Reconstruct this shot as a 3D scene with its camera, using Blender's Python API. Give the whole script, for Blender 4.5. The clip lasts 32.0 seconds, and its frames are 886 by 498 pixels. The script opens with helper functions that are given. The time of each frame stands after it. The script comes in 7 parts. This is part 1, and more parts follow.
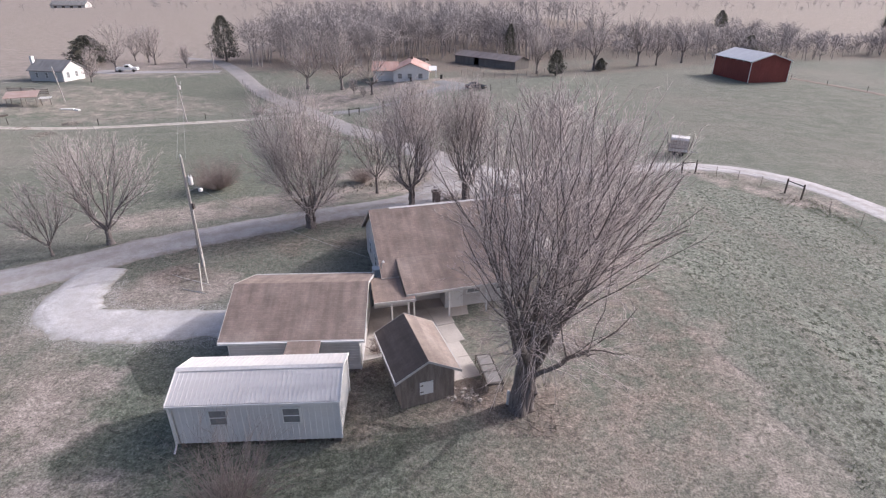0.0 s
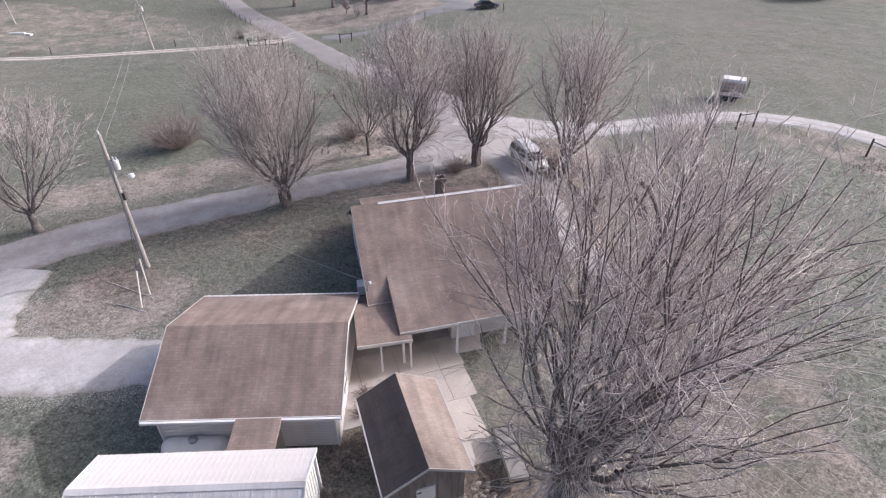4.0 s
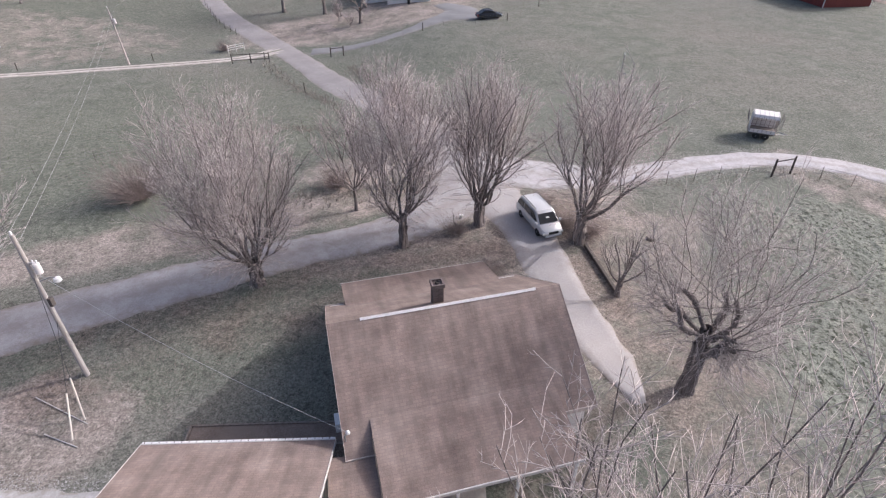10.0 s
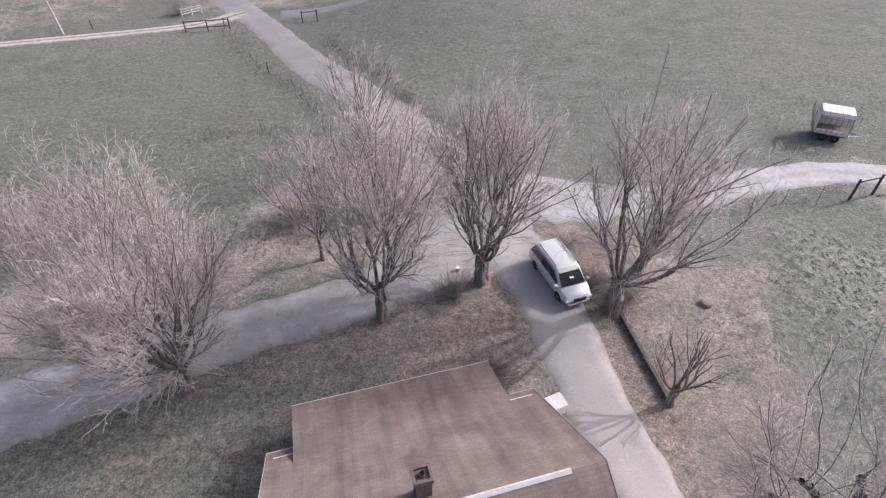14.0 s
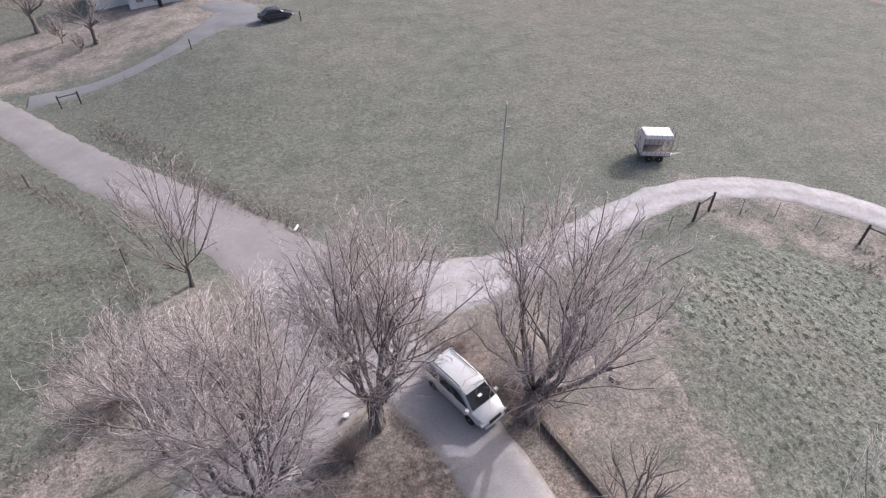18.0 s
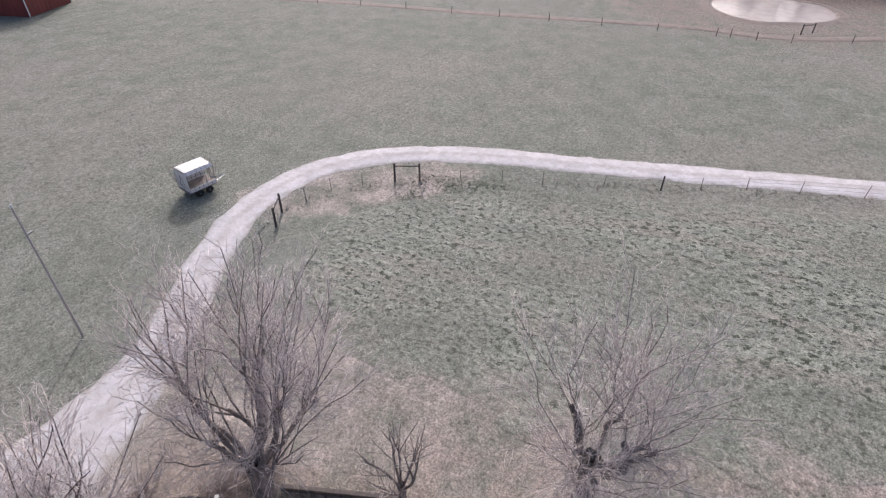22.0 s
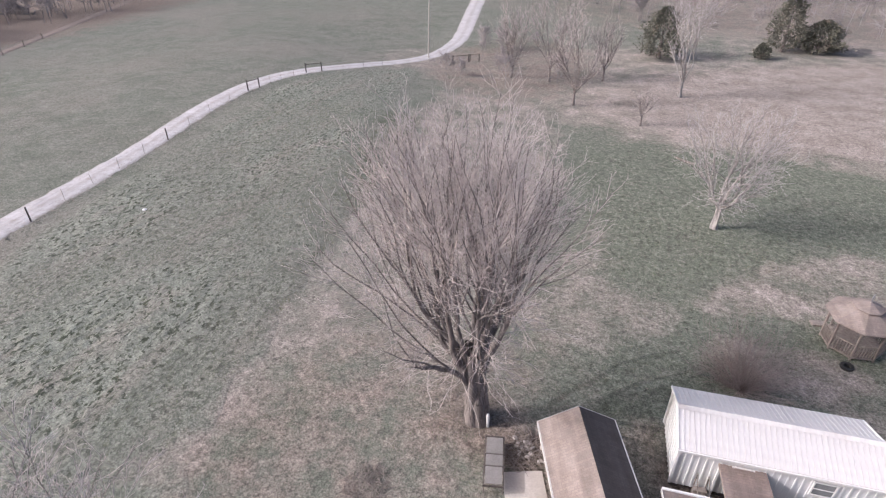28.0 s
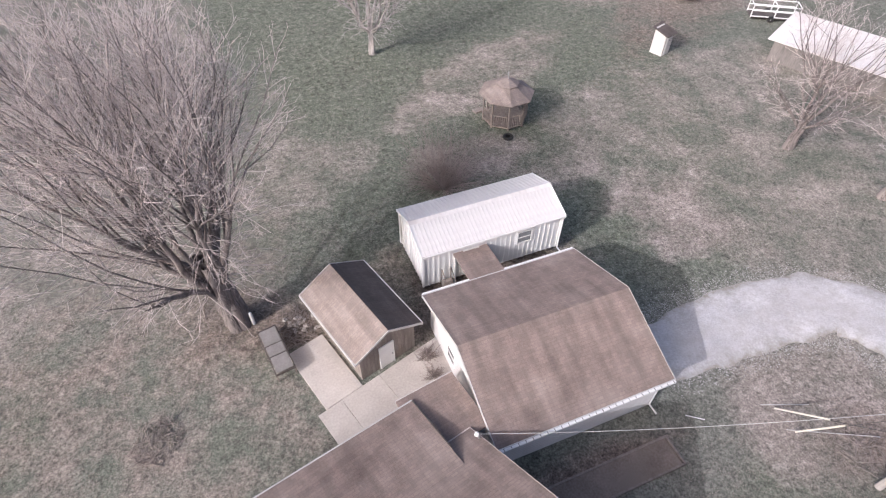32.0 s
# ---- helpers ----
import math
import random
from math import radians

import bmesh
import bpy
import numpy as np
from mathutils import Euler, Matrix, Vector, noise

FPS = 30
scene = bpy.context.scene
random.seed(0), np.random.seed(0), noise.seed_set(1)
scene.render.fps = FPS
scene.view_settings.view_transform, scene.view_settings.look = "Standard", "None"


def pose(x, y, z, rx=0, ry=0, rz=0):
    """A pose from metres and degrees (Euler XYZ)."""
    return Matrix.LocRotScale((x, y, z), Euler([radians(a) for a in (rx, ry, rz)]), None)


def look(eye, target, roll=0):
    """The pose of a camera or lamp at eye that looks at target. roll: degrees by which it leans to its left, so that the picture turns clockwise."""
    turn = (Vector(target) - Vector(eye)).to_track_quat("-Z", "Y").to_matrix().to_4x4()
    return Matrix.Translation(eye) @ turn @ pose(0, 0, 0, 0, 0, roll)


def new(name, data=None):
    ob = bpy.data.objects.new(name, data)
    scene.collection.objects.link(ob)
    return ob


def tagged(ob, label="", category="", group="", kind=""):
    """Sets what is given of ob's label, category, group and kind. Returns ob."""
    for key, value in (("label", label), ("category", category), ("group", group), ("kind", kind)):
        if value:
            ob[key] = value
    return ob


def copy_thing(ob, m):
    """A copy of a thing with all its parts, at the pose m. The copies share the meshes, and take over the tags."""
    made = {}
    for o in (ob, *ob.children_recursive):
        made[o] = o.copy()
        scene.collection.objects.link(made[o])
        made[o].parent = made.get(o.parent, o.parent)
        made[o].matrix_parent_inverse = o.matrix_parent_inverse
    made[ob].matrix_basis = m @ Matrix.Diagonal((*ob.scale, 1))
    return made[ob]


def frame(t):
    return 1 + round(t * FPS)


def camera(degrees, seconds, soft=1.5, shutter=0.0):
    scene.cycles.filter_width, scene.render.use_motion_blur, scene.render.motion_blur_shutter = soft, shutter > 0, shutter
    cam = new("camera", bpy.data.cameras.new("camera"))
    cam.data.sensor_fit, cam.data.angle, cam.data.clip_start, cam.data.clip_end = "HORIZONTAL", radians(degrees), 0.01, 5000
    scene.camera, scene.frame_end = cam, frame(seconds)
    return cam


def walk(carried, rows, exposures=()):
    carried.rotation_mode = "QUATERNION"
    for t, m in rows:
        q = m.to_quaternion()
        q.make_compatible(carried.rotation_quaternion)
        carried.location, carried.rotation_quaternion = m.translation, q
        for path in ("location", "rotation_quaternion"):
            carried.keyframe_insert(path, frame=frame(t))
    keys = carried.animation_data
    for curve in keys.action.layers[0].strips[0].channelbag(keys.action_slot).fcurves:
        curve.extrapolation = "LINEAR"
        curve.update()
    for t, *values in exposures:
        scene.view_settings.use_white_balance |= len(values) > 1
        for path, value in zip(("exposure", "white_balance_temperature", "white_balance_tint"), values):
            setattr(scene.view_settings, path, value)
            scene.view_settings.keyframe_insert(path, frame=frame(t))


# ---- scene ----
cam = camera(77.6, 32.0, soft=1.2)
PATH = [
    (0, (-1.0, -26.641, 21.536), (-1.071, -24.839, 20.67), -0.0),
    (0.5, (-1.175, -23.865, 21.628), (-1.238, -22.202, 20.518), -0.1),
    (1, (-1.277, -21.063, 21.806), (-1.34, -19.412, 20.679), -0.1),
    (1.5, (-1.388, -18.421, 21.929), (-1.451, -16.77, 20.802), -0.1),
    (2, (-1.516, -16.648, 22.03), (-1.579, -14.995, 20.905), -0.0),
    (2.5, (-1.643, -15.965, 22.018), (-1.706, -14.31, 20.897), 0.3),
    (3, (-1.643, -15.624, 21.951), (-1.711, -13.969, 20.83), 0.2),
    (3.5, (-1.593, -15.28, 21.887), (-1.668, -13.625, 20.767), 0.1),
    (4, (-1.568, -14.873, 21.92), (-1.648, -13.221, 20.795), -0.1),
    (6.5, (-1.625, -13.444, 23.363), (-1.705, -11.867, 22.135), 0.2),
    (7, (-1.57, -13.172, 23.514), (-1.656, -11.603, 22.277), -0.1),
    (7.5, (-1.55, -12.382, 23.523), (-1.64, -10.845, 22.246), 0.0),
    (8, (-1.601, -11.288, 23.478), (-1.689, -9.755, 22.196), -0.1),
    (8.5, (-1.751, -10.044, 23.614), (-1.835, -8.521, 22.321), 0.1),
    (9, (-1.859, -8.714, 23.736), (-1.936, -7.192, 22.441), 0.2),
    (9.5, (-1.855, -7.311, 23.833), (-1.93, -5.785, 22.542), 0.2),
    (10, (-1.925, -5.874, 23.849), (-2.0, -4.244, 22.693), 0.1),
    (10.5, (-1.937, -4.428, 23.829), (-2.019, -2.657, 22.903), 0.2),
    (11, (-1.936, -2.773, 23.82), (-2.016, -1.001, 22.895), -0.0),
    (11.5, (-2.0, -1.142, 23.807), (-2.074, 0.627, 22.876), -0.0),
    (12, (-2.034, 0.473, 23.764), (-2.105, 2.227, 22.805), 0.0),
    (12.5, (-2.04, 2.088, 23.728), (-2.106, 3.762, 22.635), -0.1),
    (13, (-2.084, 3.749, 23.756), (-2.146, 5.336, 22.541), -0.1),
    (13.5, (-2.137, 5.449, 23.752), (-2.195, 6.969, 22.453), -0.2),
    (14, (-2.146, 7.105, 23.787), (-2.205, 8.612, 22.473), -0.3),
    (14.5, (-2.124, 8.738, 23.828), (-2.185, 10.245, 22.515), -0.4),
    (16.5, (-2.507, 13.946, 24.822), (-2.442, 15.452, 23.508), -0.0),
    (17, (-2.643, 14.662, 25.03), (-2.413, 16.15, 23.714), -0.0),
    (17.5, (-2.843, 14.975, 25.112), (-2.467, 16.444, 23.808), 0.1),
    (18, (-3.0, 15.273, 24.988), (-2.487, 16.727, 23.715), 0.3),
    (18.5, (-3.165, 15.567, 24.699), (-2.517, 17.027, 23.495), 0.1),
    (19, (-3.349, 15.785, 24.54), (-2.528, 17.281, 23.497), 0.2),
    (19.5, (-3.438, 16.012, 24.523), (-2.527, 17.431, 23.448), 0.2),
    (20, (-3.464, 16.333, 24.695), (-2.469, 17.581, 23.49), 0.2),
    (20.5, (-3.545, 16.603, 24.808), (-2.378, 17.685, 23.596), 0.1),
    (21, (-3.668, 16.855, 24.805), (-2.35, 17.752, 23.596), 0.1),
    (21.5, (-3.73, 17.081, 24.802), (-2.294, 17.775, 23.594), 0.1),
    (22, (-3.749, 17.278, 24.862), (-2.232, 17.769, 23.655), 0.1),
    (22.5, (-3.732, 17.419, 24.998), (-2.165, 17.694, 23.785), -0.1),
    (23, (-3.675, 17.544, 25.058), (-2.094, 17.601, 23.834), -0.1),
    (23.5, (-3.615, 17.615, 25.026), (-2.047, 17.476, 23.793), -0.1),
    (24, (-3.532, 17.661, 24.917), (-1.993, 17.323, 23.685), -0.1),
    (24.5, (-3.363, 17.691, 24.636), (-1.878, 17.137, 23.416), -0.2),
    (25, (-3.035, 17.748, 24.139), (-1.632, 16.974, 22.942), -0.2),
    (25.5, (-2.863, 17.791, 23.936), (-1.562, 16.829, 22.76), -0.1),
    (26, (-2.751, 17.897, 23.871), (-1.519, 16.738, 22.804), -0.1),
    (26.5, (-2.688, 17.945, 23.827), (-1.616, 16.625, 22.774), -0.2),
    (28.5, (-3.239, 17.882, 23.983), (-2.798, 16.237, 22.935), -0.6),
    (29, (-3.123, 17.876, 23.956), (-2.849, 16.167, 22.953), -0.5),
    (29.5, (-2.991, 17.846, 23.884), (-2.891, 16.096, 22.921), -0.2),
    (30, (-2.832, 17.807, 23.828), (-2.916, 16.054, 22.868), -0.1),
    (30.5, (-2.665, 17.782, 23.806), (-2.881, 16.142, 22.682), 0.2),
    (31, (-2.625, 17.724, 23.793), (-2.912, 16.29, 22.429), 0.2),
    (31.5, (-2.626, 17.59, 23.871), (-2.971, 16.264, 22.414), 0.3),
    (32, (-2.559, 17.55, 23.918), (-2.977, 16.248, 22.458), 0.6),
]
EXPO = [(0.0, -0.17, 5750.0, 15.2), (32.0, -0.17, 5750.0, 15.2)]
walk(cam, [(t, look(eye, target, roll)) for t, eye, target, roll in PATH], EXPO)

# ---- light ----
SUN_AZ, SUN_EL = radians(66.0), radians(30.0)
world = bpy.data.worlds.new("sky_world")
world.use_nodes = True
scene.world = world
sky = world.node_tree.nodes.new("ShaderNodeTexSky")
sky.sky_type, sky.sun_disc = "NISHITA", False
sky.sun_elevation, sky.sun_rotation = SUN_EL, SUN_AZ
sky.air_density, sky.dust_density, sky.ozone_density = 0.9, 7.0, 0.0
back = world.node_tree.nodes["Background"]
world.node_tree.links.new(sky.outputs[0], back.inputs[0])
back.inputs[1].default_value = 0.22
lamp = bpy.data.lights.new("sun", "SUN")
lamp.energy, lamp.angle, lamp.color = 3.1, radians(0.53), (1.0, 0.95, 0.905)
sun = new("sun", lamp)
sun.matrix_world = look((0, 0, 0), (-math.sin(SUN_AZ) * math.cos(SUN_EL), -math.cos(SUN_AZ) * math.cos(SUN_EL), -math.sin(SUN_EL)))

# ---- materials ----
MATS = {}


def mat(name, a, b, size=1.0, rough=0.85, bump=0.2, metal=0.0, stretch=(1, 1, 1), fine=8.0, c=None, object_random=0.0, patch=0.12):
    """Two-scale procedural surface: large patches between a and b, fine grain, optional third colour for stains."""
    if name in MATS:
        return MATS[name]
    m = bpy.data.materials.new(name)
    m.use_nodes = True
    nt = m.node_tree
    n, l = nt.nodes, nt.links
    p = n["Principled BSDF"]
    p.inputs["Roughness"].default_value, p.inputs["Metallic"].default_value = rough, metal
    co = n.new("ShaderNodeTexCoord")
    mp = n.new("ShaderNodeMapping")
    mp.inputs["Scale"].default_value = stretch
    l.new(co.outputs["Object"], mp.inputs["Vector"])
    big, small = n.new("ShaderNodeTexNoise"), n.new("ShaderNodeTexNoise")
    big.inputs["Scale"].default_value, big.inputs["Detail"].default_value = size, 4
    small.inputs["Scale"].default_value, small.inputs["Detail"].default_value = size * fine, 3
    for t in (big, small):
        l.new(mp.outputs[0], t.inputs["Vector"])
    mixf = n.new("ShaderNodeMix")
    mixf.inputs["Factor"].default_value = 0.45
    l.new(big.outputs["Fac"], mixf.inputs["A"])
    l.new(small.outputs["Fac"], mixf.inputs["B"])
    ramp = n.new("ShaderNodeValToRGB")
    ramp.color_ramp.elements[0].position, ramp.color_ramp.elements[1].position = 0.36, 0.64
    ramp.color_ramp.elements[0].color, ramp.color_ramp.elements[1].color = (*a, 1), (*b, 1)
    l.new(mixf.outputs[0], ramp.inputs[0])
    col = ramp.outputs[0]
    if c:
        spot = n.new("ShaderNodeTexNoise")
        spot.inputs["Scale"].default_value, spot.inputs["Detail"].default_value = size * 0.45, 6
        l.new(mp.outputs[0], spot.inputs["Vector"])
        cut = n.new("ShaderNodeMapRange")
        cut.inputs["From Min"].default_value, cut.inputs["From Max"].default_value = 0.52, 0.52 + patch
        l.new(spot.outputs["Fac"], cut.inputs[0])
        mx = n.new("ShaderNodeMix")
        mx.data_type = "RGBA"
        l.new(cut.outputs[0], mx.inputs["Factor"])
        l.new(col, mx.inputs["A"])
        mx.inputs["B"].default_value = (*c, 1)
        col = mx.outputs["Result"]
    if object_random:
        info, hsv = n.new("ShaderNodeObjectInfo"), n.new("ShaderNodeHueSaturation")
        mr = n.new("ShaderNodeMapRange")
        mr.inputs["To Min"].default_value, mr.inputs["To Max"].default_value = 1 - object_random, 1 + object_random
        l.new(info.outputs["Random"], mr.inputs[0])
        l.new(mr.outputs[0], hsv.inputs["Value"])
        l.new(col, hsv.inputs["Color"])
        col = hsv.outputs[0]
    l.new(col, p.inputs["Base Color"])
    if bump:
        bp = n.new("ShaderNodeBump")
        bp.inputs["Strength"].default_value, bp.inputs["Distance"].default_value = bump, 0.02
        l.new(small.outputs["Fac"], bp.inputs["Height"])
        l.new(bp.outputs[0], p.inputs["Normal"])
    MATS[name] = m
    return m


def shingle_mat(name, a, b, light):
    """Asphalt shingles: courses across the slope (object y and z), blotches and weather streaks down it."""
    m = mat(name, a, b, size=0.9, rough=0.95, bump=0.15, fine=22, c=light, patch=0.3)
    nt = m.node_tree
    n, l = nt.nodes, nt.links
    p = n["Principled BSDF"]
    brick = n.new("ShaderNodeTexBrick")
    co = n.new("ShaderNodeTexCoord")
    brick.inputs["Scale"].default_value = 1.0
    brick.inputs["Brick Width"].default_value, brick.inputs["Row Height"].default_value = 0.30, 0.14
    brick.inputs["Mortar Size"].default_value, brick.inputs["Mortar Smooth"].default_value = 0.012, 0.3
    brick.inputs["Color1"].default_value, brick.inputs["Color2"].default_value = (0.9, 0.9, 0.9, 1), (1.08, 1.06, 1.04, 1)
    brick.inputs["Mortar"].default_value = (0.85, 0.85, 0.85, 1)
    l.new(co.outputs["Object"], brick.inputs["Vector"])
    streak = n.new("ShaderNodeTexNoise")
    smap = n.new("ShaderNodeMapping")
    smap.inputs["Scale"].default_value = (2.6, 0.32, 0.32)
    l.new(co.outputs["Object"], smap.inputs["Vector"])
    l.new(smap.outputs[0], streak.inputs["Vector"])
    streak.inputs["Scale"].default_value, streak.inputs["Detail"].default_value = 0.8, 4
    sr = n.new("ShaderNodeMapRange")
    sr.inputs["From Min"].default_value, sr.inputs["From Max"].default_value = 0.3, 0.7
    sr.inputs["To Min"].default_value, sr.inputs["To Max"].default_value = 0.78, 1.18
    l.new(streak.outputs["Fac"], sr.inputs[0])
    old = p.inputs["Base Color"].links[0].from_socket
    one, two = n.new("ShaderNodeMix"), n.new("ShaderNodeMix")
    for x in (one, two):
        x.data_type, x.blend_type = "RGBA", "MULTIPLY"
        x.inputs["Factor"].default_value = 1
    l.new(old, one.inputs["A"])
    l.new(brick.outputs["Color"], one.inputs["B"])
    l.new(one.outputs["Result"], two.inputs["A"])
    l.new(sr.outputs[0], two.inputs["B"])
    l.new(two.outputs["Result"], p.inputs["Base Color"])
    return m


ROOF_BROWN = shingle_mat("brown_shingle", (0.195, 0.148, 0.13), (0.285, 0.225, 0.198), (0.33, 0.268, 0.238))
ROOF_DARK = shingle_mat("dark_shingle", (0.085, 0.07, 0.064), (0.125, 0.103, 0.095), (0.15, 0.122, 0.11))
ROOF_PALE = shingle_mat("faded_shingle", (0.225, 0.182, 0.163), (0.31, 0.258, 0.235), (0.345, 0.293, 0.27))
ROOF_GREY = shingle_mat("grey_shingle", (0.22, 0.21, 0.21), (0.31, 0.30, 0.30), (0.34, 0.325, 0.32))
ROOF_RUST = mat("faded_red_metal_roof", (0.38, 0.225, 0.19), (0.50, 0.335, 0.29), 0.6, 0.7, 0.1, c=(0.5, 0.39, 0.35), stretch=(1, 0.3, 1))
METAL_WHITE = mat("white_painted_steel", (0.66, 0.625, 0.61), (0.78, 0.745, 0.73), 0.9, 0.45, 0.05, c=(0.56, 0.51, 0.49), stretch=(1, 0.35, 0.35), patch=0.2)
SIDING = mat("pale_vinyl_siding", (0.60, 0.58, 0.57), (0.68, 0.66, 0.65), 1.2, 0.6, 0.05, c=(0.57, 0.54, 0.53))
SIDING_GREY = mat("grey_panel_siding", (0.50, 0.49, 0.49), (0.58, 0.57, 0.57), 1.0, 0.6, 0.05)
SIDING_TAN = mat("tan_siding", (0.42, 0.36, 0.33), (0.50, 0.44, 0.41), 1.0, 0.7, 0.05)
TRIM = mat("white_trim_paint", (0.72, 0.71, 0.70), (0.80, 0.79, 0.78), 2.0, 0.5, 0.03)
TRIM_DULL = mat("weathered_trim_paint", (0.46, 0.44, 0.43), (0.58, 0.56, 0.545), 2.0, 0.6, 0.03)
WOOD_GREY = mat("weathered_wood", (0.17, 0.14, 0.12), (0.30, 0.26, 0.235), 1.5, 0.9, 0.4, stretch=(4, 4, 0.6), object_random=0.12)
WOOD_DARK = mat("dark_weathered_wood", (0.06, 0.05, 0.045), (0.13, 0.11, 0.10), 1.5, 0.9, 0.4, stretch=(4, 4, 0.6), object_random=0.15)
WOOD_POLE = mat("utility_pole_wood", (0.34, 0.31, 0.285), (0.50, 0.465, 0.44), 1.2, 0.9, 0.3, stretch=(6, 6, 0.4))
BARN_RED = mat("red_barn_steel", (0.17, 0.032, 0.028), (0.23, 0.05, 0.042), 0.5, 0.6, 0.08, stretch=(1, 1, 0.3))
BARN_GREY = mat("grey_barn_boards", (0.13, 0.12, 0.115), (0.22, 0.20, 0.19), 0.6, 0.9, 0.3, stretch=(3, 3, 0.4))
BARK = mat("maple_bark", (0.06, 0.05, 0.047), (0.31, 0.27, 0.257), 2.4, 0.95, 1.0, stretch=(4, 4, 0.6), c=(0.22, 0.19, 0.18), object_random=0.12)
TWIG = mat("bare_twig", (0.40, 0.348, 0.33), (0.61, 0.542, 0.516), 0.6, 0.9, 0.0, object_random=0.08)
TWIG_PALE = mat("pale_twig", (0.37, 0.338, 0.332), (0.52, 0.485, 0.478), 0.6, 0.9, 0.0, object_random=0.1)
BARK_PALE = mat("pale_bark", (0.20, 0.182, 0.174), (0.37, 0.342, 0.33), 2.2, 0.95, 0.6, stretch=(3, 3, 0.7), c=(0.41, 0.38, 0.367))
TWIG_FAR = mat("far_twig", (0.22, 0.196, 0.195), (0.36, 0.325, 0.322), 0.05, 0.95, 0.0)
CEDAR = mat("cedar_foliage", (0.075, 0.078, 0.06), (0.165, 0.16, 0.128), 1.4, 0.95, 0.0, c=(0.205, 0.18, 0.15), object_random=0.2)
SHRUB = mat("dry_shrub", (0.23, 0.185, 0.172), (0.36, 0.30, 0.28), 1.0, 0.95, 0.0)
CONCRETE = mat("patio_concrete", (0.42, 0.378, 0.345), (0.55, 0.505, 0.465), 0.7, 0.9, 0.15, c=(0.35, 0.312, 0.28), fine=14, object_random=0.06)
GRAVEL = mat("pale_gravel", (0.40, 0.385, 0.388), (0.63, 0.61, 0.612), 0.55, 0.95, 0.6, fine=18, c=(0.46, 0.44, 0.44), patch=0.3)
GRAVEL_LANE = mat("lane_gravel", (0.40, 0.383, 0.392), (0.56, 0.54, 0.55), 0.45, 0.95, 0.5, fine=20, c=(0.46, 0.44, 0.445), patch=0.3)
GRAVEL_PALE = mat("packed_gravel", (0.33, 0.312, 0.312), (0.45, 0.428, 0.425), 0.4, 0.95, 0.3, fine=24, c=(0.38, 0.355, 0.345), patch=0.3)
GRAVEL_DULL = mat("worn_gravel", (0.28, 0.266, 0.272), (0.44, 0.424, 0.43), 0.45, 0.95, 0.5, fine=30, c=(0.37, 0.353, 0.355), patch=0.25)
ASPHALT = mat("old_asphalt", (0.255, 0.237, 0.235), (0.355, 0.333, 0.33), 0.3, 0.9, 0.25, fine=30, c=(0.30, 0.275, 0.27), patch=0.3)
BRICKS = mat("sooty_brick", (0.10, 0.08, 0.075), (0.2, 0.16, 0.15), 3.0, 0.95, 0.4, object_random=0.2)
RUBBER = mat("black_rubber", (0.015, 0.015, 0.015), (0.03, 0.03, 0.03), 4, 0.8, 0.1)
STEEL = mat("dull_steel", (0.32, 0.32, 0.33), (0.42, 0.42, 0.43), 3, 0.45, 0.05, metal=0.7)
CABLE = mat("black_cable", (0.03, 0.03, 0.03), (0.05, 0.05, 0.05), 3, 0.6, 0)
CABLE_PALE = mat("aluminium_cable", (0.42, 0.42, 0.42), (0.5, 0.5, 0.5), 3, 0.5, 0)
VAN_PAINT = mat("silver_van_paint", (0.60, 0.60, 0.61), (0.66, 0.66, 0.67), 0.8, 0.3, 0.0, metal=0.15)
CAR_PAINT = mat("dark_blue_car_paint", (0.035, 0.04, 0.055), (0.05, 0.055, 0.075), 0.8, 0.25, 0.0, metal=0.2)
TRUCK_PAINT = mat("white_truck_paint", (0.66, 0.66, 0.66), (0.74, 0.74, 0.74), 0.8, 0.35, 0.0)
# pale grey base colour stands in for the sky mirrored in the panes
GLASS_SKY_TONE = mat("sky_toned_window_glass", (0.20, 0.205, 0.21), (0.29, 0.29, 0.295), 2, 0.12, 0.0)
GLASS_DARK = mat("tinted_glass", (0.02, 0.022, 0.025), (0.035, 0.037, 0.04), 2, 0.08, 0.0)
LAMP_RED = mat("red_lamp_plastic", (0.30, 0.02, 0.02), (0.36, 0.03, 0.03), 2, 0.3, 0)
LAMP_CLEAR = mat("clear_lamp_plastic", (0.6, 0.6, 0.6), (0.7, 0.7, 0.7), 2, 0.2, 0)
MUD = mat("muddy_pond_water", (0.36, 0.30, 0.275), (0.44, 0.38, 0.35), 0.08, 0.12, 0.05)
NEW_ASPHALT = mat("blue_grey_asphalt", (0.17, 0.17, 0.178), (0.25, 0.248, 0.255), 0.3, 0.9, 0.2, fine=30)
DIRT = mat("bare_brown_dirt", (0.15, 0.118, 0.098), (0.25, 0.203, 0.175), 0.8, 0.95, 0.8, c=(0.20, 0.165, 0.14), fine=14)
GRASS_TUFT = mat("grass_tuft", (0.075, 0.092, 0.045), (0.15, 0.165, 0.095), 0.5, 0.95, 0.0, c=(0.21, 0.185, 0.125))
GRASS_DRY = mat("dry_grass_clump", (0.20, 0.173, 0.145), (0.33, 0.292, 0.252), 0.5, 0.95, 0.0)


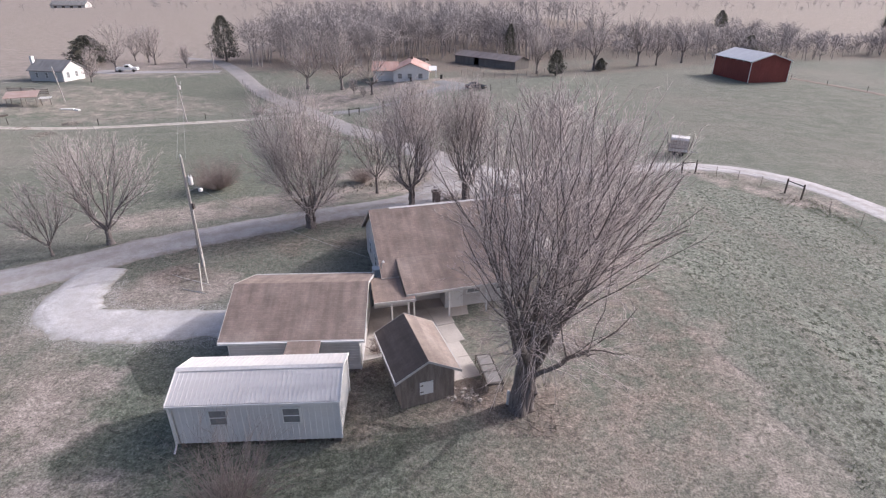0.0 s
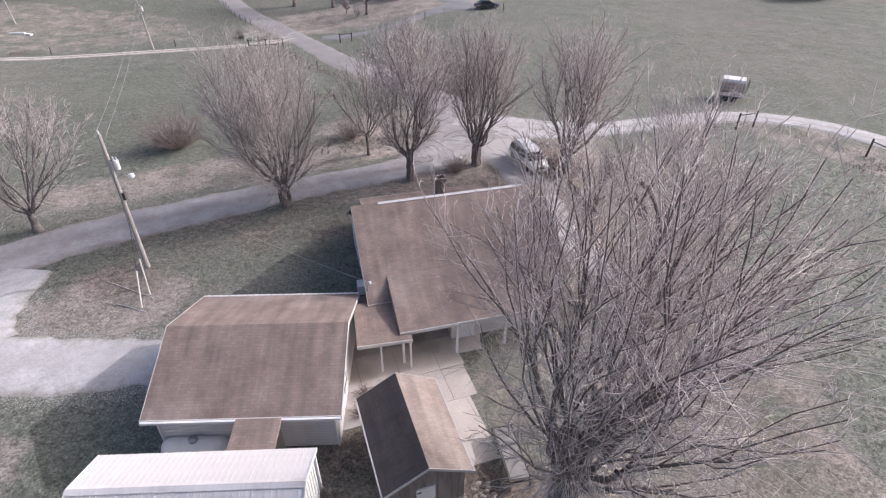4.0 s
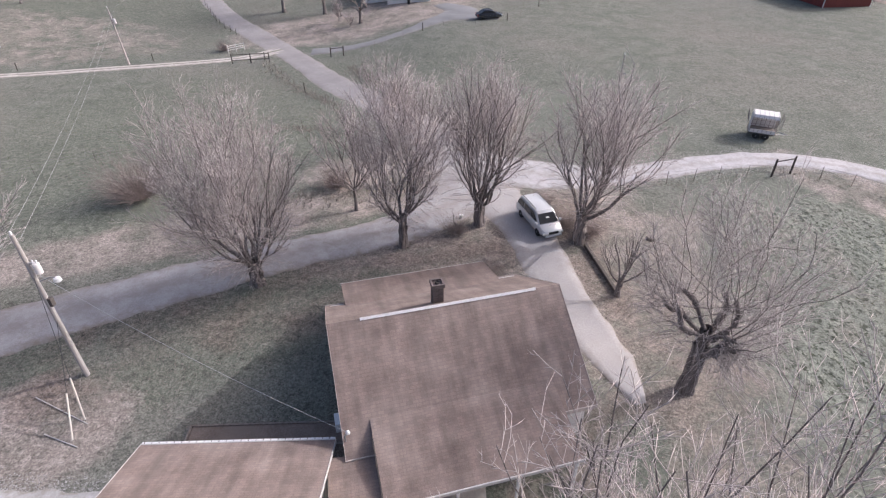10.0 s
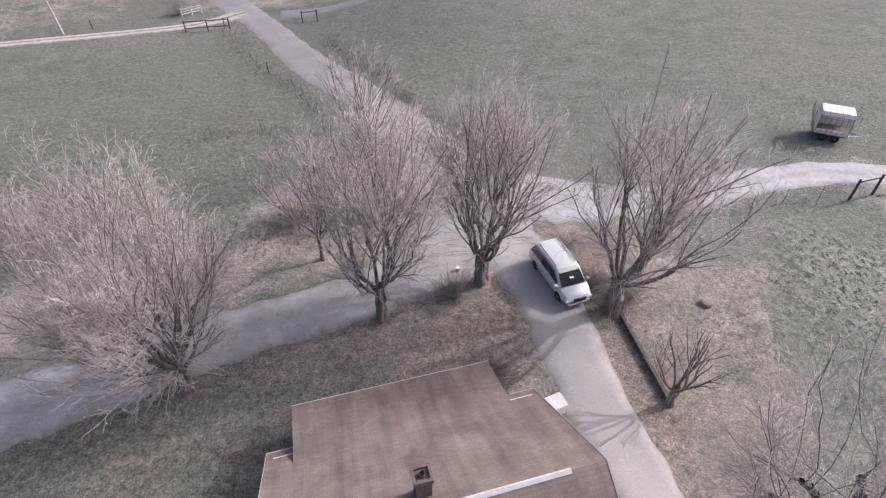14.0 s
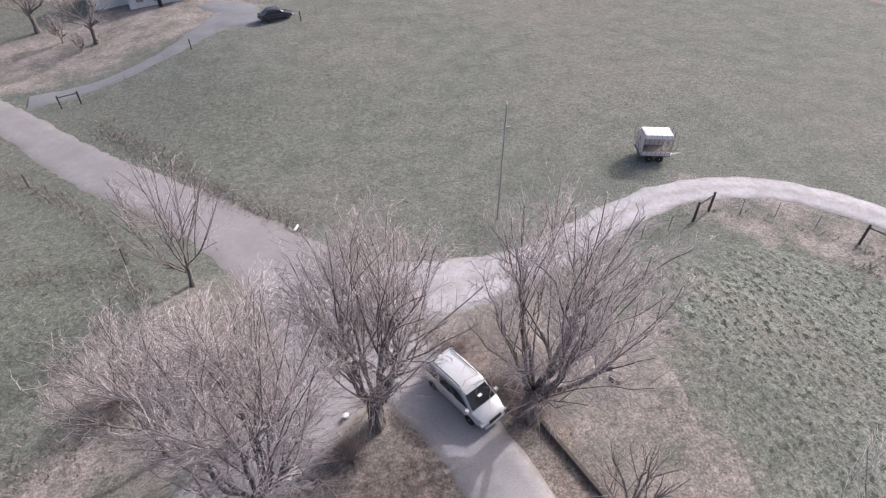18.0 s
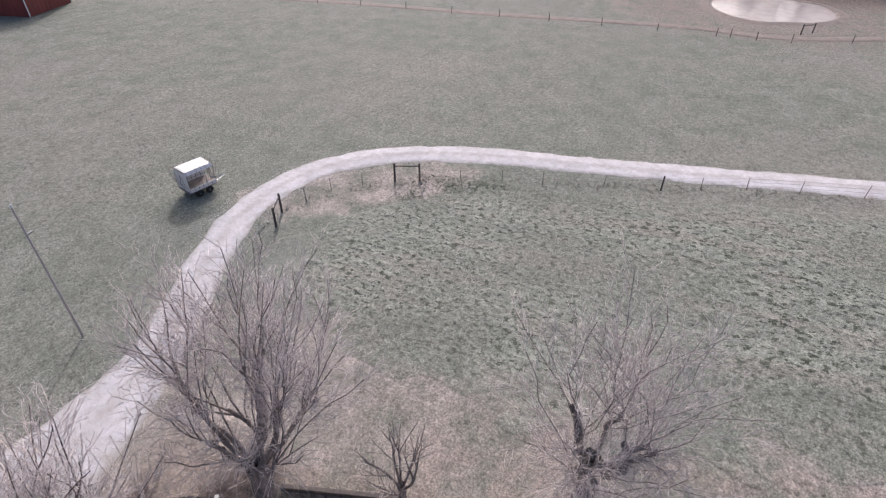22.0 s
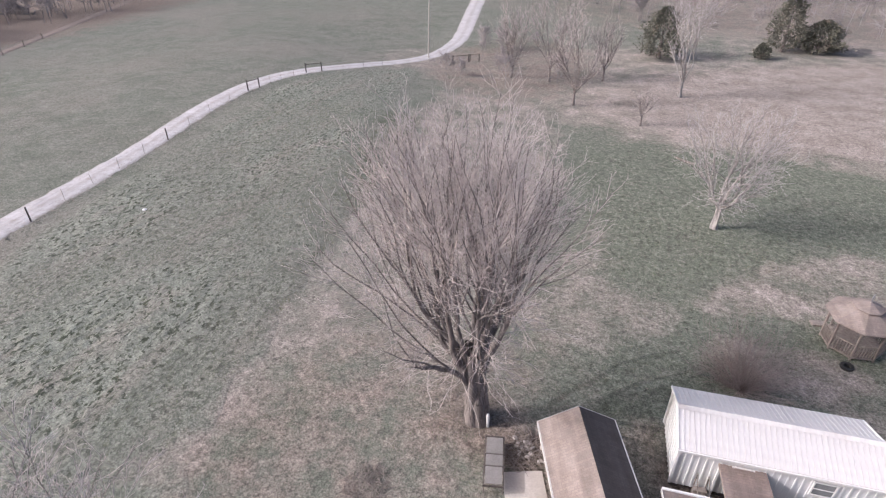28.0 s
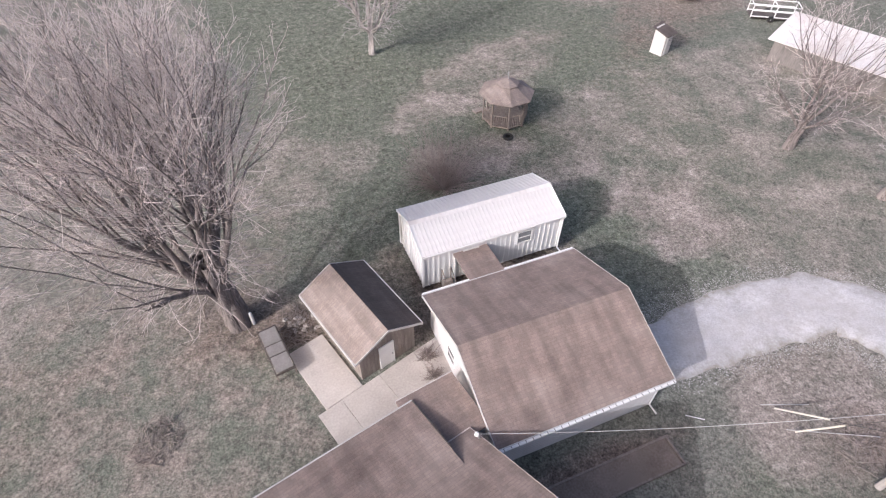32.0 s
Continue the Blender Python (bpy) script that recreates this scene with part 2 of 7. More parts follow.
# ---- mesh tools ----
class Build:
    """Collects faces for one mesh."""

    def __init__(self):
        self.v, self.f = [], []

    def face(self, *pts):
        k = len(self.v)
        self.v += [tuple(p) for p in pts]
        self.f.append(tuple(range(k, k + len(pts))))

    def box(self, x0, x1, y0, y1, z0, z1, m=None):
        k = len(self.v)
        pts = [(x, y, z) for z in (z0, z1) for x, y in ((x0, y0), (x1, y0), (x1, y1), (x0, y1))]
        self.v += [tuple(m @ Vector(p)) for p in pts] if m else pts
        self.f += [tuple(k + i for i in q) for q in ((3, 2, 1, 0), (4, 5, 6, 7), (0, 1, 5, 4), (1, 2, 6, 5), (2, 3, 7, 6), (3, 0, 4, 7))]
        return self

    def prism(self, outline, a, b, axis="x"):
        """An outline of (u, v) pairs pulled from a to b along an axis: x takes (y, z), y takes (x, z), z takes (x, y)."""
        put = {"x": lambda u, v, w: (w, u, v), "y": lambda u, v, w: (u, w, v), "z": lambda u, v, w: (u, v, w)}[axis]
        k, n = len(self.v), len(outline)
        self.v += [put(u, v, a) for u, v in outline] + [put(u, v, b) for u, v in outline]
        self.f += [tuple(range(k + n - 1, k - 1, -1)), tuple(range(k + n, k + 2 * n))]
        self.f += [(k + i, k + (i + 1) % n, k + n + (i + 1) % n, k + n + i) for i in range(n)]
        return self

    def tube(self, p0, p1, r0, r1=None, n=8):
        p0, p1 = Vector(p0), Vector(p1)
        r1 = r0 if r1 is None else r1
        q = (p1 - p0).to_track_quat("Z", "Y").to_matrix()
        k = len(self.v)
        for p, r in ((p0, r0), (p1, r1)):
            self.v += [tuple(p + q @ Vector((math.cos(6.2832 * i / n) * r, math.sin(6.2832 * i / n) * r, 0))) for i in range(n)]
        self.f += [(k + i, k + (i + 1) % n, k + n + (i + 1) % n, k + n + i) for i in range(n)]
        self.f += [tuple(range(k + n - 1, k - 1, -1)), tuple(range(k + n, k + 2 * n))]
        return self

    def path(self, pts, r, n=5):
        """One bent tube through the points."""
        p = [Vector(q) for q in pts]
        way = [(b - a).normalized() for a, b in zip(p, p[1:])]
        q = way[0].to_track_quat("Z", "Y")
        k = len(self.v)
        last = way[0]
        for i, c in enumerate(p):
            d = way[0] if i == 0 else way[-1] if i == len(p) - 1 else (way[i - 1] + way[i]).normalized()
            q = last.rotation_difference(d) @ q
            last = d
            m = q.to_matrix()
            self.v += [tuple(c + m @ Vector((math.cos(6.2832 * j / n) * r, math.sin(6.2832 * j / n) * r, 0))) for j in range(n)]
        for i in range(len(p) - 1):
            s = k + i * n
            self.f += [(s + j, s + (j + 1) % n, s + n + (j + 1) % n, s + n + j) for j in range(n)]
        e = k + (len(p) - 1) * n
        self.f += [tuple(range(k + n - 1, k - 1, -1)), tuple(range(e, e + n))]
        return self

    def lathe(self, prof, n=16, c=(0, 0, 0)):
        k = len(self.v)
        for r, z in prof:
            self.v += [(c[0] + r * math.cos(6.2832 * i / n), c[1] + r * math.sin(6.2832 * i / n), c[2] + z) for i in range(n)]
        for j in range(len(prof) - 1):
            self.f += [(k + j * n + i, k + j * n + (i + 1) % n, k + (j + 1) * n + (i + 1) % n, k + (j + 1) * n + i) for i in range(n)]
        self.f += [tuple(range(k + n - 1, k - 1, -1)), tuple(range(k + (len(prof) - 1) * n, k + len(prof) * n))]
        return self

    def mesh(self, name, material, bevel=0.0, smooth=False):
        me = bpy.data.meshes.new(name)
        me.from_pydata(self.v, [], self.f)
        if bevel:
            bm = bmesh.new()
            bm.from_mesh(me)
            bmesh.ops.remove_doubles(bm, verts=bm.verts, dist=1e-5)
            bmesh.ops.bevel(bm, geom=list(bm.edges), offset=bevel, segments=1, affect="EDGES", clamp_overlap=True)
            bm.to_mesh(me)
            bm.free()
        me.materials.append(material)
        if smooth:
            me.polygons.foreach_set("use_smooth", np.ones(len(me.polygons), bool))
        return me


def part(name, b, material, parent, label="", bevel=0.0, smooth=False):
    ob = new(name, b.mesh(name, material, bevel, smooth) if isinstance(b, Build) else b)
    ob.parent = parent
    return tagged(ob, label) if label else ob


def thing(name, m, label, category, group="", kind=""):
    ob = new(name)
    ob.empty_display_size = 0.3
    ob.matrix_world = m
    return tagged(ob, label, category, group, kind)


def solid(name, b, material, m, label, category, group="", kind="", bevel=0.0, smooth=False):
    ob = new(name, b.mesh(name, material, bevel, smooth))
    ob.matrix_world = m
    return tagged(ob, label, category, group, kind)


# ---- terrain ----
CTRL = np.array([(-23, 15, -.3), (-35, 20, -1.1), (-16, 23, -.1), (-6, 29, -.4), (0, 32, -.5), (7, 29, 0), (27, 41, 0), (28, 49, .2), (37, 34, -.2),
                 (43.5, 5, 0), (37.5, -14, .7), (47, -20, .3), (49, -46, 1.5), (46, -56, 1.5), (36, -80, -1.7), (18, -70, -.5), (53, -151, 0),
                 (-10.7, -29.5, -.7), (-35.6, -21.7, -.4), (-18.5, -14.4, -.6), (2.4, -2.1, -.2), (66, 111, .5), (1.4, 97, 1), (-35, 86, -2.9), (-56, 80, -2.9)])


def heights(x, y):
    """The lie of the land, for arrays of x and y."""
    x, y = np.asarray(x, float), np.asarray(y, float)
    w = np.exp(-((x[..., None] - CTRL[:, 0]) ** 2 + (y[..., None] - CTRL[:, 1]) ** 2) / (2 * 14.0 ** 2))
    return (w * CTRL[:, 2]).sum(-1) / (w.sum(-1) + 0.12)


def h(x, y):
    return float(heights(x, y))


def at(x, y, dz=0.0, turn=0.0):
    return pose(x, y, h(x, y) + dz, 0, 0, turn)


def blob(x, y, cx, cy, rx, ry, turn=0.0):
    """A soft patch: 1 at its middle, 0 outside."""
    c, s = math.cos(radians(turn)), math.sin(radians(turn))
    u, v = ((x - cx) * c + (y - cy) * s) / rx, (-(x - cx) * s + (y - cy) * c) / ry
    return np.clip(1.35 - np.sqrt(u * u + v * v), 0, 0.35) / 0.35


def spread(n, reach, fine):
    """Grid lines from -reach to reach, dense in the middle."""
    u = np.linspace(-1, 1, n)
    return reach * np.sinh(fine * u) / math.sinh(fine)


def zones(x, y):
    # dry straw-coloured land, lush lawn, trampled earth that also paints in some tree shade
    far = np.clip((np.hypot(x * 0.85, y - 40) - 200) / 60, 0, 1)
    dry = np.maximum.reduce([
        far * 1.35, blob(x, y, -19, -23, 9, 3, 30) * 0.55, blob(x, y, -27, -14, 5, 4, 10) * 0.4, blob(x, y, -20, -9, 3, 1.6) * 0.6, blob(x, y, 8, -14, 9, 9) * 0.25, blob(x, y, -2, -14, 5, 3, 20) * 0.45, blob(x, y, -34, -14, 8, 6) * 0.3, blob(x, y, -34, -5, 9, 8) * 0.35, blob(x, y, -24.5, -4.8, 3, 2) * 0.85, blob(x, y, -40, -12, 9, 8) * 0.4,
        blob(x, y, -110, 190, 110, 60, 20) * 1.35, blob(x, y, 14.5, -4, 1.6, 14, -8) * 0.55, blob(x, y, -62, -78, 60, 20, 14) * 1.4, blob(x, y, -62, -54, 28, 20, 20) * 1.4, blob(x, y, -44, -43, 10, 8, 20) * 0.9, blob(x, y, -4, -78, 40, 14) * 0.6, blob(x, y, 9, 0, 9, 24, -12) * 0.28, blob(x, y, 14, -38, 8, 26, 10) * 0.55, blob(x, y, 12, 24, 9, 9) * 0.55,
        blob(x, y, -2, 29, 9, 4, 15) * 0.75, blob(x, y, 7.5, 33.5, 5, 4) * 0.7, blob(x, y, 10.5, 29, 4, 6) * 0.4, blob(x, y, -24, 11, 4, 3) * 0.8, blob(x, y, -22, 30, 16, 2.6, 22) * 0.7, blob(x, y, -6, 40, 9, 5) * 0.7, blob(x, y, 34, 37, 9, 3, -55) * 0.6,
        blob(x, y, 116, -8, 17, 30) * 0.3, blob(x, y, 18, 300, 500, 90) * 1.3, blob(x, y, -25, -1, 3, 1.6) * 0.9, blob(x, y, -32, 0, 5, 4) * 0.3, blob(x, y, -14, -12, 4, 2) * 0.6,
        blob(x, y, -22, 103, 20, 9, 20) * 0.8, blob(x, y, -100, -150, 90, 60) * 0.7, blob(x, y, -85, 90, 26, 12) * 0.4])
    lush = np.maximum.reduce([
        blob(x, y, 13.1, 2.2, 4, 1.6, 70) * 0.9, blob(x, y, 13.4, -0.6, 2.5, 2.5) * 0.7,
        blob(x, y, -14, -18, 18, 17) * 0.95, blob(x, y, -22, -33, 18, 8, 20) * 0.8, blob(x, y, -4, -48, 8, 12) * 0.6, blob(x, y, -13, -38, 15, 12) * 0.95, blob(x, y, -22, -50, 16, 7) * 0.55, blob(x, y, -22, -5, 8, 7) * 0.55, blob(x, y, 15, 3, 5, 16, -8) * 0.15, blob(x, y, -32, 42, 18, 12, 20) * 0.45, blob(x, y, -28, 60, 26, 16, 30) * 0.35, 
        blob(x, y, -12, -6, 10, 5) * 0.8, blob(x, y, -22, 16, 8, 4, 20) * 0.6, blob(x, y, -70, 100, 22, 18) * 0.45])
    earth = np.maximum.reduce([
        # first patch: shaded strip before the hedgerow, painted in earth colour
        blob(x, y, 40, 140, 42, 9, 28) * 0.55, blob(x, y, 2, 138, 14, 7) * 0.6, blob(x, y, 7, 123, 10, 8) * 0.55,
        # last two patches: leaf litter and the maples' shadows painted on the north lawn
        blob(x, y, 7, 6, 8, 15, -12) * 0.2, blob(x, y, 6.5, 32.5, 2.6, 3.4) * 0.6, blob(x, y, -1, 28.5, 4, 2.2) * 0.5, blob(x, y, 7.6, 25.5, 1.2, 4, 12) * 0.6, blob(x, y, -12, 25.5, 16, 2.2, 20) * 0.35, blob(x, y, -12, 22.5, 13, 3.5, 20) * 0.35,
        blob(x, y, -22, 172, 48, 42) * 0.85, blob(x, y, 0, 290, 70, 110) * 0.8, blob(x, y, 110, 196, 150, 30, 6) * 0.75, blob(x, y, 150, 0, 30, 140) * 1.2, blob(x, y, -65, -150, 90, 34) * 0.3, blob(x, y, 20, -80, 12, 18, 10) * 0.5,
        blob(x, y, -4, -2.6, 5, 1.2, 25) * 0.5, blob(x, y, -6.6, -1, 1.6, 3.5) * 0.6, blob(x, y, 0.5, -1.2, 2.4, 1.8) * 0.8, blob(x, y, -11, 10.6, 5, 0.8, 5), blob(x, y, -12, -1.6, 5, 1.0), blob(x, y, 3, -2.4, 3.0, 2.4) * 0.5,
        blob(x, y, -46, -33, 14, 5, 40) * 0.45, blob(x, y, -24, 13.5, 2.2, 1.6) * 0.5, blob(x, y, 112, -8, 18, 24) * 0.5, blob(x, y, 13, 137, 12, 8) * 0.6])
    return dry, lush, earth


def ground():
    xs, ys = spread(330, 2600, 5.2) + 2, spread(330, 2600, 5.2) + 20
    gx, gy = np.meshgrid(xs, ys)
    gz = heights(gx, gy)
    nx, ny = len(xs), len(ys)
    verts = np.stack([gx, gy, gz], -1).reshape(-1, 3)
    i = np.arange((ny - 1) * (nx - 1))
    r, c = i // (nx - 1), i % (nx - 1)
    k = r * nx + c
    faces = np.stack([k, k + 1, k + 1 + nx, k + nx], 1)
    me = bpy.data.meshes.new("ground")
    me.from_pydata(verts.tolist(), [], faces.tolist())
    me.polygons.foreach_set("use_smooth", np.ones(len(me.polygons), bool))
    x, y = verts[:, 0], verts[:, 1]
    dry, lush, earth = zones(x, y)
    att = me.color_attributes.new("zone", "FLOAT_COLOR", "POINT")
    att.data.foreach_set("color", np.stack([dry, lush, earth, np.zeros_like(x)], 1).astype(np.float32).ravel())
    m = bpy.data.materials.new("winter_pasture")
    m.use_nodes = True
    n, l = m.node_tree.nodes, m.node_tree.links
    p = n["Principled BSDF"]
    p.inputs["Roughness"].default_value = 0.95
    p.inputs["Specular IOR Level"].default_value = 0.15
    geo, zone, sep = n.new("ShaderNodeNewGeometry"), n.new("ShaderNodeAttribute"), n.new("ShaderNodeSeparateColor")
    zone.attribute_name = "zone"
    l.new(zone.outputs["Color"], sep.inputs[0])

    def tex(scale, detail=4, rough=0.6):
        t = n.new("ShaderNodeTexNoise")
        t.inputs["Scale"].default_value, t.inputs["Detail"].default_value, t.inputs["Roughness"].default_value = scale, detail, rough
        l.new(geo.outputs["Position"], t.inputs["Vector"])
        return t.outputs["Fac"]

    def ranged(v, lo, hi, a=0.0, b=1.0):
        r = n.new("ShaderNodeMapRange")
        for q, s in zip(("From Min", "From Max", "To Min", "To Max"), (lo, hi, a, b)):
            r.inputs[q].default_value = s
        l.new(v, r.inputs[0])
        return r.outputs[0]

    def blend(f, a, b, kind="MIX"):
        x = n.new("ShaderNodeMix")
        x.data_type, x.blend_type = "RGBA", kind
        if isinstance(f, float):
            x.inputs["Factor"].default_value = f
        else:
            l.new(f, x.inputs["Factor"])
        for q, s in (("A", a), ("B", b)):
            if isinstance(s, tuple):
                x.inputs[q].default_value = (*s, 1)
            else:
                l.new(s, x.inputs[q])
        return x.outputs["Result"]

    def calc(op, a, b):
        x = n.new("ShaderNodeMath")
        x.operation, x.use_clamp = op, True
        for q, s in ((0, a), (1, b)):
            if isinstance(s, float):
                x.inputs[q].default_value = s
            else:
                l.new(s, x.inputs[q])
        return x.outputs[0]

    broad, mid, tiny, grit = tex(0.035, 5), tex(0.33, 5, 0.65), tex(2.2, 5, 0.75), tex(10.0, 4, 0.8)
    base = blend(ranged(mid, 0.35, 0.65), PASTURE_A, PASTURE_B)
    base = blend(ranged(broad, 0.45, 0.68, 0, 0.6), base, PASTURE_DRY)
    lushc = blend(ranged(tiny, 0.35, 0.65), LUSH_A, LUSH_B)
    dryc = blend(ranged(mid, 0.3, 0.7), DRY_A, DRY_B)
    earth_shade_c = blend(ranged(tiny, 0.3, 0.7), EARTH_SHADE_A, EARTH_SHADE_B)
    breakup = ranged(calc("ADD", calc("MULTIPLY", mid, 0.82), calc("MULTIPLY", tiny, 0.18)), 0.32, 0.68, -0.5, 0.5)

    def zoned(v):
        a = n.new("ShaderNodeMath")
        a.operation = "ADD"
        l.new(v, a.inputs[0])
        l.new(breakup, a.inputs[1])
        mlt = n.new("ShaderNodeMath")
        mlt.operation, mlt.use_clamp = "MULTIPLY", True
        l.new(a.outputs[0], mlt.inputs[0])
        l.new(ranged(v, 0.0, 0.12), mlt.inputs[1])
        return mlt.outputs[0]

    thatch = tex(0.95, 7, 0.72)
    lushc = blend(ranged(thatch, 0.50, 0.68, 0.0, 0.42), lushc, PASTURE_DRY)
    base = blend(ranged(thatch, 0.54, 0.70, 0.0, 0.36), base, PASTURE_DRY)
    col = blend(zoned(sep.outputs[1]), base, lushc)
    col = blend(zoned(sep.outputs[0]), col, dryc)
    col = blend(zoned(sep.outputs[2]), col, earth_shade_c)
    rows = n.new("ShaderNodeMapping")
    rows.inputs["Rotation"].default_value, rows.inputs["Scale"].default_value = (0, 0, -0.13), (1.25, 0.7, 1.0)
    l.new(geo.outputs["Position"], rows.inputs["Vector"])

    def drilled(scale, detail, rough):
        t = n.new("ShaderNodeTexNoise")
        t.inputs["Scale"].default_value, t.inputs["Detail"].default_value, t.inputs["Roughness"].default_value = scale, detail, rough
        l.new(rows.outputs[0], t.inputs["Vector"])
        return t.outputs["Fac"]

    clump, spot = drilled(1.3, 4, 0.65), drilled(2.9, 3, 0.6)
    lanes = n.new("ShaderNodeMapping")
    lanes.inputs["Rotation"].default_value, lanes.inputs["Scale"].default_value = (0, 0, -0.13), (0.42, 0.055, 1.0)
    l.new(geo.outputs["Position"], lanes.inputs["Vector"])
    strip = n.new("ShaderNodeTexNoise")
    strip.inputs["Scale"].default_value, strip.inputs["Detail"].default_value = 1.0, 4
    l.new(lanes.outputs[0], strip.inputs["Vector"])
    band = strip.outputs["Fac"]
    tuft = blend(ranged(clump, 0.38, 0.62), tuple(0.78 * q for q in TUFT_PALE), TUFT_PALE)
    tuft = blend(ranged(mid, 0.50, 0.68, 0, 0.75), tuft, TUFT_STRAW)
    tuft = blend(ranged(band, 0.48, 0.62, 0, 0.6), tuft, tuple(0.66 * q for q in TUFT_PALE))
    tuft = blend(ranged(band, 0.36, 0.48, 0.7, 0), tuft, TUFT_STRAW)
    # dark spots: deep green tufts, and the shade in the gaps put into the colour
    tuft = blend(calc("MULTIPLY", ranged(spot, 0.52, 0.58), ranged(clump, 0.36, 0.52)), tuft, TUFT_SHADE_DARK)
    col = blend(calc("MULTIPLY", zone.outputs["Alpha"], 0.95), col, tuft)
    speck, dash = tex(6.0, 2, 0.5), tex(2.7, 3, 0.6)
    col = blend(1.0, col, ranged(speck, 0.40, 0.62, 1.12, 0.82), "MULTIPLY")
    col = blend(1.0, col, ranged(dash, 0.58, 0.66, 1.03, 0.72), "MULTIPLY")
    col = blend(1.0, col, ranged(tiny, 0.30, 0.70, 0.72, 1.28), "MULTIPLY")
    col = blend(1.0, col, ranged(grit, 0.38, 0.62, 0.60, 1.40), "MULTIPLY")
    l.new(col, p.inputs["Base Color"])
    bp = n.new("ShaderNodeBump")
    bp.inputs["Strength"].default_value, bp.inputs["Distance"].default_value = 0.4, 0.06
    l.new(calc("ADD", calc("MULTIPLY", tiny, 0.6), calc("MULTIPLY", grit, 0.4)), bp.inputs["Height"])
    l.new(bp.outputs[0], p.inputs["Normal"])
    MATS["pasture"] = m
    me.materials.append(m)
    tagged(new("ground", me), "pale winter pasture and lawn with dry brown patches", "ground", kind="structure")


PASTURE_A, PASTURE_B, PASTURE_DRY = (0.136, 0.145, 0.117), (0.190, 0.194, 0.165), (0.218, 0.200, 0.176)
LUSH_A, LUSH_B = (0.106, 0.119, 0.087), (0.178, 0.186, 0.149)
DRY_A, DRY_B = (0.222, 0.190, 0.166), (0.365, 0.314, 0.282)
TUFT_SHADE_DARK, TUFT_PALE, TUFT_STRAW = (0.060, 0.068, 0.048), (0.258, 0.270, 0.226), (0.228, 0.211, 0.181)
EARTH_SHADE_A, EARTH_SHADE_B = (0.115, 0.09, 0.074), (0.25, 0.205, 0.175)
ground()


def hay_field():
    """The rough hay field between lawn and lane: a sheet with real tussocks in rows."""
    edge = [(33.7, -73), (28.3, -50), (25.5, -31), (20, -15), (18.3, -7), (16.5, 0), (15.3, 7), (14.7, 22.7), (15.2, 29.7), (19, 37), (25.5, 39), (33, 33.5), (36.5, 28), (38.7, 20), (40.5, 8), (42.5, -4), (45.3, -24), (47.6, -42), (46.5, -54), (41, -66)]
    poly = np.array(edge)
    xs, ys = np.arange(13, 49, 0.16), np.arange(-75, 41, 0.16)
    gx, gy = np.meshgrid(xs, ys)
    inside, dist = np.zeros(gx.shape, bool), np.full(gx.shape, 1e9)
    for (x0, y0), (x1, y1) in zip(poly, np.roll(poly, -1, 0)):
        hit = ((y0 > gy) != (y1 > gy)) & (gx < (x1 - x0) * (gy - y0) / (y1 - y0 + 1e-12) + x0)
        inside ^= hit
        t = np.clip(((gx - x0) * (x1 - x0) + (gy - y0) * (y1 - y0)) / ((x1 - x0) ** 2 + (y1 - y0) ** 2), 0, 1)
        dist = np.minimum(dist, np.hypot(gx - x0 - t * (x1 - x0), gy - y0 - t * (y1 - y0)))
    d = np.where(inside, dist, -dist)
    d = d + 1.6 * np.sin(gx * 0.9 + 2 * np.sin(gy * 0.37)) * np.sin(gy * 0.61 + gx * 0.2) * np.clip(1.6 - np.abs(d) / 3, 0, 1) * (gx < 0.14 * gy + 30)
    rng = np.random.RandomState(4)

    def lumps(cell, seed):
        r = np.random.RandomState(seed).rand(512, 512)
        c, s = math.cos(0.13), math.sin(0.13)
        u, v = (gx * c + gy * s) / cell + 200, (-gx * s + gy * c) / (cell * 1.5) + 200
        i, j = np.floor(u).astype(int), np.floor(v).astype(int)
        f, g = u - i, v - j
        f, g = f * f * (3 - 2 * f), g * g * (3 - 2 * g)
        return (r[i % 512, j % 512] * (1 - f) + r[(i + 1) % 512, j % 512] * f) * (1 - g) + (r[i % 512, (j + 1) % 512] * (1 - f) + r[(i + 1) % 512, (j + 1) % 512] * f) * g

    rise = 0.05 * np.clip(lumps(0.6, 1) - 0.42, 0, 1) + 0.17 * np.clip(lumps(0.34, 2) - 0.5, 0, 1) + 0.05 * lumps(2.2, 3)
    patchy = np.clip(lumps(5.0, 5) * 1.6 - 0.2, 0.25, 1)
    soft = np.clip((d + 0.6 * lumps(1.6, 7)) / 2.5, 0, 1)
    gz = heights(gx, gy) - 0.10 + np.clip((d + 0.5) / 0.8, 0, 1) * 0.11 + rise * patchy * soft + rng.rand(*gx.shape) * 0.05 * soft
    keep = d > -0.8
    idx = -np.ones(gx.shape, int)
    idx[keep] = np.arange(keep.sum())
    q = np.stack([idx[:-1, :-1], idx[:-1, 1:], idx[1:, 1:], idx[1:, :-1]], -1).reshape(-1, 4)
    q = q[(q >= 0).all(1)]
    v = np.stack([gx[keep], gy[keep], gz[keep]], 1)
    me = bpy.data.meshes.new("hay_field")
    me.from_pydata(v.tolist(), [], q.tolist())
    me.polygons.foreach_set("use_smooth", np.ones(len(me.polygons), bool))
    dry, lush, earth = zones(v[:, 0], v[:, 1])
    fade = np.clip((d[keep] + 0.3 + 2.0 * (lumps(2.6, 11)[keep] - 0.5)) / np.where(v[:, 0] < 0.14 * v[:, 1] + 30, 3.4, 2.4), 0, 1)
    att = me.color_attributes.new("zone", "FLOAT_COLOR", "POINT")
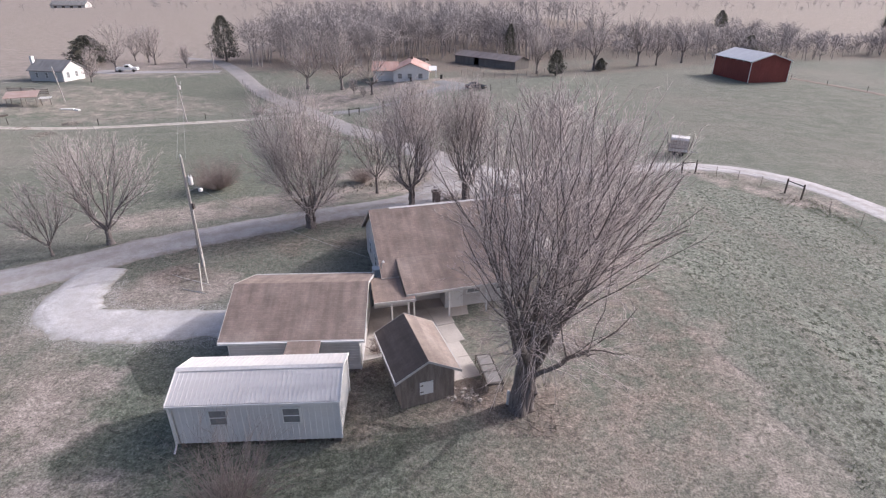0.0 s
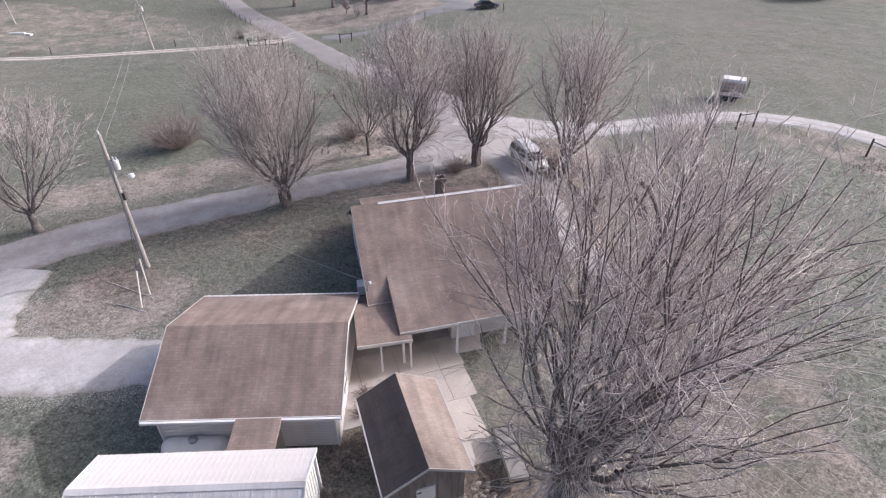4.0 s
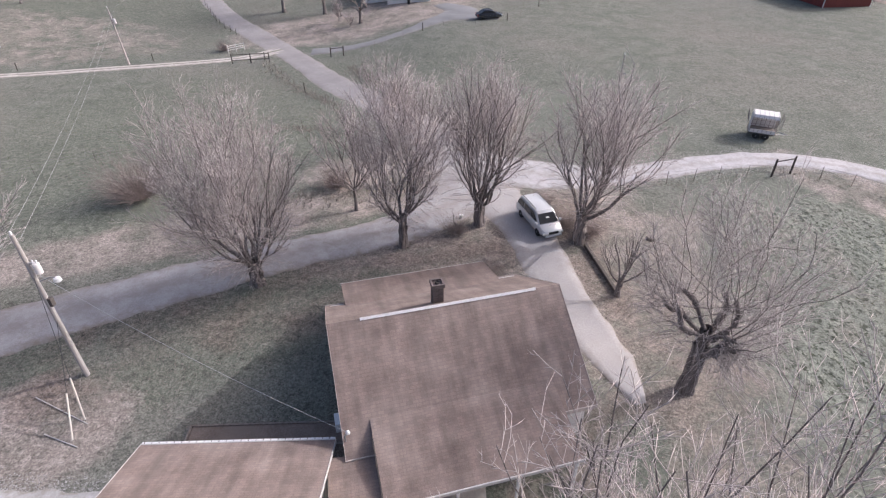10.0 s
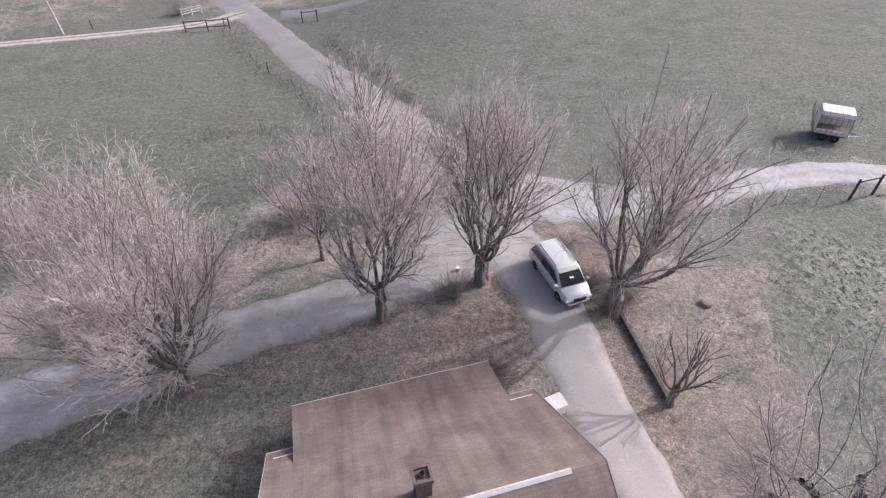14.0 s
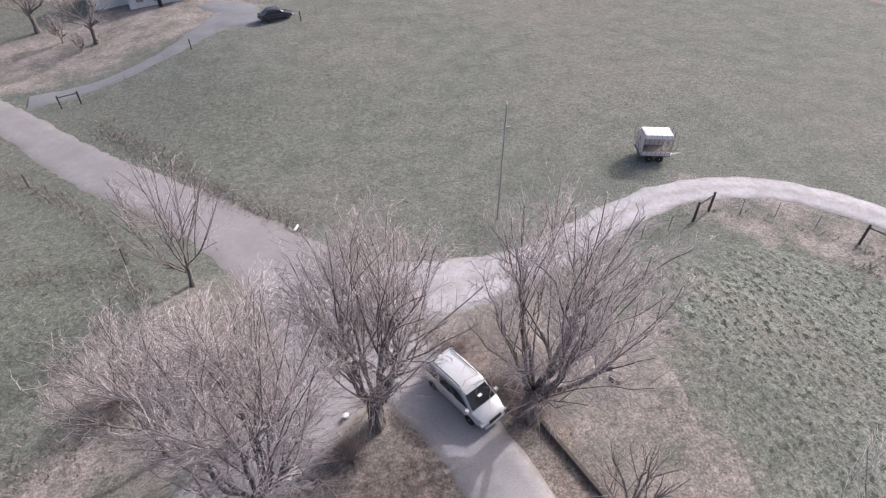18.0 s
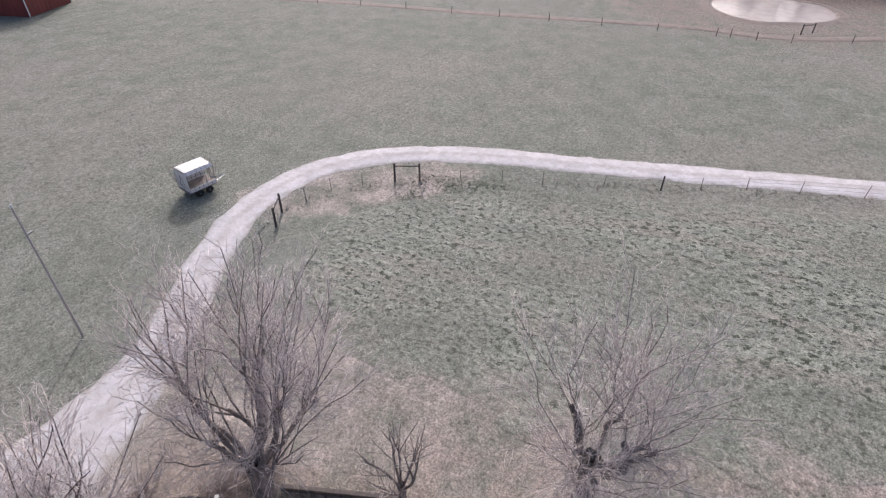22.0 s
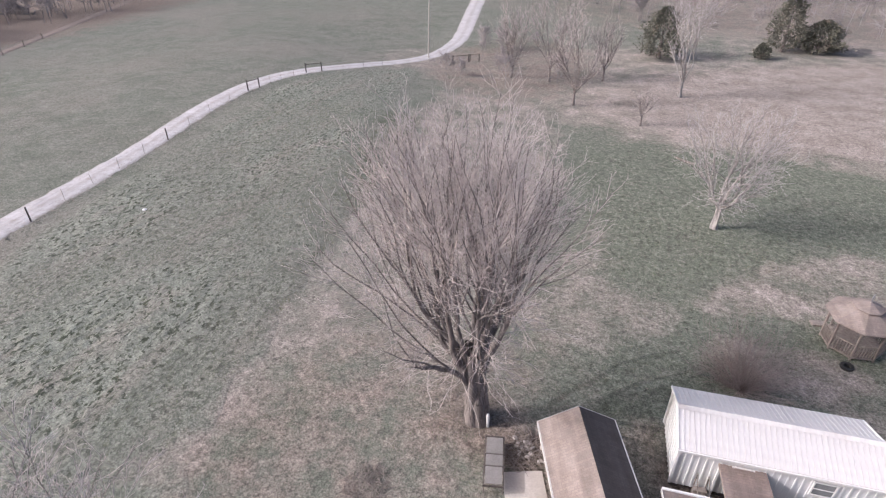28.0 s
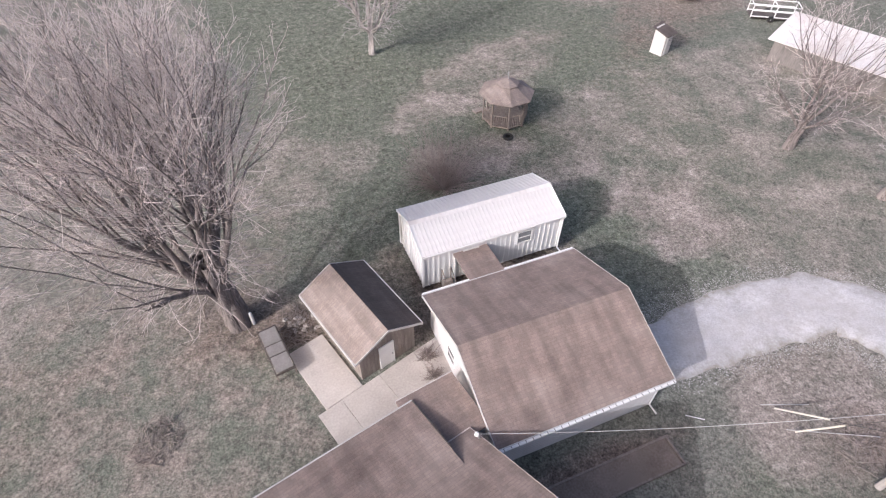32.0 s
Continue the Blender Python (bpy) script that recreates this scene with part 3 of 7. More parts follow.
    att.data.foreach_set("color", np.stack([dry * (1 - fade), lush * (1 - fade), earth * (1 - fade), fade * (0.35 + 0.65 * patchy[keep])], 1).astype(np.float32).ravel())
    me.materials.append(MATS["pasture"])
    tagged(new("hay_field", me), "rough pale green hay field in rows, dark tufts and painted shade gaps", "field", kind="structure")


hay_field()


def spline(pts, step=1.5):
    """Catmull-Rom through points of any size."""
    p = [np.array(q, float) for q in pts]
    p = [2 * p[0] - p[1]] + p + [2 * p[-1] - p[-2]]
    out = []
    for a, b, c, d in zip(p, p[1:], p[2:], p[3:]):
        n = max(2, int(np.linalg.norm((c - b)[:2]) / step))
        for t in np.arange(n) / n:
            out.append(0.5 * (2 * b + (c - a) * t + (2 * a - 5 * b + 4 * c - d) * t * t + (3 * b - a - 3 * c + d) * t ** 3))
    return np.array(out + [p[-2]])


def wear(m, middle, verge, amount=0.6):
    """Grass and dirt creeping in along the crown and the edges of a lane."""
    n, l = m.node_tree.nodes, m.node_tree.links
    p = n["Principled BSDF"]
    old = p.inputs["Base Color"].links[0].from_socket
    att, co, noise = n.new("ShaderNodeAttribute"), n.new("ShaderNodeTexCoord"), n.new("ShaderNodeTexNoise")
    att.attribute_name = "across"
    l.new(co.outputs["Object"], noise.inputs["Vector"])
    noise.inputs["Scale"].default_value, noise.inputs["Detail"].default_value, noise.inputs["Roughness"].default_value = 1.6, 6, 0.75
    ramp = n.new("ShaderNodeValToRGB")
    ramp.color_ramp.elements[0].position, ramp.color_ramp.elements[0].color = 0.0, (amount, amount, amount, 1)
    ramp.color_ramp.elements[1].position, ramp.color_ramp.elements[1].color = 1.0, (1, 1, 1, 1)
    for pos, v in ((0.12, amount * 0.8), (0.28, 0.12), (0.62, 0.12), (0.8, amount * 0.7)):
        ramp.color_ramp.elements.new(pos).color = (v, v, v, 1)
    l.new(att.outputs["Fac"], ramp.inputs[0])
    push = n.new("ShaderNodeMapRange")
    push.inputs["From Min"].default_value, push.inputs["From Max"].default_value = 0.32, 0.68
    push.inputs["To Min"].default_value, push.inputs["To Max"].default_value = -0.45, 0.45
    l.new(noise.outputs["Fac"], push.inputs[0])
    add = n.new("ShaderNodeMath")
    add.use_clamp = True
    l.new(ramp.outputs[0], add.inputs[0])
    l.new(push.outputs[0], add.inputs[1])
    tint, mx = n.new("ShaderNodeMix"), n.new("ShaderNodeMix")
    for x in (tint, mx):
        x.data_type = "RGBA"
    l.new(att.outputs["Fac"], tint.inputs["Factor"])
    tint.inputs["A"].default_value, tint.inputs["B"].default_value = (*middle, 1), (*verge, 1)
    l.new(add.outputs[0], mx.inputs["Factor"])
    l.new(old, mx.inputs["A"])
    l.new(tint.outputs["Result"], mx.inputs["B"])
    l.new(mx.outputs["Result"], p.inputs["Base Color"])


wear(GRAVEL_LANE, (0.32, 0.285, 0.26), (0.24, 0.215, 0.18), 0.55)
wear(GRAVEL_DULL, (0.27, 0.24, 0.225), (0.22, 0.185, 0.15), 0.55)
wear(GRAVEL_PALE, (0.38, 0.355, 0.345), (0.24, 0.205, 0.17), 0.3)
wear(GRAVEL, (0.42, 0.39, 0.37), (0.24, 0.21, 0.165), 0.35)
wear(NEW_ASPHALT, (0.2, 0.195, 0.195), (0.22, 0.195, 0.165), 0.25)
TRACK = mat("tan_track", (0.44, 0.395, 0.36), (0.58, 0.535, 0.495), 0.5, 0.95, 0.4)
wear(TRACK, (0.19, 0.185, 0.15), (0.21, 0.195, 0.16), 0.95)
wear(ASPHALT, (0.25, 0.235, 0.23), (0.24, 0.205, 0.17), 0.35)


def ribbon(name, pts, material, label, category="road", lift=0.05, ragged=0.22, cols=9, ruts=0.0):
    """A lane of (x, y, half width) points laid on the land with ragged edges that sink into the grass."""
    s = spline(pts, 1.0)
    d = np.gradient(s[:, :2], axis=0)
    d /= np.linalg.norm(d, axis=1)[:, None] + 1e-9
    nrm = np.stack([-d[:, 1], d[:, 0]], 1)
    b = Build()
    rng = random.Random(len(name) * 7 + len(pts))
    jit = [(rng.uniform(-ragged, ragged), rng.uniform(-ragged, ragged)) for _ in s]
    for i, (x, y, w) in enumerate(s):
        for k in range(cols):
            f = 2 * k / (cols - 1) - 1
            o = f * w + (jit[i][0] if k == 0 else jit[i][1] if k == cols - 1 else 0)
            px, py = x + nrm[i][0] * o, y + nrm[i][1] * o
            z = h(px, py) + (lift if 0 < k < cols - 1 else -0.04) + (0.03 * (1 - f * f)) - ruts * (abs(abs(f) - 0.45) < 0.2)
            b.v.append((px, py, z))
    n = len(s)
    b.f = [(i * cols + k + 1, i * cols + k, (i + 1) * cols + k, (i + 1) * cols + k + 1) for i in range(n - 1) for k in range(cols - 1)]
    me = b.mesh(name, material, smooth=True)
    att = me.attributes.new("across", "FLOAT", "POINT")
    att.data.foreach_set("value", np.tile(np.abs(np.linspace(-1, 1, cols)), n).astype(np.float32))
    return tagged(new(name, me), label, category, kind="structure")


ribbon("road", [(-92, 158, 1.6), (-79, 150, 2.2), (-70.5, 139, 2.4), (-54, 113.5, 2.4), (-40.6, 97, 2.7), (-28.5, 81.5, 2.3), (-17.4, 64.5, 2.6), (-9.5, 54.5, 2.6), (-3.5, 45.5, 3.6), (-1.5, 39, 4.0), (-4.5, 33.5, 3.2)],
       ASPHALT, "worn grey asphalt country lane beside a ditch")
ribbon("gravel_drive", [(-1, 37, 3.2), (-7, 31, 2.3), (-14.5, 27.2, 2.2), (-22, 23.2, 2.5), (-30.2, 18.5, 2.7), (-37, 13, 3.0), (-52, 4, 2.8), (-75, -9, 2.6)],
       GRAVEL_DULL, "worn grey gravel drive passing under the bare trees", lift=0.07)
ribbon("gravel_lane", [(-3, 42.5, 3.6), (5.4, 40.4, 3.0), (12.5, 40.6, 1.9), (21, 43.2, 1.75), (27.5, 44.4, 1.7), (34, 43, 1.7), (38.8, 39, 1.8), (41.7, 33.5, 1.8), (43.4, 26, 1.8), (44.1, 18.5, 1.8), (46, 1.5, 1.8), (48.6, -22, 1.8),
                       (51.2, -40, 1.9), (50.6, -53.5, 1.9), (44, -66, 1.9), (37.3, -78.5, 1.8), (35.8, -90, 1.9), (37.6, -105, 2.0), (45.8, -142, 2.2), (51, -164, 2.4), (62, -193, 3.2)],
       GRAVEL_LANE, "pale gravel farm lane curving round the hay field", lift=0.06, ruts=0.03)
ribbon("house_drive", [(0.5, 37, 2.6), (2.6, 32, 2.2), (3.9, 27.5, 1.9), (5.0, 23, 1.75), (6.4, 18.8, 1.6), (7.3, 16, 1.1), (7.9, 14, 0.3)],
       GRAVEL_PALE, "smooth grey gravel drive beside the house", lift=0.09)
ribbon("gravel_loop", [(-32.6, 8.6, 1.0), (-31.0, 7.4, 1.9), (-28.3, 5.8, 2.3), (-24, 5.6, 2.2), (-20, 5.9, 2.0), (-16.2, 6.2, 1.9)],
       GRAVEL, "white gravel turning loop leading to the garage", lift=0.08, ragged=0.35)
ribbon("gravel_apron", [(-31.5, 14.2, 2.2), (-31.6, 11, 2.3), (-30.6, 8, 2.4), (-29.0, 6.4, 2.2)], GRAVEL, "white gravel joining the drive and the loop", lift=0.095, ragged=0.3)
ribbon("farm_track", [(-130, 52, 1.2), (-95, 63, 1.2), (-71.6, 71.5, 1.2), (-57.5, 76.7, 1.25), (-40, 82.7, 1.3), (-33.5, 88, 2.2)],
       TRACK, "pale two-track farm lane through the pasture", lift=0.07, ruts=0.03)
ribbon("far_drive", [(-68, 128, 2.2), (-83.4, 126.5, 2.6), (-94, 125, 3.4), (-102, 127, 3.0)], GRAVEL_DULL, "grey gravel drive to the white farmhouse", lift=0.08)
ribbon("neighbour_drive", [(-28, 86.5, 2.0), (-20, 87.6, 1.3), (-13, 91.5, 1.4), (-8.5, 96.5, 2.2), (-4.5, 101.0, 3.4), (-3.8, 104.5, 3.4), (-7.8, 109.4, 2.0)],
       NEW_ASPHALT, "grey paved drive to the red-roofed house", lift=0.08)
ribbon("neighbour_parking", [(-7, 98.6, 2.2), (-1.5, 98.8, 2.2), (3.4, 98.0, 1.6)], NEW_ASPHALT, "grey paved parking strip under a dark car", lift=0.1)
ribbon("pasture_track", [(80, 120, 1.2), (88.5, 95, 1.2), (92.5, 70, 1.2), (93.5, 40, 1.2), (95.5, 10, 1.2), (93.8, -5, 1.2), (100, -24.5, 1.2), (118, -64.7, 1.2), (150, -130, 1.2)], DIRT, "dirt track along the far pasture fence", "track", lift=0.07)

# ---- trees ----
def tubes(seg, sides):
    """Tapered prisms for rows of x0 y0 z0 x1 y1 z1 r0 r1."""
    a, b, r0, r1 = seg[:, 0:3], seg[:, 3:6], seg[:, 6], seg[:, 7]
    d = b - a
    d /= np.linalg.norm(d, axis=1)[:, None] + 1e-9
    side = np.where(np.abs(d[:, 2:3]) < 0.9, np.array([[0, 0, 1.0]]), np.array([[1.0, 0, 0]]))
    u = np.cross(d, side)
    u /= np.linalg.norm(u, axis=1)[:, None] + 1e-9
    w = np.cross(d, u)
    ang = np.arange(sides) * 2 * math.pi / sides
    ring = u[:, None] * np.cos(ang)[None, :, None] + w[:, None] * np.sin(ang)[None, :, None]
    v = np.concatenate([a[:, None] + ring * r0[:, None, None], b[:, None] + ring * r1[:, None, None]], 1).reshape(-1, 3)
    k = np.arange(len(seg))[:, None] * 2 * sides
    i = np.arange(sides)
    j = (i + 1) % sides
    f = np.stack([k + i, k + j, k + sides + j, k + sides + i], -1).reshape(-1, 4)
    return v, f


def spikes(seg):
    """Pointed three-sided twigs for rows of x0 y0 z0 x1 y1 z1 r0 r1."""
    v, f = tubes(seg, 3)
    v = v.reshape(-1, 6, 3)
    v = np.concatenate([v[:, :3], seg[:, None, 3:6]], 1).reshape(-1, 3)
    k = np.arange(len(seg))[:, None] * 4
    return v, np.concatenate([k + np.array([0, 1, 3]), k + np.array([1, 2, 3]), k + np.array([2, 0, 3])])


def tri_split(v, f):
    return v, np.concatenate([f[:, [0, 1, 2]], f[:, [0, 2, 3]]])


def quick_mesh(name, chunks, material, smooth=False):
    vs, fs, k = [], [], 0
    for v, f in chunks:
        vs.append(v)
        fs.append(f + k)
        k += len(v)
    v, f = np.concatenate(vs).astype(np.float32), np.concatenate(fs).astype(np.int32)
    me = bpy.data.meshes.new(name)
    me.vertices.add(len(v))
    me.vertices.foreach_set("co", v.ravel())
    n = f.shape[1]
    me.loops.add(f.size)
    me.loops.foreach_set("vertex_index", f.ravel())
    me.polygons.add(len(f))
    me.polygons.foreach_set("loop_start", np.arange(0, f.size, n, dtype=np.int32))
    me.update(calc_edges=True)
    me.materials.append(material)
    if smooth:
        me.polygons.foreach_set("use_smooth", np.ones(len(f), bool))
    return me


def grow(seed, height, spread, low, trunk_h, trunk_r, limbs, lean, poles, share=0.45, bow=0.25, pole_r=0.045, gap=0.42, sub=5, hang=0, stems=1, wild=0.10, burl=0.0, drift=(0.0, 0.0), tip_r=0.0075, open_angle=26, crest=0.52, forks=1, fork_low=0.66):
    """A bare tree inside a dome: stems, limbs that bow upwards, long poles out to the dome, side twigs along them, hanging shoots.
    Returns rows of segments: trunk, one list a limb, twigs, tips."""
    rng = random.Random(seed)
    gauss, uni = rng.gauss, rng.uniform
    trunk, wood, twig, tips = [], [], [], []
    mid = low + (height - low) * crest

    def room(p, d):
        """How far the dome's skin lies from p along d."""
        step, q = 0.0, p.copy()
        while step < height:
            w = max(0.0, (q.z - mid) / (height - mid))
            k = q.z / height
            wide = spread * (0.2 + 0.8 * min(1.0, max(0.0, (q.z - 0.4 * low) / (mid - 0.4 * low))) ** 0.75)
            if ((q.x - drift[0] * k) ** 2 + (q.y - drift[1] * k) ** 2) / wide ** 2 + w * w > 1:
                break
            step += 0.25
            q = p + d * step
        return step

    def bend(p, d, length, r0, r1, steps, up, rows, w):
        pts = [(p, d, r0)]
        for s in range(steps):
            d = Vector((d.x + gauss(0, w), d.y + gauss(0, w), d.z + gauss(0, w * 0.6) + up)).normalized()
            q = p + d * (length / steps)
            r = r0 + (r1 - r0) * (s + 1) / steps
            rows.append((*p, *q, pts[-1][2], r))
            pts.append((q, d, r))
            p = q
        return pts

    def on(pts, f):
        i = min(int(f * (len(pts) - 1)), len(pts) - 2)
        a, b = pts[i], pts[i + 1]
        g = f * (len(pts) - 1) - i
        return a[0].lerp(b[0], g), b[1], a[2] + (b[2] - a[2]) * g

    def turned(d, degrees):
        axis = d.cross(Vector((gauss(0, 1), gauss(0, 1), gauss(0, 1)))).normalized()
        return Matrix.Rotation(radians(degrees), 3, axis) @ d

    def shoots(pts, length, n, size, up=0.10):
        for c in range(n):
            f = 0.14 + 0.86 * ((c + rng.random()) / n) ** 0.8
            p, d, r = on(pts, f)
            ln = size * uni(0.55, 1.25) * (1.25 - 0.75 * f) + 0.25
            e = turned(d, uni(24, 58))
            rr = max(tip_r * 1.15, min(r * 0.55, 0.017))
            t = bend(p, e, ln, rr, tip_r * 0.8, 2, up, twig, 0.14)
            for k in range(sub):
                q, g, _ = on(t, 0.15 + 0.85 * (k + rng.random()) / sub)
                m = turned(g, uni(20, 60))
                m.z += 0.15
                l2 = ln * uni(0.22, 0.5)
                s = q + m.normalized() * l2
                tips.append((*q, *s, tip_r, 0.002))
                if l2 > 0.3:
                    v = turned(m, uni(25, 55)).normalized()
                    w2 = q.lerp(s, uni(0.3, 0.7))
                    tips.append((*w2, *(w2 + v * l2 * 0.55), tip_r * 0.8, 0.002))

    # trunk: a core and the stems grown together round it
    top = Vector((gauss(0, 0.05), gauss(0, 0.05), trunk_h))
    for k in range(stems + 1 if stems > 1 else 1):
        az = 6.283 * k / max(1, stems) + gauss(0, 0.2)
        off = 0.0 if k == stems or stems == 1 else 0.62
        rr = trunk_r * (1.0 if stems == 1 else 0.8 if k == stems else uni(0.28, 0.55))
        o0, o1 = Vector((math.cos(az), math.sin(az), 0)) * trunk_r * off * 1.15, Vector((math.cos(az + 0.25), math.sin(az + 0.25), 0)) * trunk_r * off * uni(0.8, 1.2)
        hh = trunk_h * (uni(0.75, 1.1) if off else 1.0)
        prev = None
        for s in range(7):
            f = s / 6
            p = o0.lerp(o1, f) + top * f * (hh / trunk_h) + Vector((gauss(0, 0.05), gauss(0, 0.05), -0.2 if s == 0 else 0)) * (trunk_r / 0.5)
            r = rr * (1.45 if s == 0 else 1.12 if s == 1 else 1.0 + 0.06 * math.sin(s * 2.1 + k) - (0.05 * s if not burl else 0))
            if prev:
                trunk.append((*prev[0], *p, prev[1], r))
            prev = (p, r)
    for k in range(limbs):
        az = 2.39996 * k + gauss(0, 0.25)
        tilt = radians(lean) * (0.08 + 0.95 * ((k + 0.5) / limbs) ** 0.75)
        d = Vector((math.cos(az) * math.sin(tilt), math.sin(az) * math.sin(tilt), math.cos(tilt)))
        base = Vector((math.cos(az) * trunk_r * 0.5, math.sin(az) * trunk_r * 0.5, trunk_h * uni(fork_low, 1.0)))
        rows = []
        wood.append(rows)
        reach = room(base, (d + Vector((0, 0, bow))).normalized())
        ln = max(0.8, reach * share * uni(0.85, 1.15))
        r0 = trunk_r * uni(0.26, 0.40)
        limb = bend(base, d, ln, r0, max(pole_r * 1.25, r0 * 0.55), 6, bow * 0.5, rows, wild)
        for c in range(poles):
            f = 1.0 if c == 0 else uni(0.28, 1.0)
            p, e, r = on(limb, min(f, 0.999))
            if burl:
                rows.append((*(p - e * 0.16), *(p + e * 0.16), r * (0.9 + burl), r * (0.7 + burl)))
            e = e if c == 0 else turned(e, uni(0.35, 1.3) * open_angle)
            out = Vector((p.x, p.y, 0))
            e = (e + out * (0.035 if out.length < spread else 0)).normalized()
            size = room(p, (e + Vector((0, 0, bow * 0.6))).normalized()) * uni(0.82, 1.06)
            if size < 0.6:
                continue
            r1 = min(pole_r * uni(0.7, 1.2), r * 0.9)
            pole = bend(p, e, size, r1, tip_r * 1.4, 6, bow * 0.25, rows, wild * 0.75)
            shoots(pole, size, max(3, int(size / gap)), 0.24 * size + 0.2)
            for c2 in range(forks):
                p2, e2, r2 = on(pole, uni(0.15, 0.6))
                e2 = turned(e2, uni(16, 36))
                s2 = room(p2, e2) * uni(0.7, 1.0)
                if s2 > 0.8:
                    shoots(bend(p2, e2, s2, r2 * 0.7, tip_r * 1.2, 4, bow * 0.2, rows if r2 > 0.02 else twig, wild * 0.8), s2, max(2, int(s2 / gap)), 0.18 * s2 + 0.15)
    # weak shoots that spring from trunk and limbs and hang
    for k in range(hang):
        az = uni(0, 6.283)
        if rng.random() < 0.22:
            p = Vector((math.cos(az) * trunk_r * 0.8, math.sin(az) * trunk_r * 0.8, uni(0.6, 1.1) * trunk_h))
        else:
            row = rng.choice(rng.choice(wood)[1:6])
            p = Vector(row[:3]).lerp(Vector(row[3:6]), rng.random())
            az = math.atan2(p.y, p.x) + gauss(0, 0.5)
        d = Vector((math.cos(az), math.sin(az), uni(-0.1, 1.0))).normalized()
        ln = min(uni(0.3, 1.0) * (0.24 * height), 0.5 + p.z * 0.9)
        t = bend(p, d, ln, tip_r * uni(1.2, 2.0), tip_r, 6, -uni(0.0, 0.16), twig, 0.18)
        for c in range(8):
            q, g, _ = on(t, 0.15 + 0.85 * rng.random())
            m = turned(g, uni(20, 60))
            m.z -= 0.12
            tips.append((*q, *(q + m.normalized() * ln * uni(0.12, 0.32)), tip_r, 0.002))
    return np.array(trunk), [np.array(w) for w in wood], np.array(twig), np.array(tips)


def tree(name, x, y, label, seed, height, spread, low, trunk_h, trunk_r, limbs, lean, poles, twig=None, turn=0.0, group="bare trees", split=False, tip=0.0, **shape):
    base, wood, twigs, tips = grow(seed, height, spread, low, trunk_h, trunk_r, limbs, lean, poles, **shape)
    bark = BARK_PALE if twig is TWIG_PALE else BARK
    t = thing(name, at(x, y, 0, turn) @ pose(0, 0, 0, 0, tip, 0), label, "tree", group)
    if split:
        part("trunk", quick_mesh("trunk", [tubes(base, 12)], bark, True), bark, t)
        for w in wood:
            part("limb", quick_mesh("limb", [tubes(w, 6)], bark, True), bark, t)
    else:
        part("trunk", quick_mesh("trunk", [tubes(base, 8), tubes(np.concatenate(wood), 5)], bark, True), bark, t)
    part("crown", quick_mesh("crown", [tri_split(*tubes(twigs, 3)), spikes(tips)], twig or TWIG), TWIG, t, "crown of fine bare twigs")
    return t


tree("maple_tree", 2.5, -2.1, "huge bare maple with a fanned crown beside the small shed", 3, 17.2, 6.4, 3.6, 5.2, 0.55, 17, 47, 5, split=True, tip=3, share=0.42, bow=0.30, pole_r=0.050, gap=0.46, sub=3, hang=190, open_angle=22, fork_low=0.42, stems=10, drift=(0.5, 0), tip_r=0.0095, wild=0.17, crest=0.6, forks=1)
tree("maple_tree", -16.1, 23.4, "tall bare maple between the lawn and the gravel drive", 5, 13.2, 5.2, 1.6, 2.0, 0.44, 12, 64, 6, split=True, share=0.36, bow=0.26, pole_r=0.034, gap=0.34, sub=5, hang=120, stems=4, drift=(-1.0, 0), tip_r=0.0098, wild=0.17, open_angle=36, crest=0.52, forks=1)
tree("maple_tree", -6.5, 28.5, "bare maple at the edge of the gravel drive", 6, 13.4, 4.0, 2.6, 2.8, 0.38, 10, 62, 5, split=True, share=0.48, bow=0.40, pole_r=0.040, gap=0.30, sub=6, hang=70, stems=3, tip_r=0.0098, wild=0.19, open_angle=34, crest=0.58)
tree("maple_tree", -0.75, 31.7, "pollarded dark-limbed maple beside the parked van", 28, 12.4, 4.3, 2.2, 2.4, 0.42, 10, 86, 5, split=True, share=0.52, bow=0.52, pole_r=0.056, gap=0.34, sub=6, hang=40, stems=4, burl=0.35, tip_r=0.0095, wild=0.20, open_angle=30, crest=0.60)
tree("maple_tree", 6.9, 29.5, "bare maple beside the house drive with a flared trunk", 12, 13.2, 4.5, 2.6, 2.6, 0.46, 9, 60, 5, split=True, share=0.50, bow=0.44, pole_r=0.050, gap=0.32, sub=6, hang=100, stems=5, burl=0.5, drift=(0.9, 0), tip_r=0.0095, wild=0.20, open_angle=30, crest=0.60)
tree("maple_tree", 10.6, 15.2, "pollarded bare maple with a knotted trunk on the lawn", 13, 12.8, 4.7, 2.4, 4.4, 0.42, 8, 70, 6, split=True, share=0.36, bow=0.30, pole_r=0.024, gap=0.38, sub=5, hang=240, stems=5, burl=1.0, open_angle=58, tip_r=0.0080, wild=0.30, crest=0.55)
tree("spreading_tree", -34.2, 19.3, "wide bare tree beside the gravel drive", 17, 10.6, 5.4, 1.6, 1.8, 0.30, 10, 68, 5, split=True, share=0.5, bow=0.18, pole_r=0.04, gap=0.45, sub=4, hang=16, wild=0.14, tip_r=0.010)
tree("young_tree", -11.0, 33.5, "slim bare tree across the gravel drive", 19, 9.8, 3.3, 1.6, 2.2, 0.16, 9, 60, 5, share=0.5, bow=0.2, pole_r=0.03, gap=0.5, sub=4, tip_r=0.009)
tree("young_tree", -9.8, 46.0, "slim bare tree beside the asphalt lane", 23, 9.6, 3.6, 1.4, 1.8, 0.17, 8, 58, 4, share=0.55, bow=0.2, pole_r=0.035, gap=0.55, sub=4, tip_r=0.010)
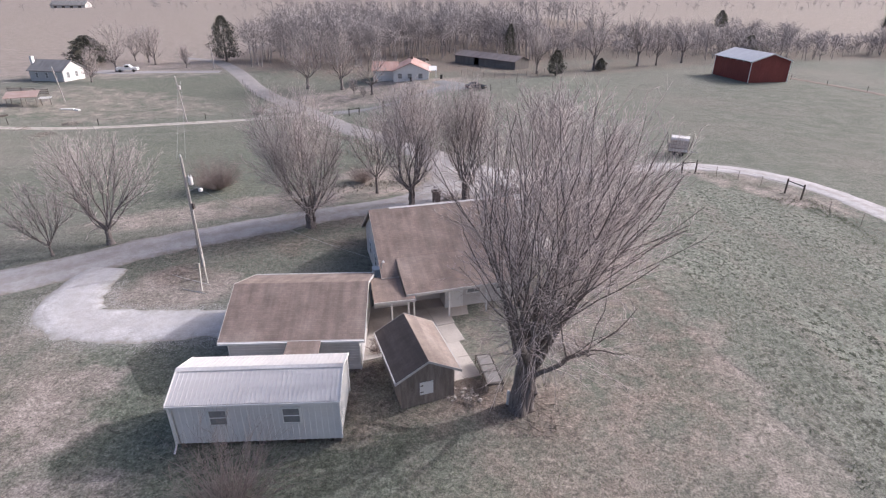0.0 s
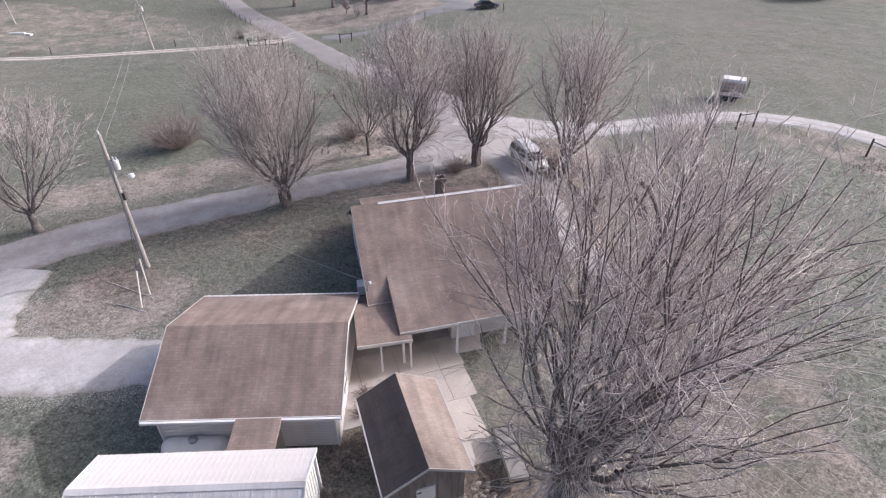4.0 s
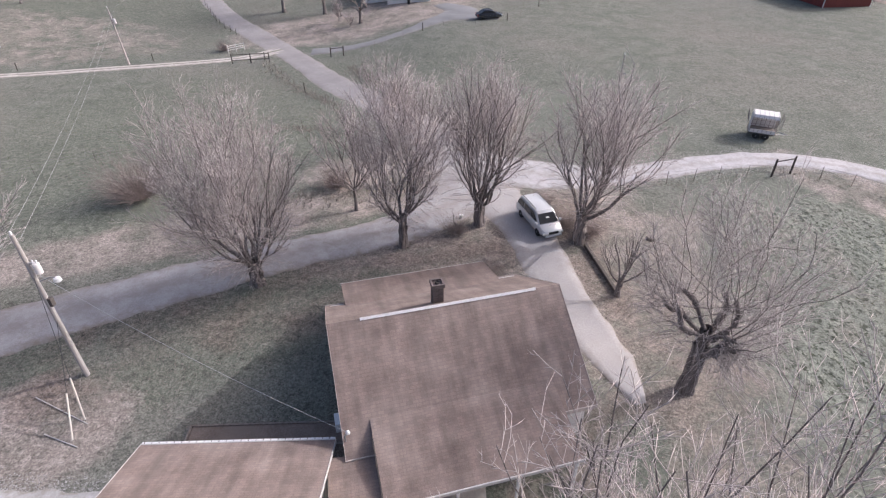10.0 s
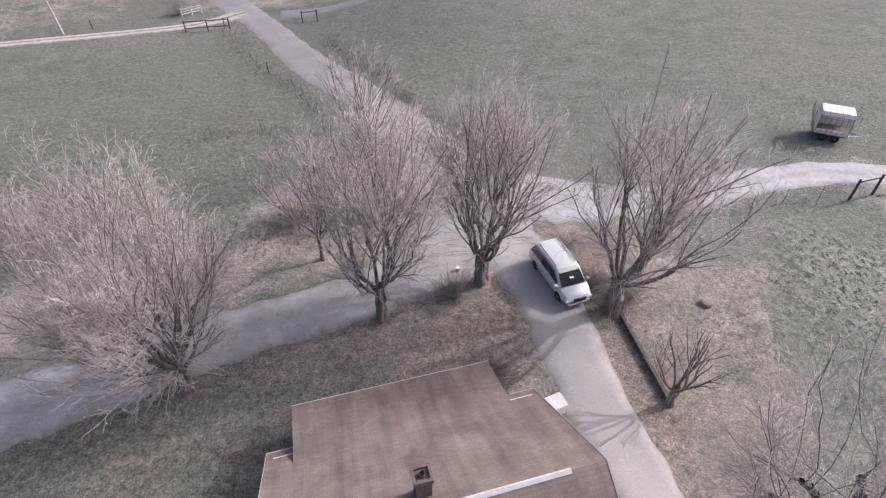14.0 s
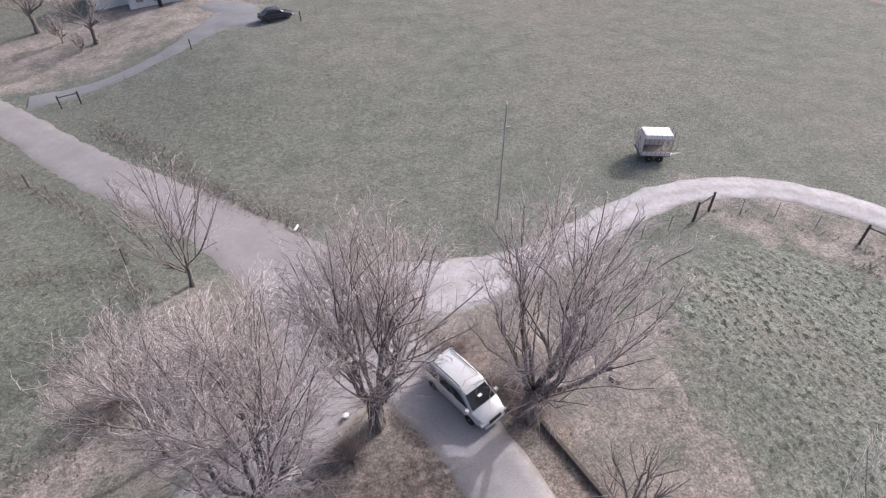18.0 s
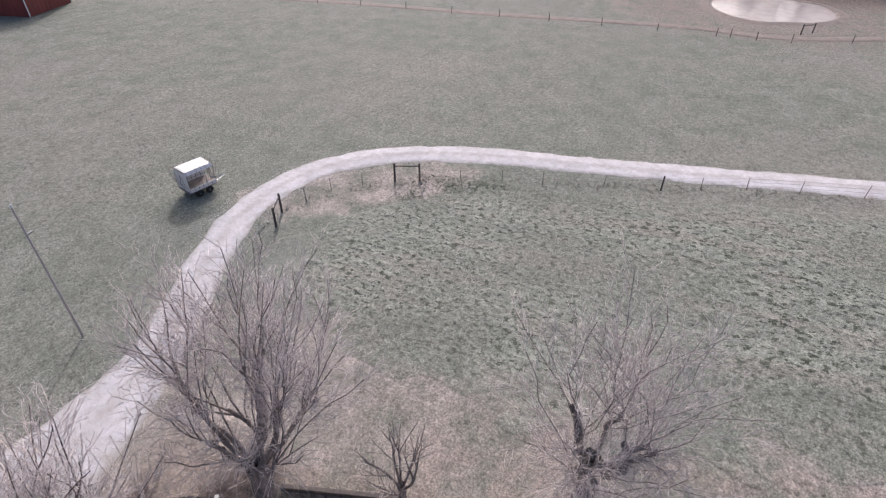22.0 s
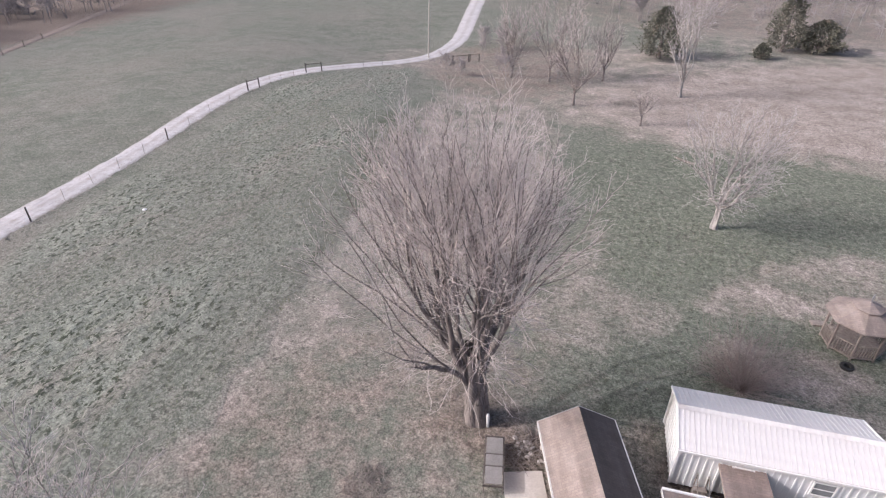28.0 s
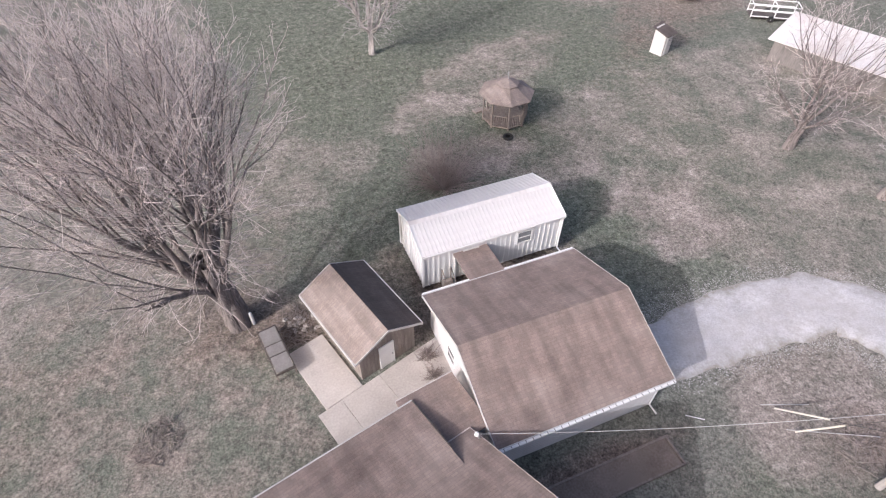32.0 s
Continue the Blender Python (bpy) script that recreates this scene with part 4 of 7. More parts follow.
tree("young_tree", -38.1, 16.7, "small bare tree on the far side of the drive", 29, 7.0, 2.8, 1.0, 1.4, 0.12, 8, 56, 4, share=0.5, bow=0.2, pole_r=0.03, gap=0.5, sub=4, tip_r=0.010)
tree("pruned_tree", 8.5, 23.2, "small hard-pruned dark tree beside the drive", 31, 4.8, 1.9, 1.0, 1.4, 0.2, 6, 56, 4, share=0.6, bow=0.15, pole_r=0.04, gap=0.6, sub=3, burl=0.3)
tree("pale_tree", -10.7, -29.4, "pale-barked bare tree on the back lawn", 38, 11.6, 4.2, 1.8, 2.6, 0.27, 10, 66, 4, twig=TWIG_PALE, split=True, share=0.55, bow=0.14, pole_r=0.06, gap=0.42, sub=5, hang=40, stems=3, wild=0.17, open_angle=40, tip_r=0.009, crest=0.5)
tree("pale_tree", -30.1, -45.9, "tall bare tree with forked limbs on dry grass", 44, 13.0, 4.6, 2.6, 1.7, 0.29, 6, 40, 4, split=True, share=0.55, bow=0.05, pole_r=0.066, gap=0.7, sub=4, wild=0.12, tip_r=0.010, tip=5, crest=0.62)
tree("pale_tree", -7.5, -67.5, "tall pale bare tree beyond the back lawn", 43, 16.0, 4.6, 3.6, 3.0, 0.26, 7, 34, 4, twig=TWIG_PALE, share=0.55, bow=0.06, pole_r=0.06, gap=0.7, sub=4, wild=0.13, stems=2, tip_r=0.012, crest=0.6)
tree("orchard_tree", -3.0, -53.8, "small bare orchard tree on the back lawn", 47, 4.4, 1.7, 0.9, 1.4, 0.12, 6, 56, 3, share=0.5, pole_r=0.03, gap=0.6, sub=3, tip_r=0.011)
for k, (x, y, ht) in enumerate([(18, -70.7, 11.3), (6.3, -59.2, 13.1), (11.8, -70.2, 15), (3.9, -73, 9.5)]):
    tree("bare_tree", x, y, "slim bare tree in the brown thicket beside the lane", 50 + k, ht, ht * 0.3, 2.0, 2.4, 0.18, 8, 50, 4, share=0.5, bow=0.16, pole_r=0.04, gap=0.8, sub=3, tip_r=0.013)
tree("leaning_tree", -36.9, -6.6, "leaning bare tree with a broken trunk by the fence line", 61, 10.5, 5.0, 1.2, 2.6, 0.34, 8, 60, 4, share=0.5, bow=0.1, pole_r=0.05, gap=0.6, sub=4, hang=40, stems=3, wild=0.14, drift=(-1.2, -1.5), tip_r=0.010, tip=-5)
tree("leaning_tree", -39.2, -0.2, "bare tree standing at the lawn's edge", 62, 9.0, 3.4, 2.0, 2.6, 0.28, 8, 50, 4, share=0.5, pole_r=0.045, gap=0.6, sub=4, tip_r=0.011)
FAR = dict(share=0.5, bow=0.08, pole_r=0.05, gap=0.5, sub=5, tip_r=0.014, wild=0.19, open_angle=38)
for k, (x, y, ht) in enumerate([(-39.9, 112.2, 15), (-31, 110.3, 14), (-22.3, 101.6, 12), (-27, 104.5, 4), (-24, 99.8, 2.5)]):
    tree("yard_tree", x, y, "bare yard tree before the red-roofed house", 70 + k, ht, ht * 0.34, ht * 0.2, ht * 0.22, ht * 0.026, 9, 62, 4, **FAR)
for k, (x, y, ht) in enumerate([(17.6, 124.2, 12), (34.4, 134, 15.9), (48.7, 142.6, 15), (54.7, 144.6, 12), (64.2, 150.9, 14), (88, 150, 9), (76, 152, 8)]):
    tree("hedgerow_tree", x, y, "bare tree in the hedgerow behind the pasture", 80 + k, ht, ht * 0.32, ht * 0.2, ht * 0.25, ht * 0.022, 8, 52, 4, **FAR)
for k, (x, y, ht) in enumerate([(-95.8, 125.8, 14), (-92.5, 109.4, 8), (-92.9, 141, 11), (-97.6, 146, 11), (-80.5, 134.5, 6), (-104, 150, 9)]):
    tree("farm_tree", x, y, "bare tree beside the white farmhouse", 90 + k, ht, ht * 0.38, ht * 0.2, ht * 0.22, ht * 0.025, 9, 64, 4, **FAR)


def bushy(name, x, y, r, ht, label, seed, count=260, material=None):
    """A leafless shrub: a dome of fine stems."""
    rng = random.Random(seed)
    rows = []
    for _ in range(count):
        az, u = rng.uniform(0, 6.283), rng.random() ** 0.6
        p = Vector((math.cos(az) * r * 0.25 * u, math.sin(az) * r * 0.25 * u, 0))
        tilt = u * 1.15
        d = Vector((math.cos(az) * math.sin(tilt), math.sin(az) * math.sin(tilt), math.cos(tilt)))
        ln = (ht * math.cos(tilt) + r * math.sin(tilt)) * rng.uniform(0.6, 1.0)
        rr = 0.018
        for s in range(3):
            q = p + d * ln / 3
            rows.append((*p, *q, rr, rr * 0.6))
            for _k in range(2):
                e = (d + Vector((rng.gauss(0, 0.5), rng.gauss(0, 0.5), rng.gauss(0, 0.4)))).normalized()
                rows.append((*q, *(q + e * ln * 0.22), rr * 0.6, 0.004))
            p, rr = q, rr * 0.6
            d = (d + Vector((rng.gauss(0, 0.2), rng.gauss(0, 0.2), rng.gauss(0, 0.2)))).normalized()
    t = thing(name, at(x, y), label, "shrub")
    part("branchwork", quick_mesh("branchwork", [tubes(np.array(rows), 3)], material or SHRUB), SHRUB, t)
    return t


bushy("round_shrub", -30.5, 35.0, 2.5, 3.6, "round leafless brown shrub in the pasture", 1, 420)
bushy("dead_shrub", -11.3, -9.6, 1.7, 4.4, "tangled leafless shrub behind the white shed", 2, 230)
bushy("thicket_shrub", -44.8, -31.5, 2.2, 2.4, "scrubby dry shrub at the lawn's edge", 3, 260)
bushy("verge_shrub", -13.5, 37.5, 1.6, 2.0, "low brown scrub beside the drive", 4, 200)
bushy("verge_shrub", -2.5, 30.4, 1.2, 1.2, "low brown scrub at the foot of a maple", 5, 140)
bushy("wall_shrub", -0.4, 24.6, 1.3, 1.2, "dry leafless garden shrub at the porch corner", 6, 220)
bushy("wall_shrub", -6.5, 2.9, 0.45, 0.7, "dry flower bed stems beside the garage wall", 7, 80)
bushy("wall_shrub", -6.45, 4.1, 0.4, 0.6, "dry flower bed stems beside the garage wall", 8, 80)
bushy("gate_shrub", -43.2, 87.4, 1.0, 1.6, "dark scrub beside the far pasture gate", 9, 160)
bushy("trunk_scrub", 7.6, 30.2, 1.3, 1.5, "tangled brown shoots at the foot of a maple", 11, 200)
bushy("trunk_scrub", 6.2, 31.6, 1.2, 1.4, "tangled brown shoots beside the parked van", 12, 160)
bushy("verge_shrub", 4.6, 34.8, 1.0, 1.3, "brown scrub behind the parked van", 10, 160)


def cedar(x, y, r, ht, seed, label="dark evergreen cedar with a ragged outline", group="cedars"):
    rng = np.random.RandomState(seed)
    n = int(1500 + 900 * r)
    u = rng.rand(n)
    z = ht * (0.08 + 0.92 * u)
    prof = np.interp(u, [0, 0.15, 0.4, 0.75, 1], [0.75, 1.0, 0.96, 0.66, 0.14]) * r
    az = rng.rand(n) * 6.283
    lump = 0.8 + 0.22 * np.sin(az * 3 + u * 9 + seed) + 0.2 * np.sin(az * 5 - u * 17 + 2 * seed) + rng.normal(0, 0.1, n)
    rad = prof * lump * np.sqrt(0.25 + 0.75 * rng.rand(n))
    c = np.stack([rad * np.cos(az), rad * np.sin(az), z], 1)
    d = np.stack([np.cos(az), np.sin(az), rng.normal(0.4, 0.5, n)], 1) + rng.normal(0, 0.4, (n, 3))
    d /= np.linalg.norm(d, axis=1)[:, None]
    w = np.cross(d, rng.normal(0, 1, (n, 3)))
    w /= np.linalg.norm(w, axis=1)[:, None]
    s = (0.13 + 0.16 * rng.rand(n))[:, None] * (0.6 + 0.16 * r)
    v = np.stack([c - w * s * 0.5, c + d * s * 0.3 - w * s * 0.2, c + d * s * 1.3, c + w * s * 0.6], 1).reshape(-1, 3)
    f = np.arange(n * 4).reshape(-1, 4)
    t = thing("cedar_tree", at(x, y), label, "tree", group)
    part("trunk", Build().tube((0, 0, -0.2), (0, 0, ht * 0.7), 0.09 * r + 0.05, 0.04, 7), BARK, t)
    part("crown", quick_mesh("crown", [(v, f)], CEDAR), CEDAR, t, "dense dark needle foliage")
    return t


for k, (x, y, r, ht) in enumerate([(22.1, 121.2, 2.3, 6.2), (-75, 150, 4.6, 13), (-112, 140, 6.0, 8), (-3.8, -90.2, 4.2, 8.5), (-24.6, -101, 3.6, 9.5), (-30.5, -102, 4.4, 5.4), (-20.5, -94, 1.6, 2.6), (-59.9, -80.2, 3.2, 5.2), (-65.3, -72.6, 2.4, 4.2),
                                   (-46.5, -32.5, 1.3, 1.9), (36, 133, 1.6, 3.2), (95, 175, 3, 6), (60, 190, 3, 7), (12, 148, 2.2, 11), (70, -226, 5, 13), (48, -222, 5, 14), (118, -222, 5, 12), (128, -218, 5, 10),
                                   (-82, -96, 3, 8), (-96, -92, 2.4, 6), (136, 300, 3.4, 9), (225, 300, 4, 8), (150, 330, 2.6, 6)]):
    cedar(x, y, r, ht, 100 + k)


def woods(name, spots, label, seed, fine_n=30):
    """Far leafless woodland: many plain bare trees with round misty crowns as one mass."""
    rng = np.random.RandomState(seed)
    rows, fine = [], []
    for x, y, ht in spots:
        b = np.array([x, y, float(heights(x, y)) - 0.2])
        r = ht * 0.011
        bendx = rng.normal(0, 0.05, 2)
        mid = b + np.array([bendx[0] * ht, bendx[1] * ht, ht * 0.5])
        top = mid + np.array([bendx[0] * ht * 0.6, bendx[1] * ht * 0.6, ht * 0.36])
        rows += [(*b, *mid, r, r * 0.6), (*mid, *top, r * 0.6, 0.03)]
        wide = ht * rng.uniform(0.20, 0.32)
        for _ in range(fine_n):
            f = rng.rand() ** 0.8 - 0.25 * (rng.rand() < 0.3)
            s = b + (mid - b) * min(1, (0.35 + f * 0.6) / 0.55) + (top - mid) * max(0, f - 0.35) * 0.9
            az = rng.rand() * 6.283
            el = 0.05 + 0.85 * rng.rand() + 0.35 * f
            d = np.array([math.cos(az) * math.cos(el), math.sin(az) * math.cos(el), math.sin(el)])
            ln = wide * (0.7 + 0.7 * rng.rand()) * (1.15 - 0.35 * f)
            e = s + d * ln
            fine.append((*s, *e, r * 0.26, 0.02))
            for _k in range(4):
                g = s + d * ln * (0.35 + 0.65 * rng.rand())
                d2 = d + rng.normal(0, 0.55, 3)
                fine.append((*g, *(g + d2 * ln * 0.5), 0.05, 0.015))
    ob = new(name, quick_mesh(name, [tri_split(*tubes(np.array(rows), 4)), spikes(np.array(fine))], TWIG_FAR))
    return tagged(ob, label, "woods", kind="stuff")


def scatter(n, seed, x0, x1, y0, y1, low, high, keep=lambda x, y: True):
    rng = random.Random(seed)
    out = []
    while len(out) < n:
        x, y = rng.uniform(x0, x1), rng.uniform(y0, y1)
        if keep(x, y):
            out.append((x, y, rng.uniform(low, high)))
    return out


woods("woodland", scatter(330, 1, -66, 20, 130, 230, 10, 16, lambda x, y: y > 133 + 0.12 * (x + 66) * (x < 5) and not (-22 < x < 18 and y < 158)), "grey leafless woodland behind the red-roofed house", 1)
woods("woodland", scatter(150, 12, -135, 66, 215, 420, 12, 19, lambda x, y: x > -70 - 0.28 * (y - 150)), "grey leafless woodland rising behind the red-roofed house", 12, 18)
woods("woodland", scatter(420, 2, 24, 270, 166, 238, 3.5, 7, lambda x, y: 8 > y - 176 - 0.12 * x > -22), "low grey leafless hedgerow beyond the red barn", 2, 16)
woods("woodland", scatter(420, 13, 141, 172, -90, 70, 3.0, 6.5, lambda x, y: x > 144 + 0.05 * abs(y) or (abs(y + 2) > 16 and x > 141)), "dense dark underwood at the edge of the far woods", 13, 26)
woods("woodland", scatter(520, 3, 118, 165, -120, 190, 6, 11, lambda x, y: x > 126 + 0.06 * abs(y)), "grey leafless woods along the far side of the pond", 3, 22)
woods("woodland", scatter(150, 4, -150, 20, -190, -104, 5, 11, lambda x, y: y < -112 - 0.18 * abs(x + 40) or y < -122), "grey leafless woods beyond the dry field", 4)
woods("woodland", scatter(80, 5, -10, 190, -270, -212, 8, 14), "grey leafless woods behind the far farmhouse", 5, 24)
woods("woodland", scatter(14, 6, 8, 34, -100, -62, 2.5, 6, lambda x, y: x < 30), "brown leafless scrub thicket beside the lane", 6)
woods("woodland", scatter(110, 7, -170, -42, -114, -86, 4, 8.5), "grey leafless saplings behind the cattle yard", 7)
woods("woodland", scatter(160, 8, -420, 520, 480, 640, 5, 10), "line of far leafless woods on the skyline", 8, 18)
woods("woodland", scatter(120, 9, 380, 640, -420, 420, 7, 13), "line of far leafless woods on the skyline", 9, 18)
woods("woodland", scatter(110, 10, -420, 300, -420, -330, 7, 13), "line of far leafless woods on the skyline", 10, 18)
woods("woodland", scatter(260, 11, 4, 120, 156, 225, 5, 11, lambda x, y: not (x < 18 and y < 160)), "grey leafless woods behind the livestock shed", 11, 22)

# ---- buildings near the camera ----
def gable_roof(parent, u0, u1, south, north, ridge_v, ridge_z, eave_s, eave_n, material, thick=0.14, fascia=TRIM_DULL):
    """Two roof slabs along x with a fascia board at each eave and rake."""
    part("roof_slope", Build().prism([(south, eave_s), (ridge_v, ridge_z), (ridge_v, ridge_z - thick), (south, eave_s - thick)], u0, u1, "x"), material, parent)
    part("roof_slope", Build().prism([(north, eave_n), (ridge_v, ridge_z), (ridge_v, ridge_z - thick), (north, eave_n - thick)], u0, u1, "x"), material, parent)
    b = Build()
    b.box(u0 - 0.03, u1 + 0.03, south - 0.05, south, eave_s - 0.22, eave_s + 0.015)
    part("fascia", b, fascia, parent)
    b = Build()
    b.box(u0 - 0.03, u1 + 0.03, north, north + 0.05, eave_n - 0.22, eave_n + 0.015)
    part("fascia", b, fascia, parent)
    for u in (u0, u1):
        for v, e in ((south, eave_s), (north, eave_n)):
            s = 1 if u == u1 else -1
            part("rake_board", Build().prism([(v, e + 0.02), (ridge_v, ridge_z + 0.02), (ridge_v, ridge_z - 0.2), (v, e - 0.2)], u, u + s * 0.022, "x"), fascia, parent)


def window(parent, w, ht, m, frame_mat=TRIM, panes=2):
    """A sash window on a wall: local x across, z up, facing -y."""
    win = new("window", Build().box(-w / 2 - 0.07, w / 2 + 0.07, -0.04, 0.03, -0.07, 0.0).box(-w / 2 - 0.07, w / 2 + 0.07, -0.04, 0.03, ht, ht + 0.07)
              .box(-w / 2 - 0.07, -w / 2, -0.04, 0.03, 0, ht).box(w / 2, w / 2 + 0.07, -0.04, 0.03, 0, ht).mesh("window", frame_mat))
    win.parent = parent
    win.matrix_local = m
    for k in range(panes):
        z0 = ht * k / panes
        part("pane", Build().box(-w / 2 + 0.03, w / 2 - 0.03, -0.012, 0.012, z0 + 0.03, z0 + ht / panes - 0.02), GLASS_SKY_TONE, win)
    part("sash_bar", Build().box(-w / 2, w / 2, -0.03, 0.02, ht / 2 - 0.025, ht / 2 + 0.025), frame_mat, win)
    return win


def plank_door(parent, w, ht, m, material, label=""):
    d = new("door", Build().box(-w / 2, w / 2, -0.05, 0.0, 0, ht).mesh("door", material))
    d.parent = parent
    d.matrix_local = m
    if label:
        tagged(d, label)
    for x in (-w / 2, w / 2 - 0.09):
        part("stile", Build().box(x, x + 0.09, -0.07, -0.05, 0, ht), material, d)
    part("handle", Build().tube((w / 2 - 0.14, -0.06, ht * 0.48), (w / 2 - 0.14, -0.12, ht * 0.48), 0.03), STEEL, d)
    return d


def siding_walls(parent, x0, x1, y0, y1, z0, z1, material, ridge=None, course=0.0, rib=0.0):
    """Four walls with thickness; gables rise to ridge (v, z) on the x ends. Siding courses or ribs lie on them as pieces."""
    t = 0.12
    out = [(y0 + t, z0), (y1 - t, z0), (y1 - t, z1), (y0 + t, z1)]
    if ridge:
        out = out[:3] + [ridge] + out[3:]
    south, north = Build().box(x0, x1, y0, y0 + t, z0, z1), Build().box(x0, x1, y1 - t, y1, z0, z1)
    west, east = Build().prism(out, x0, x0 + t, "x"), Build().prism(out, x1 - t, x1, "x")
    walls = [part("wall", w, material, parent) for w in (south, north, west, east)]
    if course:
        long_board, short_board = Build().box(x0, x1, -0.014, 0, -course * 0.55, -0.015).mesh("siding_board", material), Build().box(-0.014, 0, y0 + t, y1 - t, -course * 0.55, -0.015).mesh("siding_board", material)
        z = z0 + course
        while z < z1 - 0.02:
            for me, wall, loc in ((long_board, walls[0], (0, y0, z)), (long_board, walls[1], (0, y1 + 0.014, z)), (short_board, walls[2], (x0, 0, z)), (short_board, walls[3], (x1 + 0.014, 0, z))):
                part("siding_board", me, material, wall).location = loc
            z += course
    if rib:
        me = Build().box(-0.04, 0.04, -0.028, 0.028, z0, z1).mesh("rib", material)
        n = int((x1 - x0) / rib)
        for i in range(n + 1):
            x = x0 + (x1 - x0) * i / n
            part("rib", me, material, walls[0]).location = (x, y0, 0)
            part("rib", me, material, walls[1]).location = (x, y1, 0)
        n = int((y1 - y0) / rib)
        for i in range(n + 1):
            y = y0 + (y1 - y0) * i / n
            part("rib", me, material, walls[2]).location = (x0, y, 0)
            part("rib", me, material, walls[3]).location = (x1, y, 0)
    return walls


# white storage shed with a ribbed steel roof
SHED = pose(-11.72, -3.62, -0.45, 0, 0, 5.0)
shed = thing("storage_shed", SHED, "long white metal storage shed with a ribbed steel roof", "shed")
siding_walls(shed, -4.0, 4.36, -1.72, 1.88, 0.40, 3.0, TRIM, (0.08, 3.68), rib=0.30)
for v in (-1.92, 2.08):
    slope = part("roof_slope", Build().prism([(v, 3.05), (0.08, 3.80), (0.08, 3.75), (v, 3.0)], -4.15, 4.5, "x"), METAL_WHITE, shed, "ribbed white steel roofing")
    panel = Build().prism([(v, 3.08), (0.08, 3.83), (0.08, 3.78), (v, 3.03)], 0.006, 0.180, "x").prism([(v, 3.098), (0.08, 3.848), (0.08, 3.78), (v, 3.03)], 0.186, 0.226, "x").mesh("roof_panel", METAL_WHITE)
    for i in range(37):
        part("roof_panel", panel, METAL_WHITE, slope).location = (-4.15 + 8.65 * i / 37, 0, 0)
    for x, w in ((-4.19, 0.04), (4.5, 0.04)):
        part("rake_trim", Build().prism([(v, 3.12), (0.08, 3.88), (0.08, 3.70), (v, 2.94)], x, x + w, "x"), TRIM, shed)
    part("gutter", Build().box(-4.18, 4.53, v - 0.06, v + 0.05, 2.93, 3.04), TRIM, shed)
part("ridge_cap", Build().prism([(-0.12, 3.80), (0.08, 3.90), (0.28, 3.80), (0.08, 3.86)], -4.17, 4.52, "x"), METAL_WHITE, shed)
for x in (-4.05, 4.41):
    for y in (-1.77, 1.93):
        part("corner_post", Build().box(x - 0.06, x + 0.06, y - 0.06, y + 0.06, 0.5, 3.0), TRIM, shed)
for x in (-3.8, -1.8, 0.2, 2.2, 4.15):
    for y in (-1.5, 1.65):
        part("skid_block", Build().box(x - 0.2, x + 0.2, y - 0.15, y + 0.15, 0, 0.40), WOOD_DARK, shed)
for y in (-1.45, 1.6):
    part("skid", Build().box(-4.0, 4.36, y - 0.08, y + 0.08, 0.28, 0.42), WOOD_DARK, shed)
part("downspout", Build().path([(-4.15, 2.08, 2.98), (-4.12, 1.98, 2.75), (-4.12, 1.98, 0.4), (-4.3, 2.25, 0.1)], 0.05), TRIM, shed)
part("downspout", Build().path([(-4.12, -1.92, 2.98), (-4.12, -1.84, 2.75), (-4.12, -1.84, 0.4), (-4.2, -2.1, 0.05)], 0.05), TRIM, shed)
for x in (-1.75, 1.95):
    window(shed, 0.86, 0.92, pose(x, -1.76, 1.62))
window(shed, 0.85, 0.8, pose(-1.75, 1.92, 1.75, 0, 0, 180))
plank_door(shed, 0.95, 1.95, pose(1.6, 1.93, 0.56, 0, 0, 180), SIDING, "white steel shed door")

# covered walk between the shed and the garage
walk_roof = thing("porch_canopy", pose(-10.35, -0.55, -0.45, 0, 0, 5), "small brown shingled canopy between the shed and the garage", "canopy")
part("roof", Build().prism([(-1.55, 2.42), (1.35, 2.62), (1.35, 2.5), (-1.55, 2.3)], -1.0, 1.0, "x"), ROOF_BROWN, walk_roof)
part("fascia", Build().box(-1.03, 1.03, -1.6, -1.55, 2.26, 2.44), TRIM, walk_roof)
for x in (-0.92, 0.92):
    part("post", Build().box(x - 0.05, x + 0.05, -1.0, -0.9, 0, 2.38), TRIM, walk_roof)
for k in range(4):
    part("step", Build().box(1.15, 1.75, -0.9 + k * 0.28, -0.62 + k * 0.28, 0, 0.75 - k * 0.19), WOOD_GREY, walk_roof, bevel=0.012)
part("handrail", Build().path([(1.2, -0.9, 0.7), (1.2, -0.9, 1.6), (1.2, 0.2, 1.0), (1.2, 0.2, 0.1)], 0.03), WOOD_GREY, walk_roof)
part("handrail", Build().path([(1.72, -0.9, 0.7), (1.72, -0.9, 1.6), (1.72, 0.2, 1.0), (1.72, 0.2, 0.1)], 0.03), WOOD_GREY, walk_roof)

# propane tank
tank = thing("propane_tank", pose(-13.6, 0.28, -0.42, 0, 0, 4), "white horizontal propane tank on blocks by the garage", "tank")
b = Build()
prof = [(0.05, -1.5), (0.3, -1.44), (0.44, -1.25), (0.48, -1.05), (0.48, 1.05), (0.44, 1.25), (0.3, 1.44), (0.05, 1.5)]
b.lathe(prof, 18)
b.v = [(z, y, x + 0.75) for x, y, z in b.v]
part("vessel", b, TRIM, tank, smooth=True)
part("dome", Build().lathe([(0.2, 1.2), (0.2, 1.36), (0.12, 1.42)], 14), STEEL, tank)
for x in (-0.9, 0.9):
    part("block", Build().box(x - 0.1, x + 0.1, -0.35, 0.35, 0, 0.32), CONCRETE, tank)

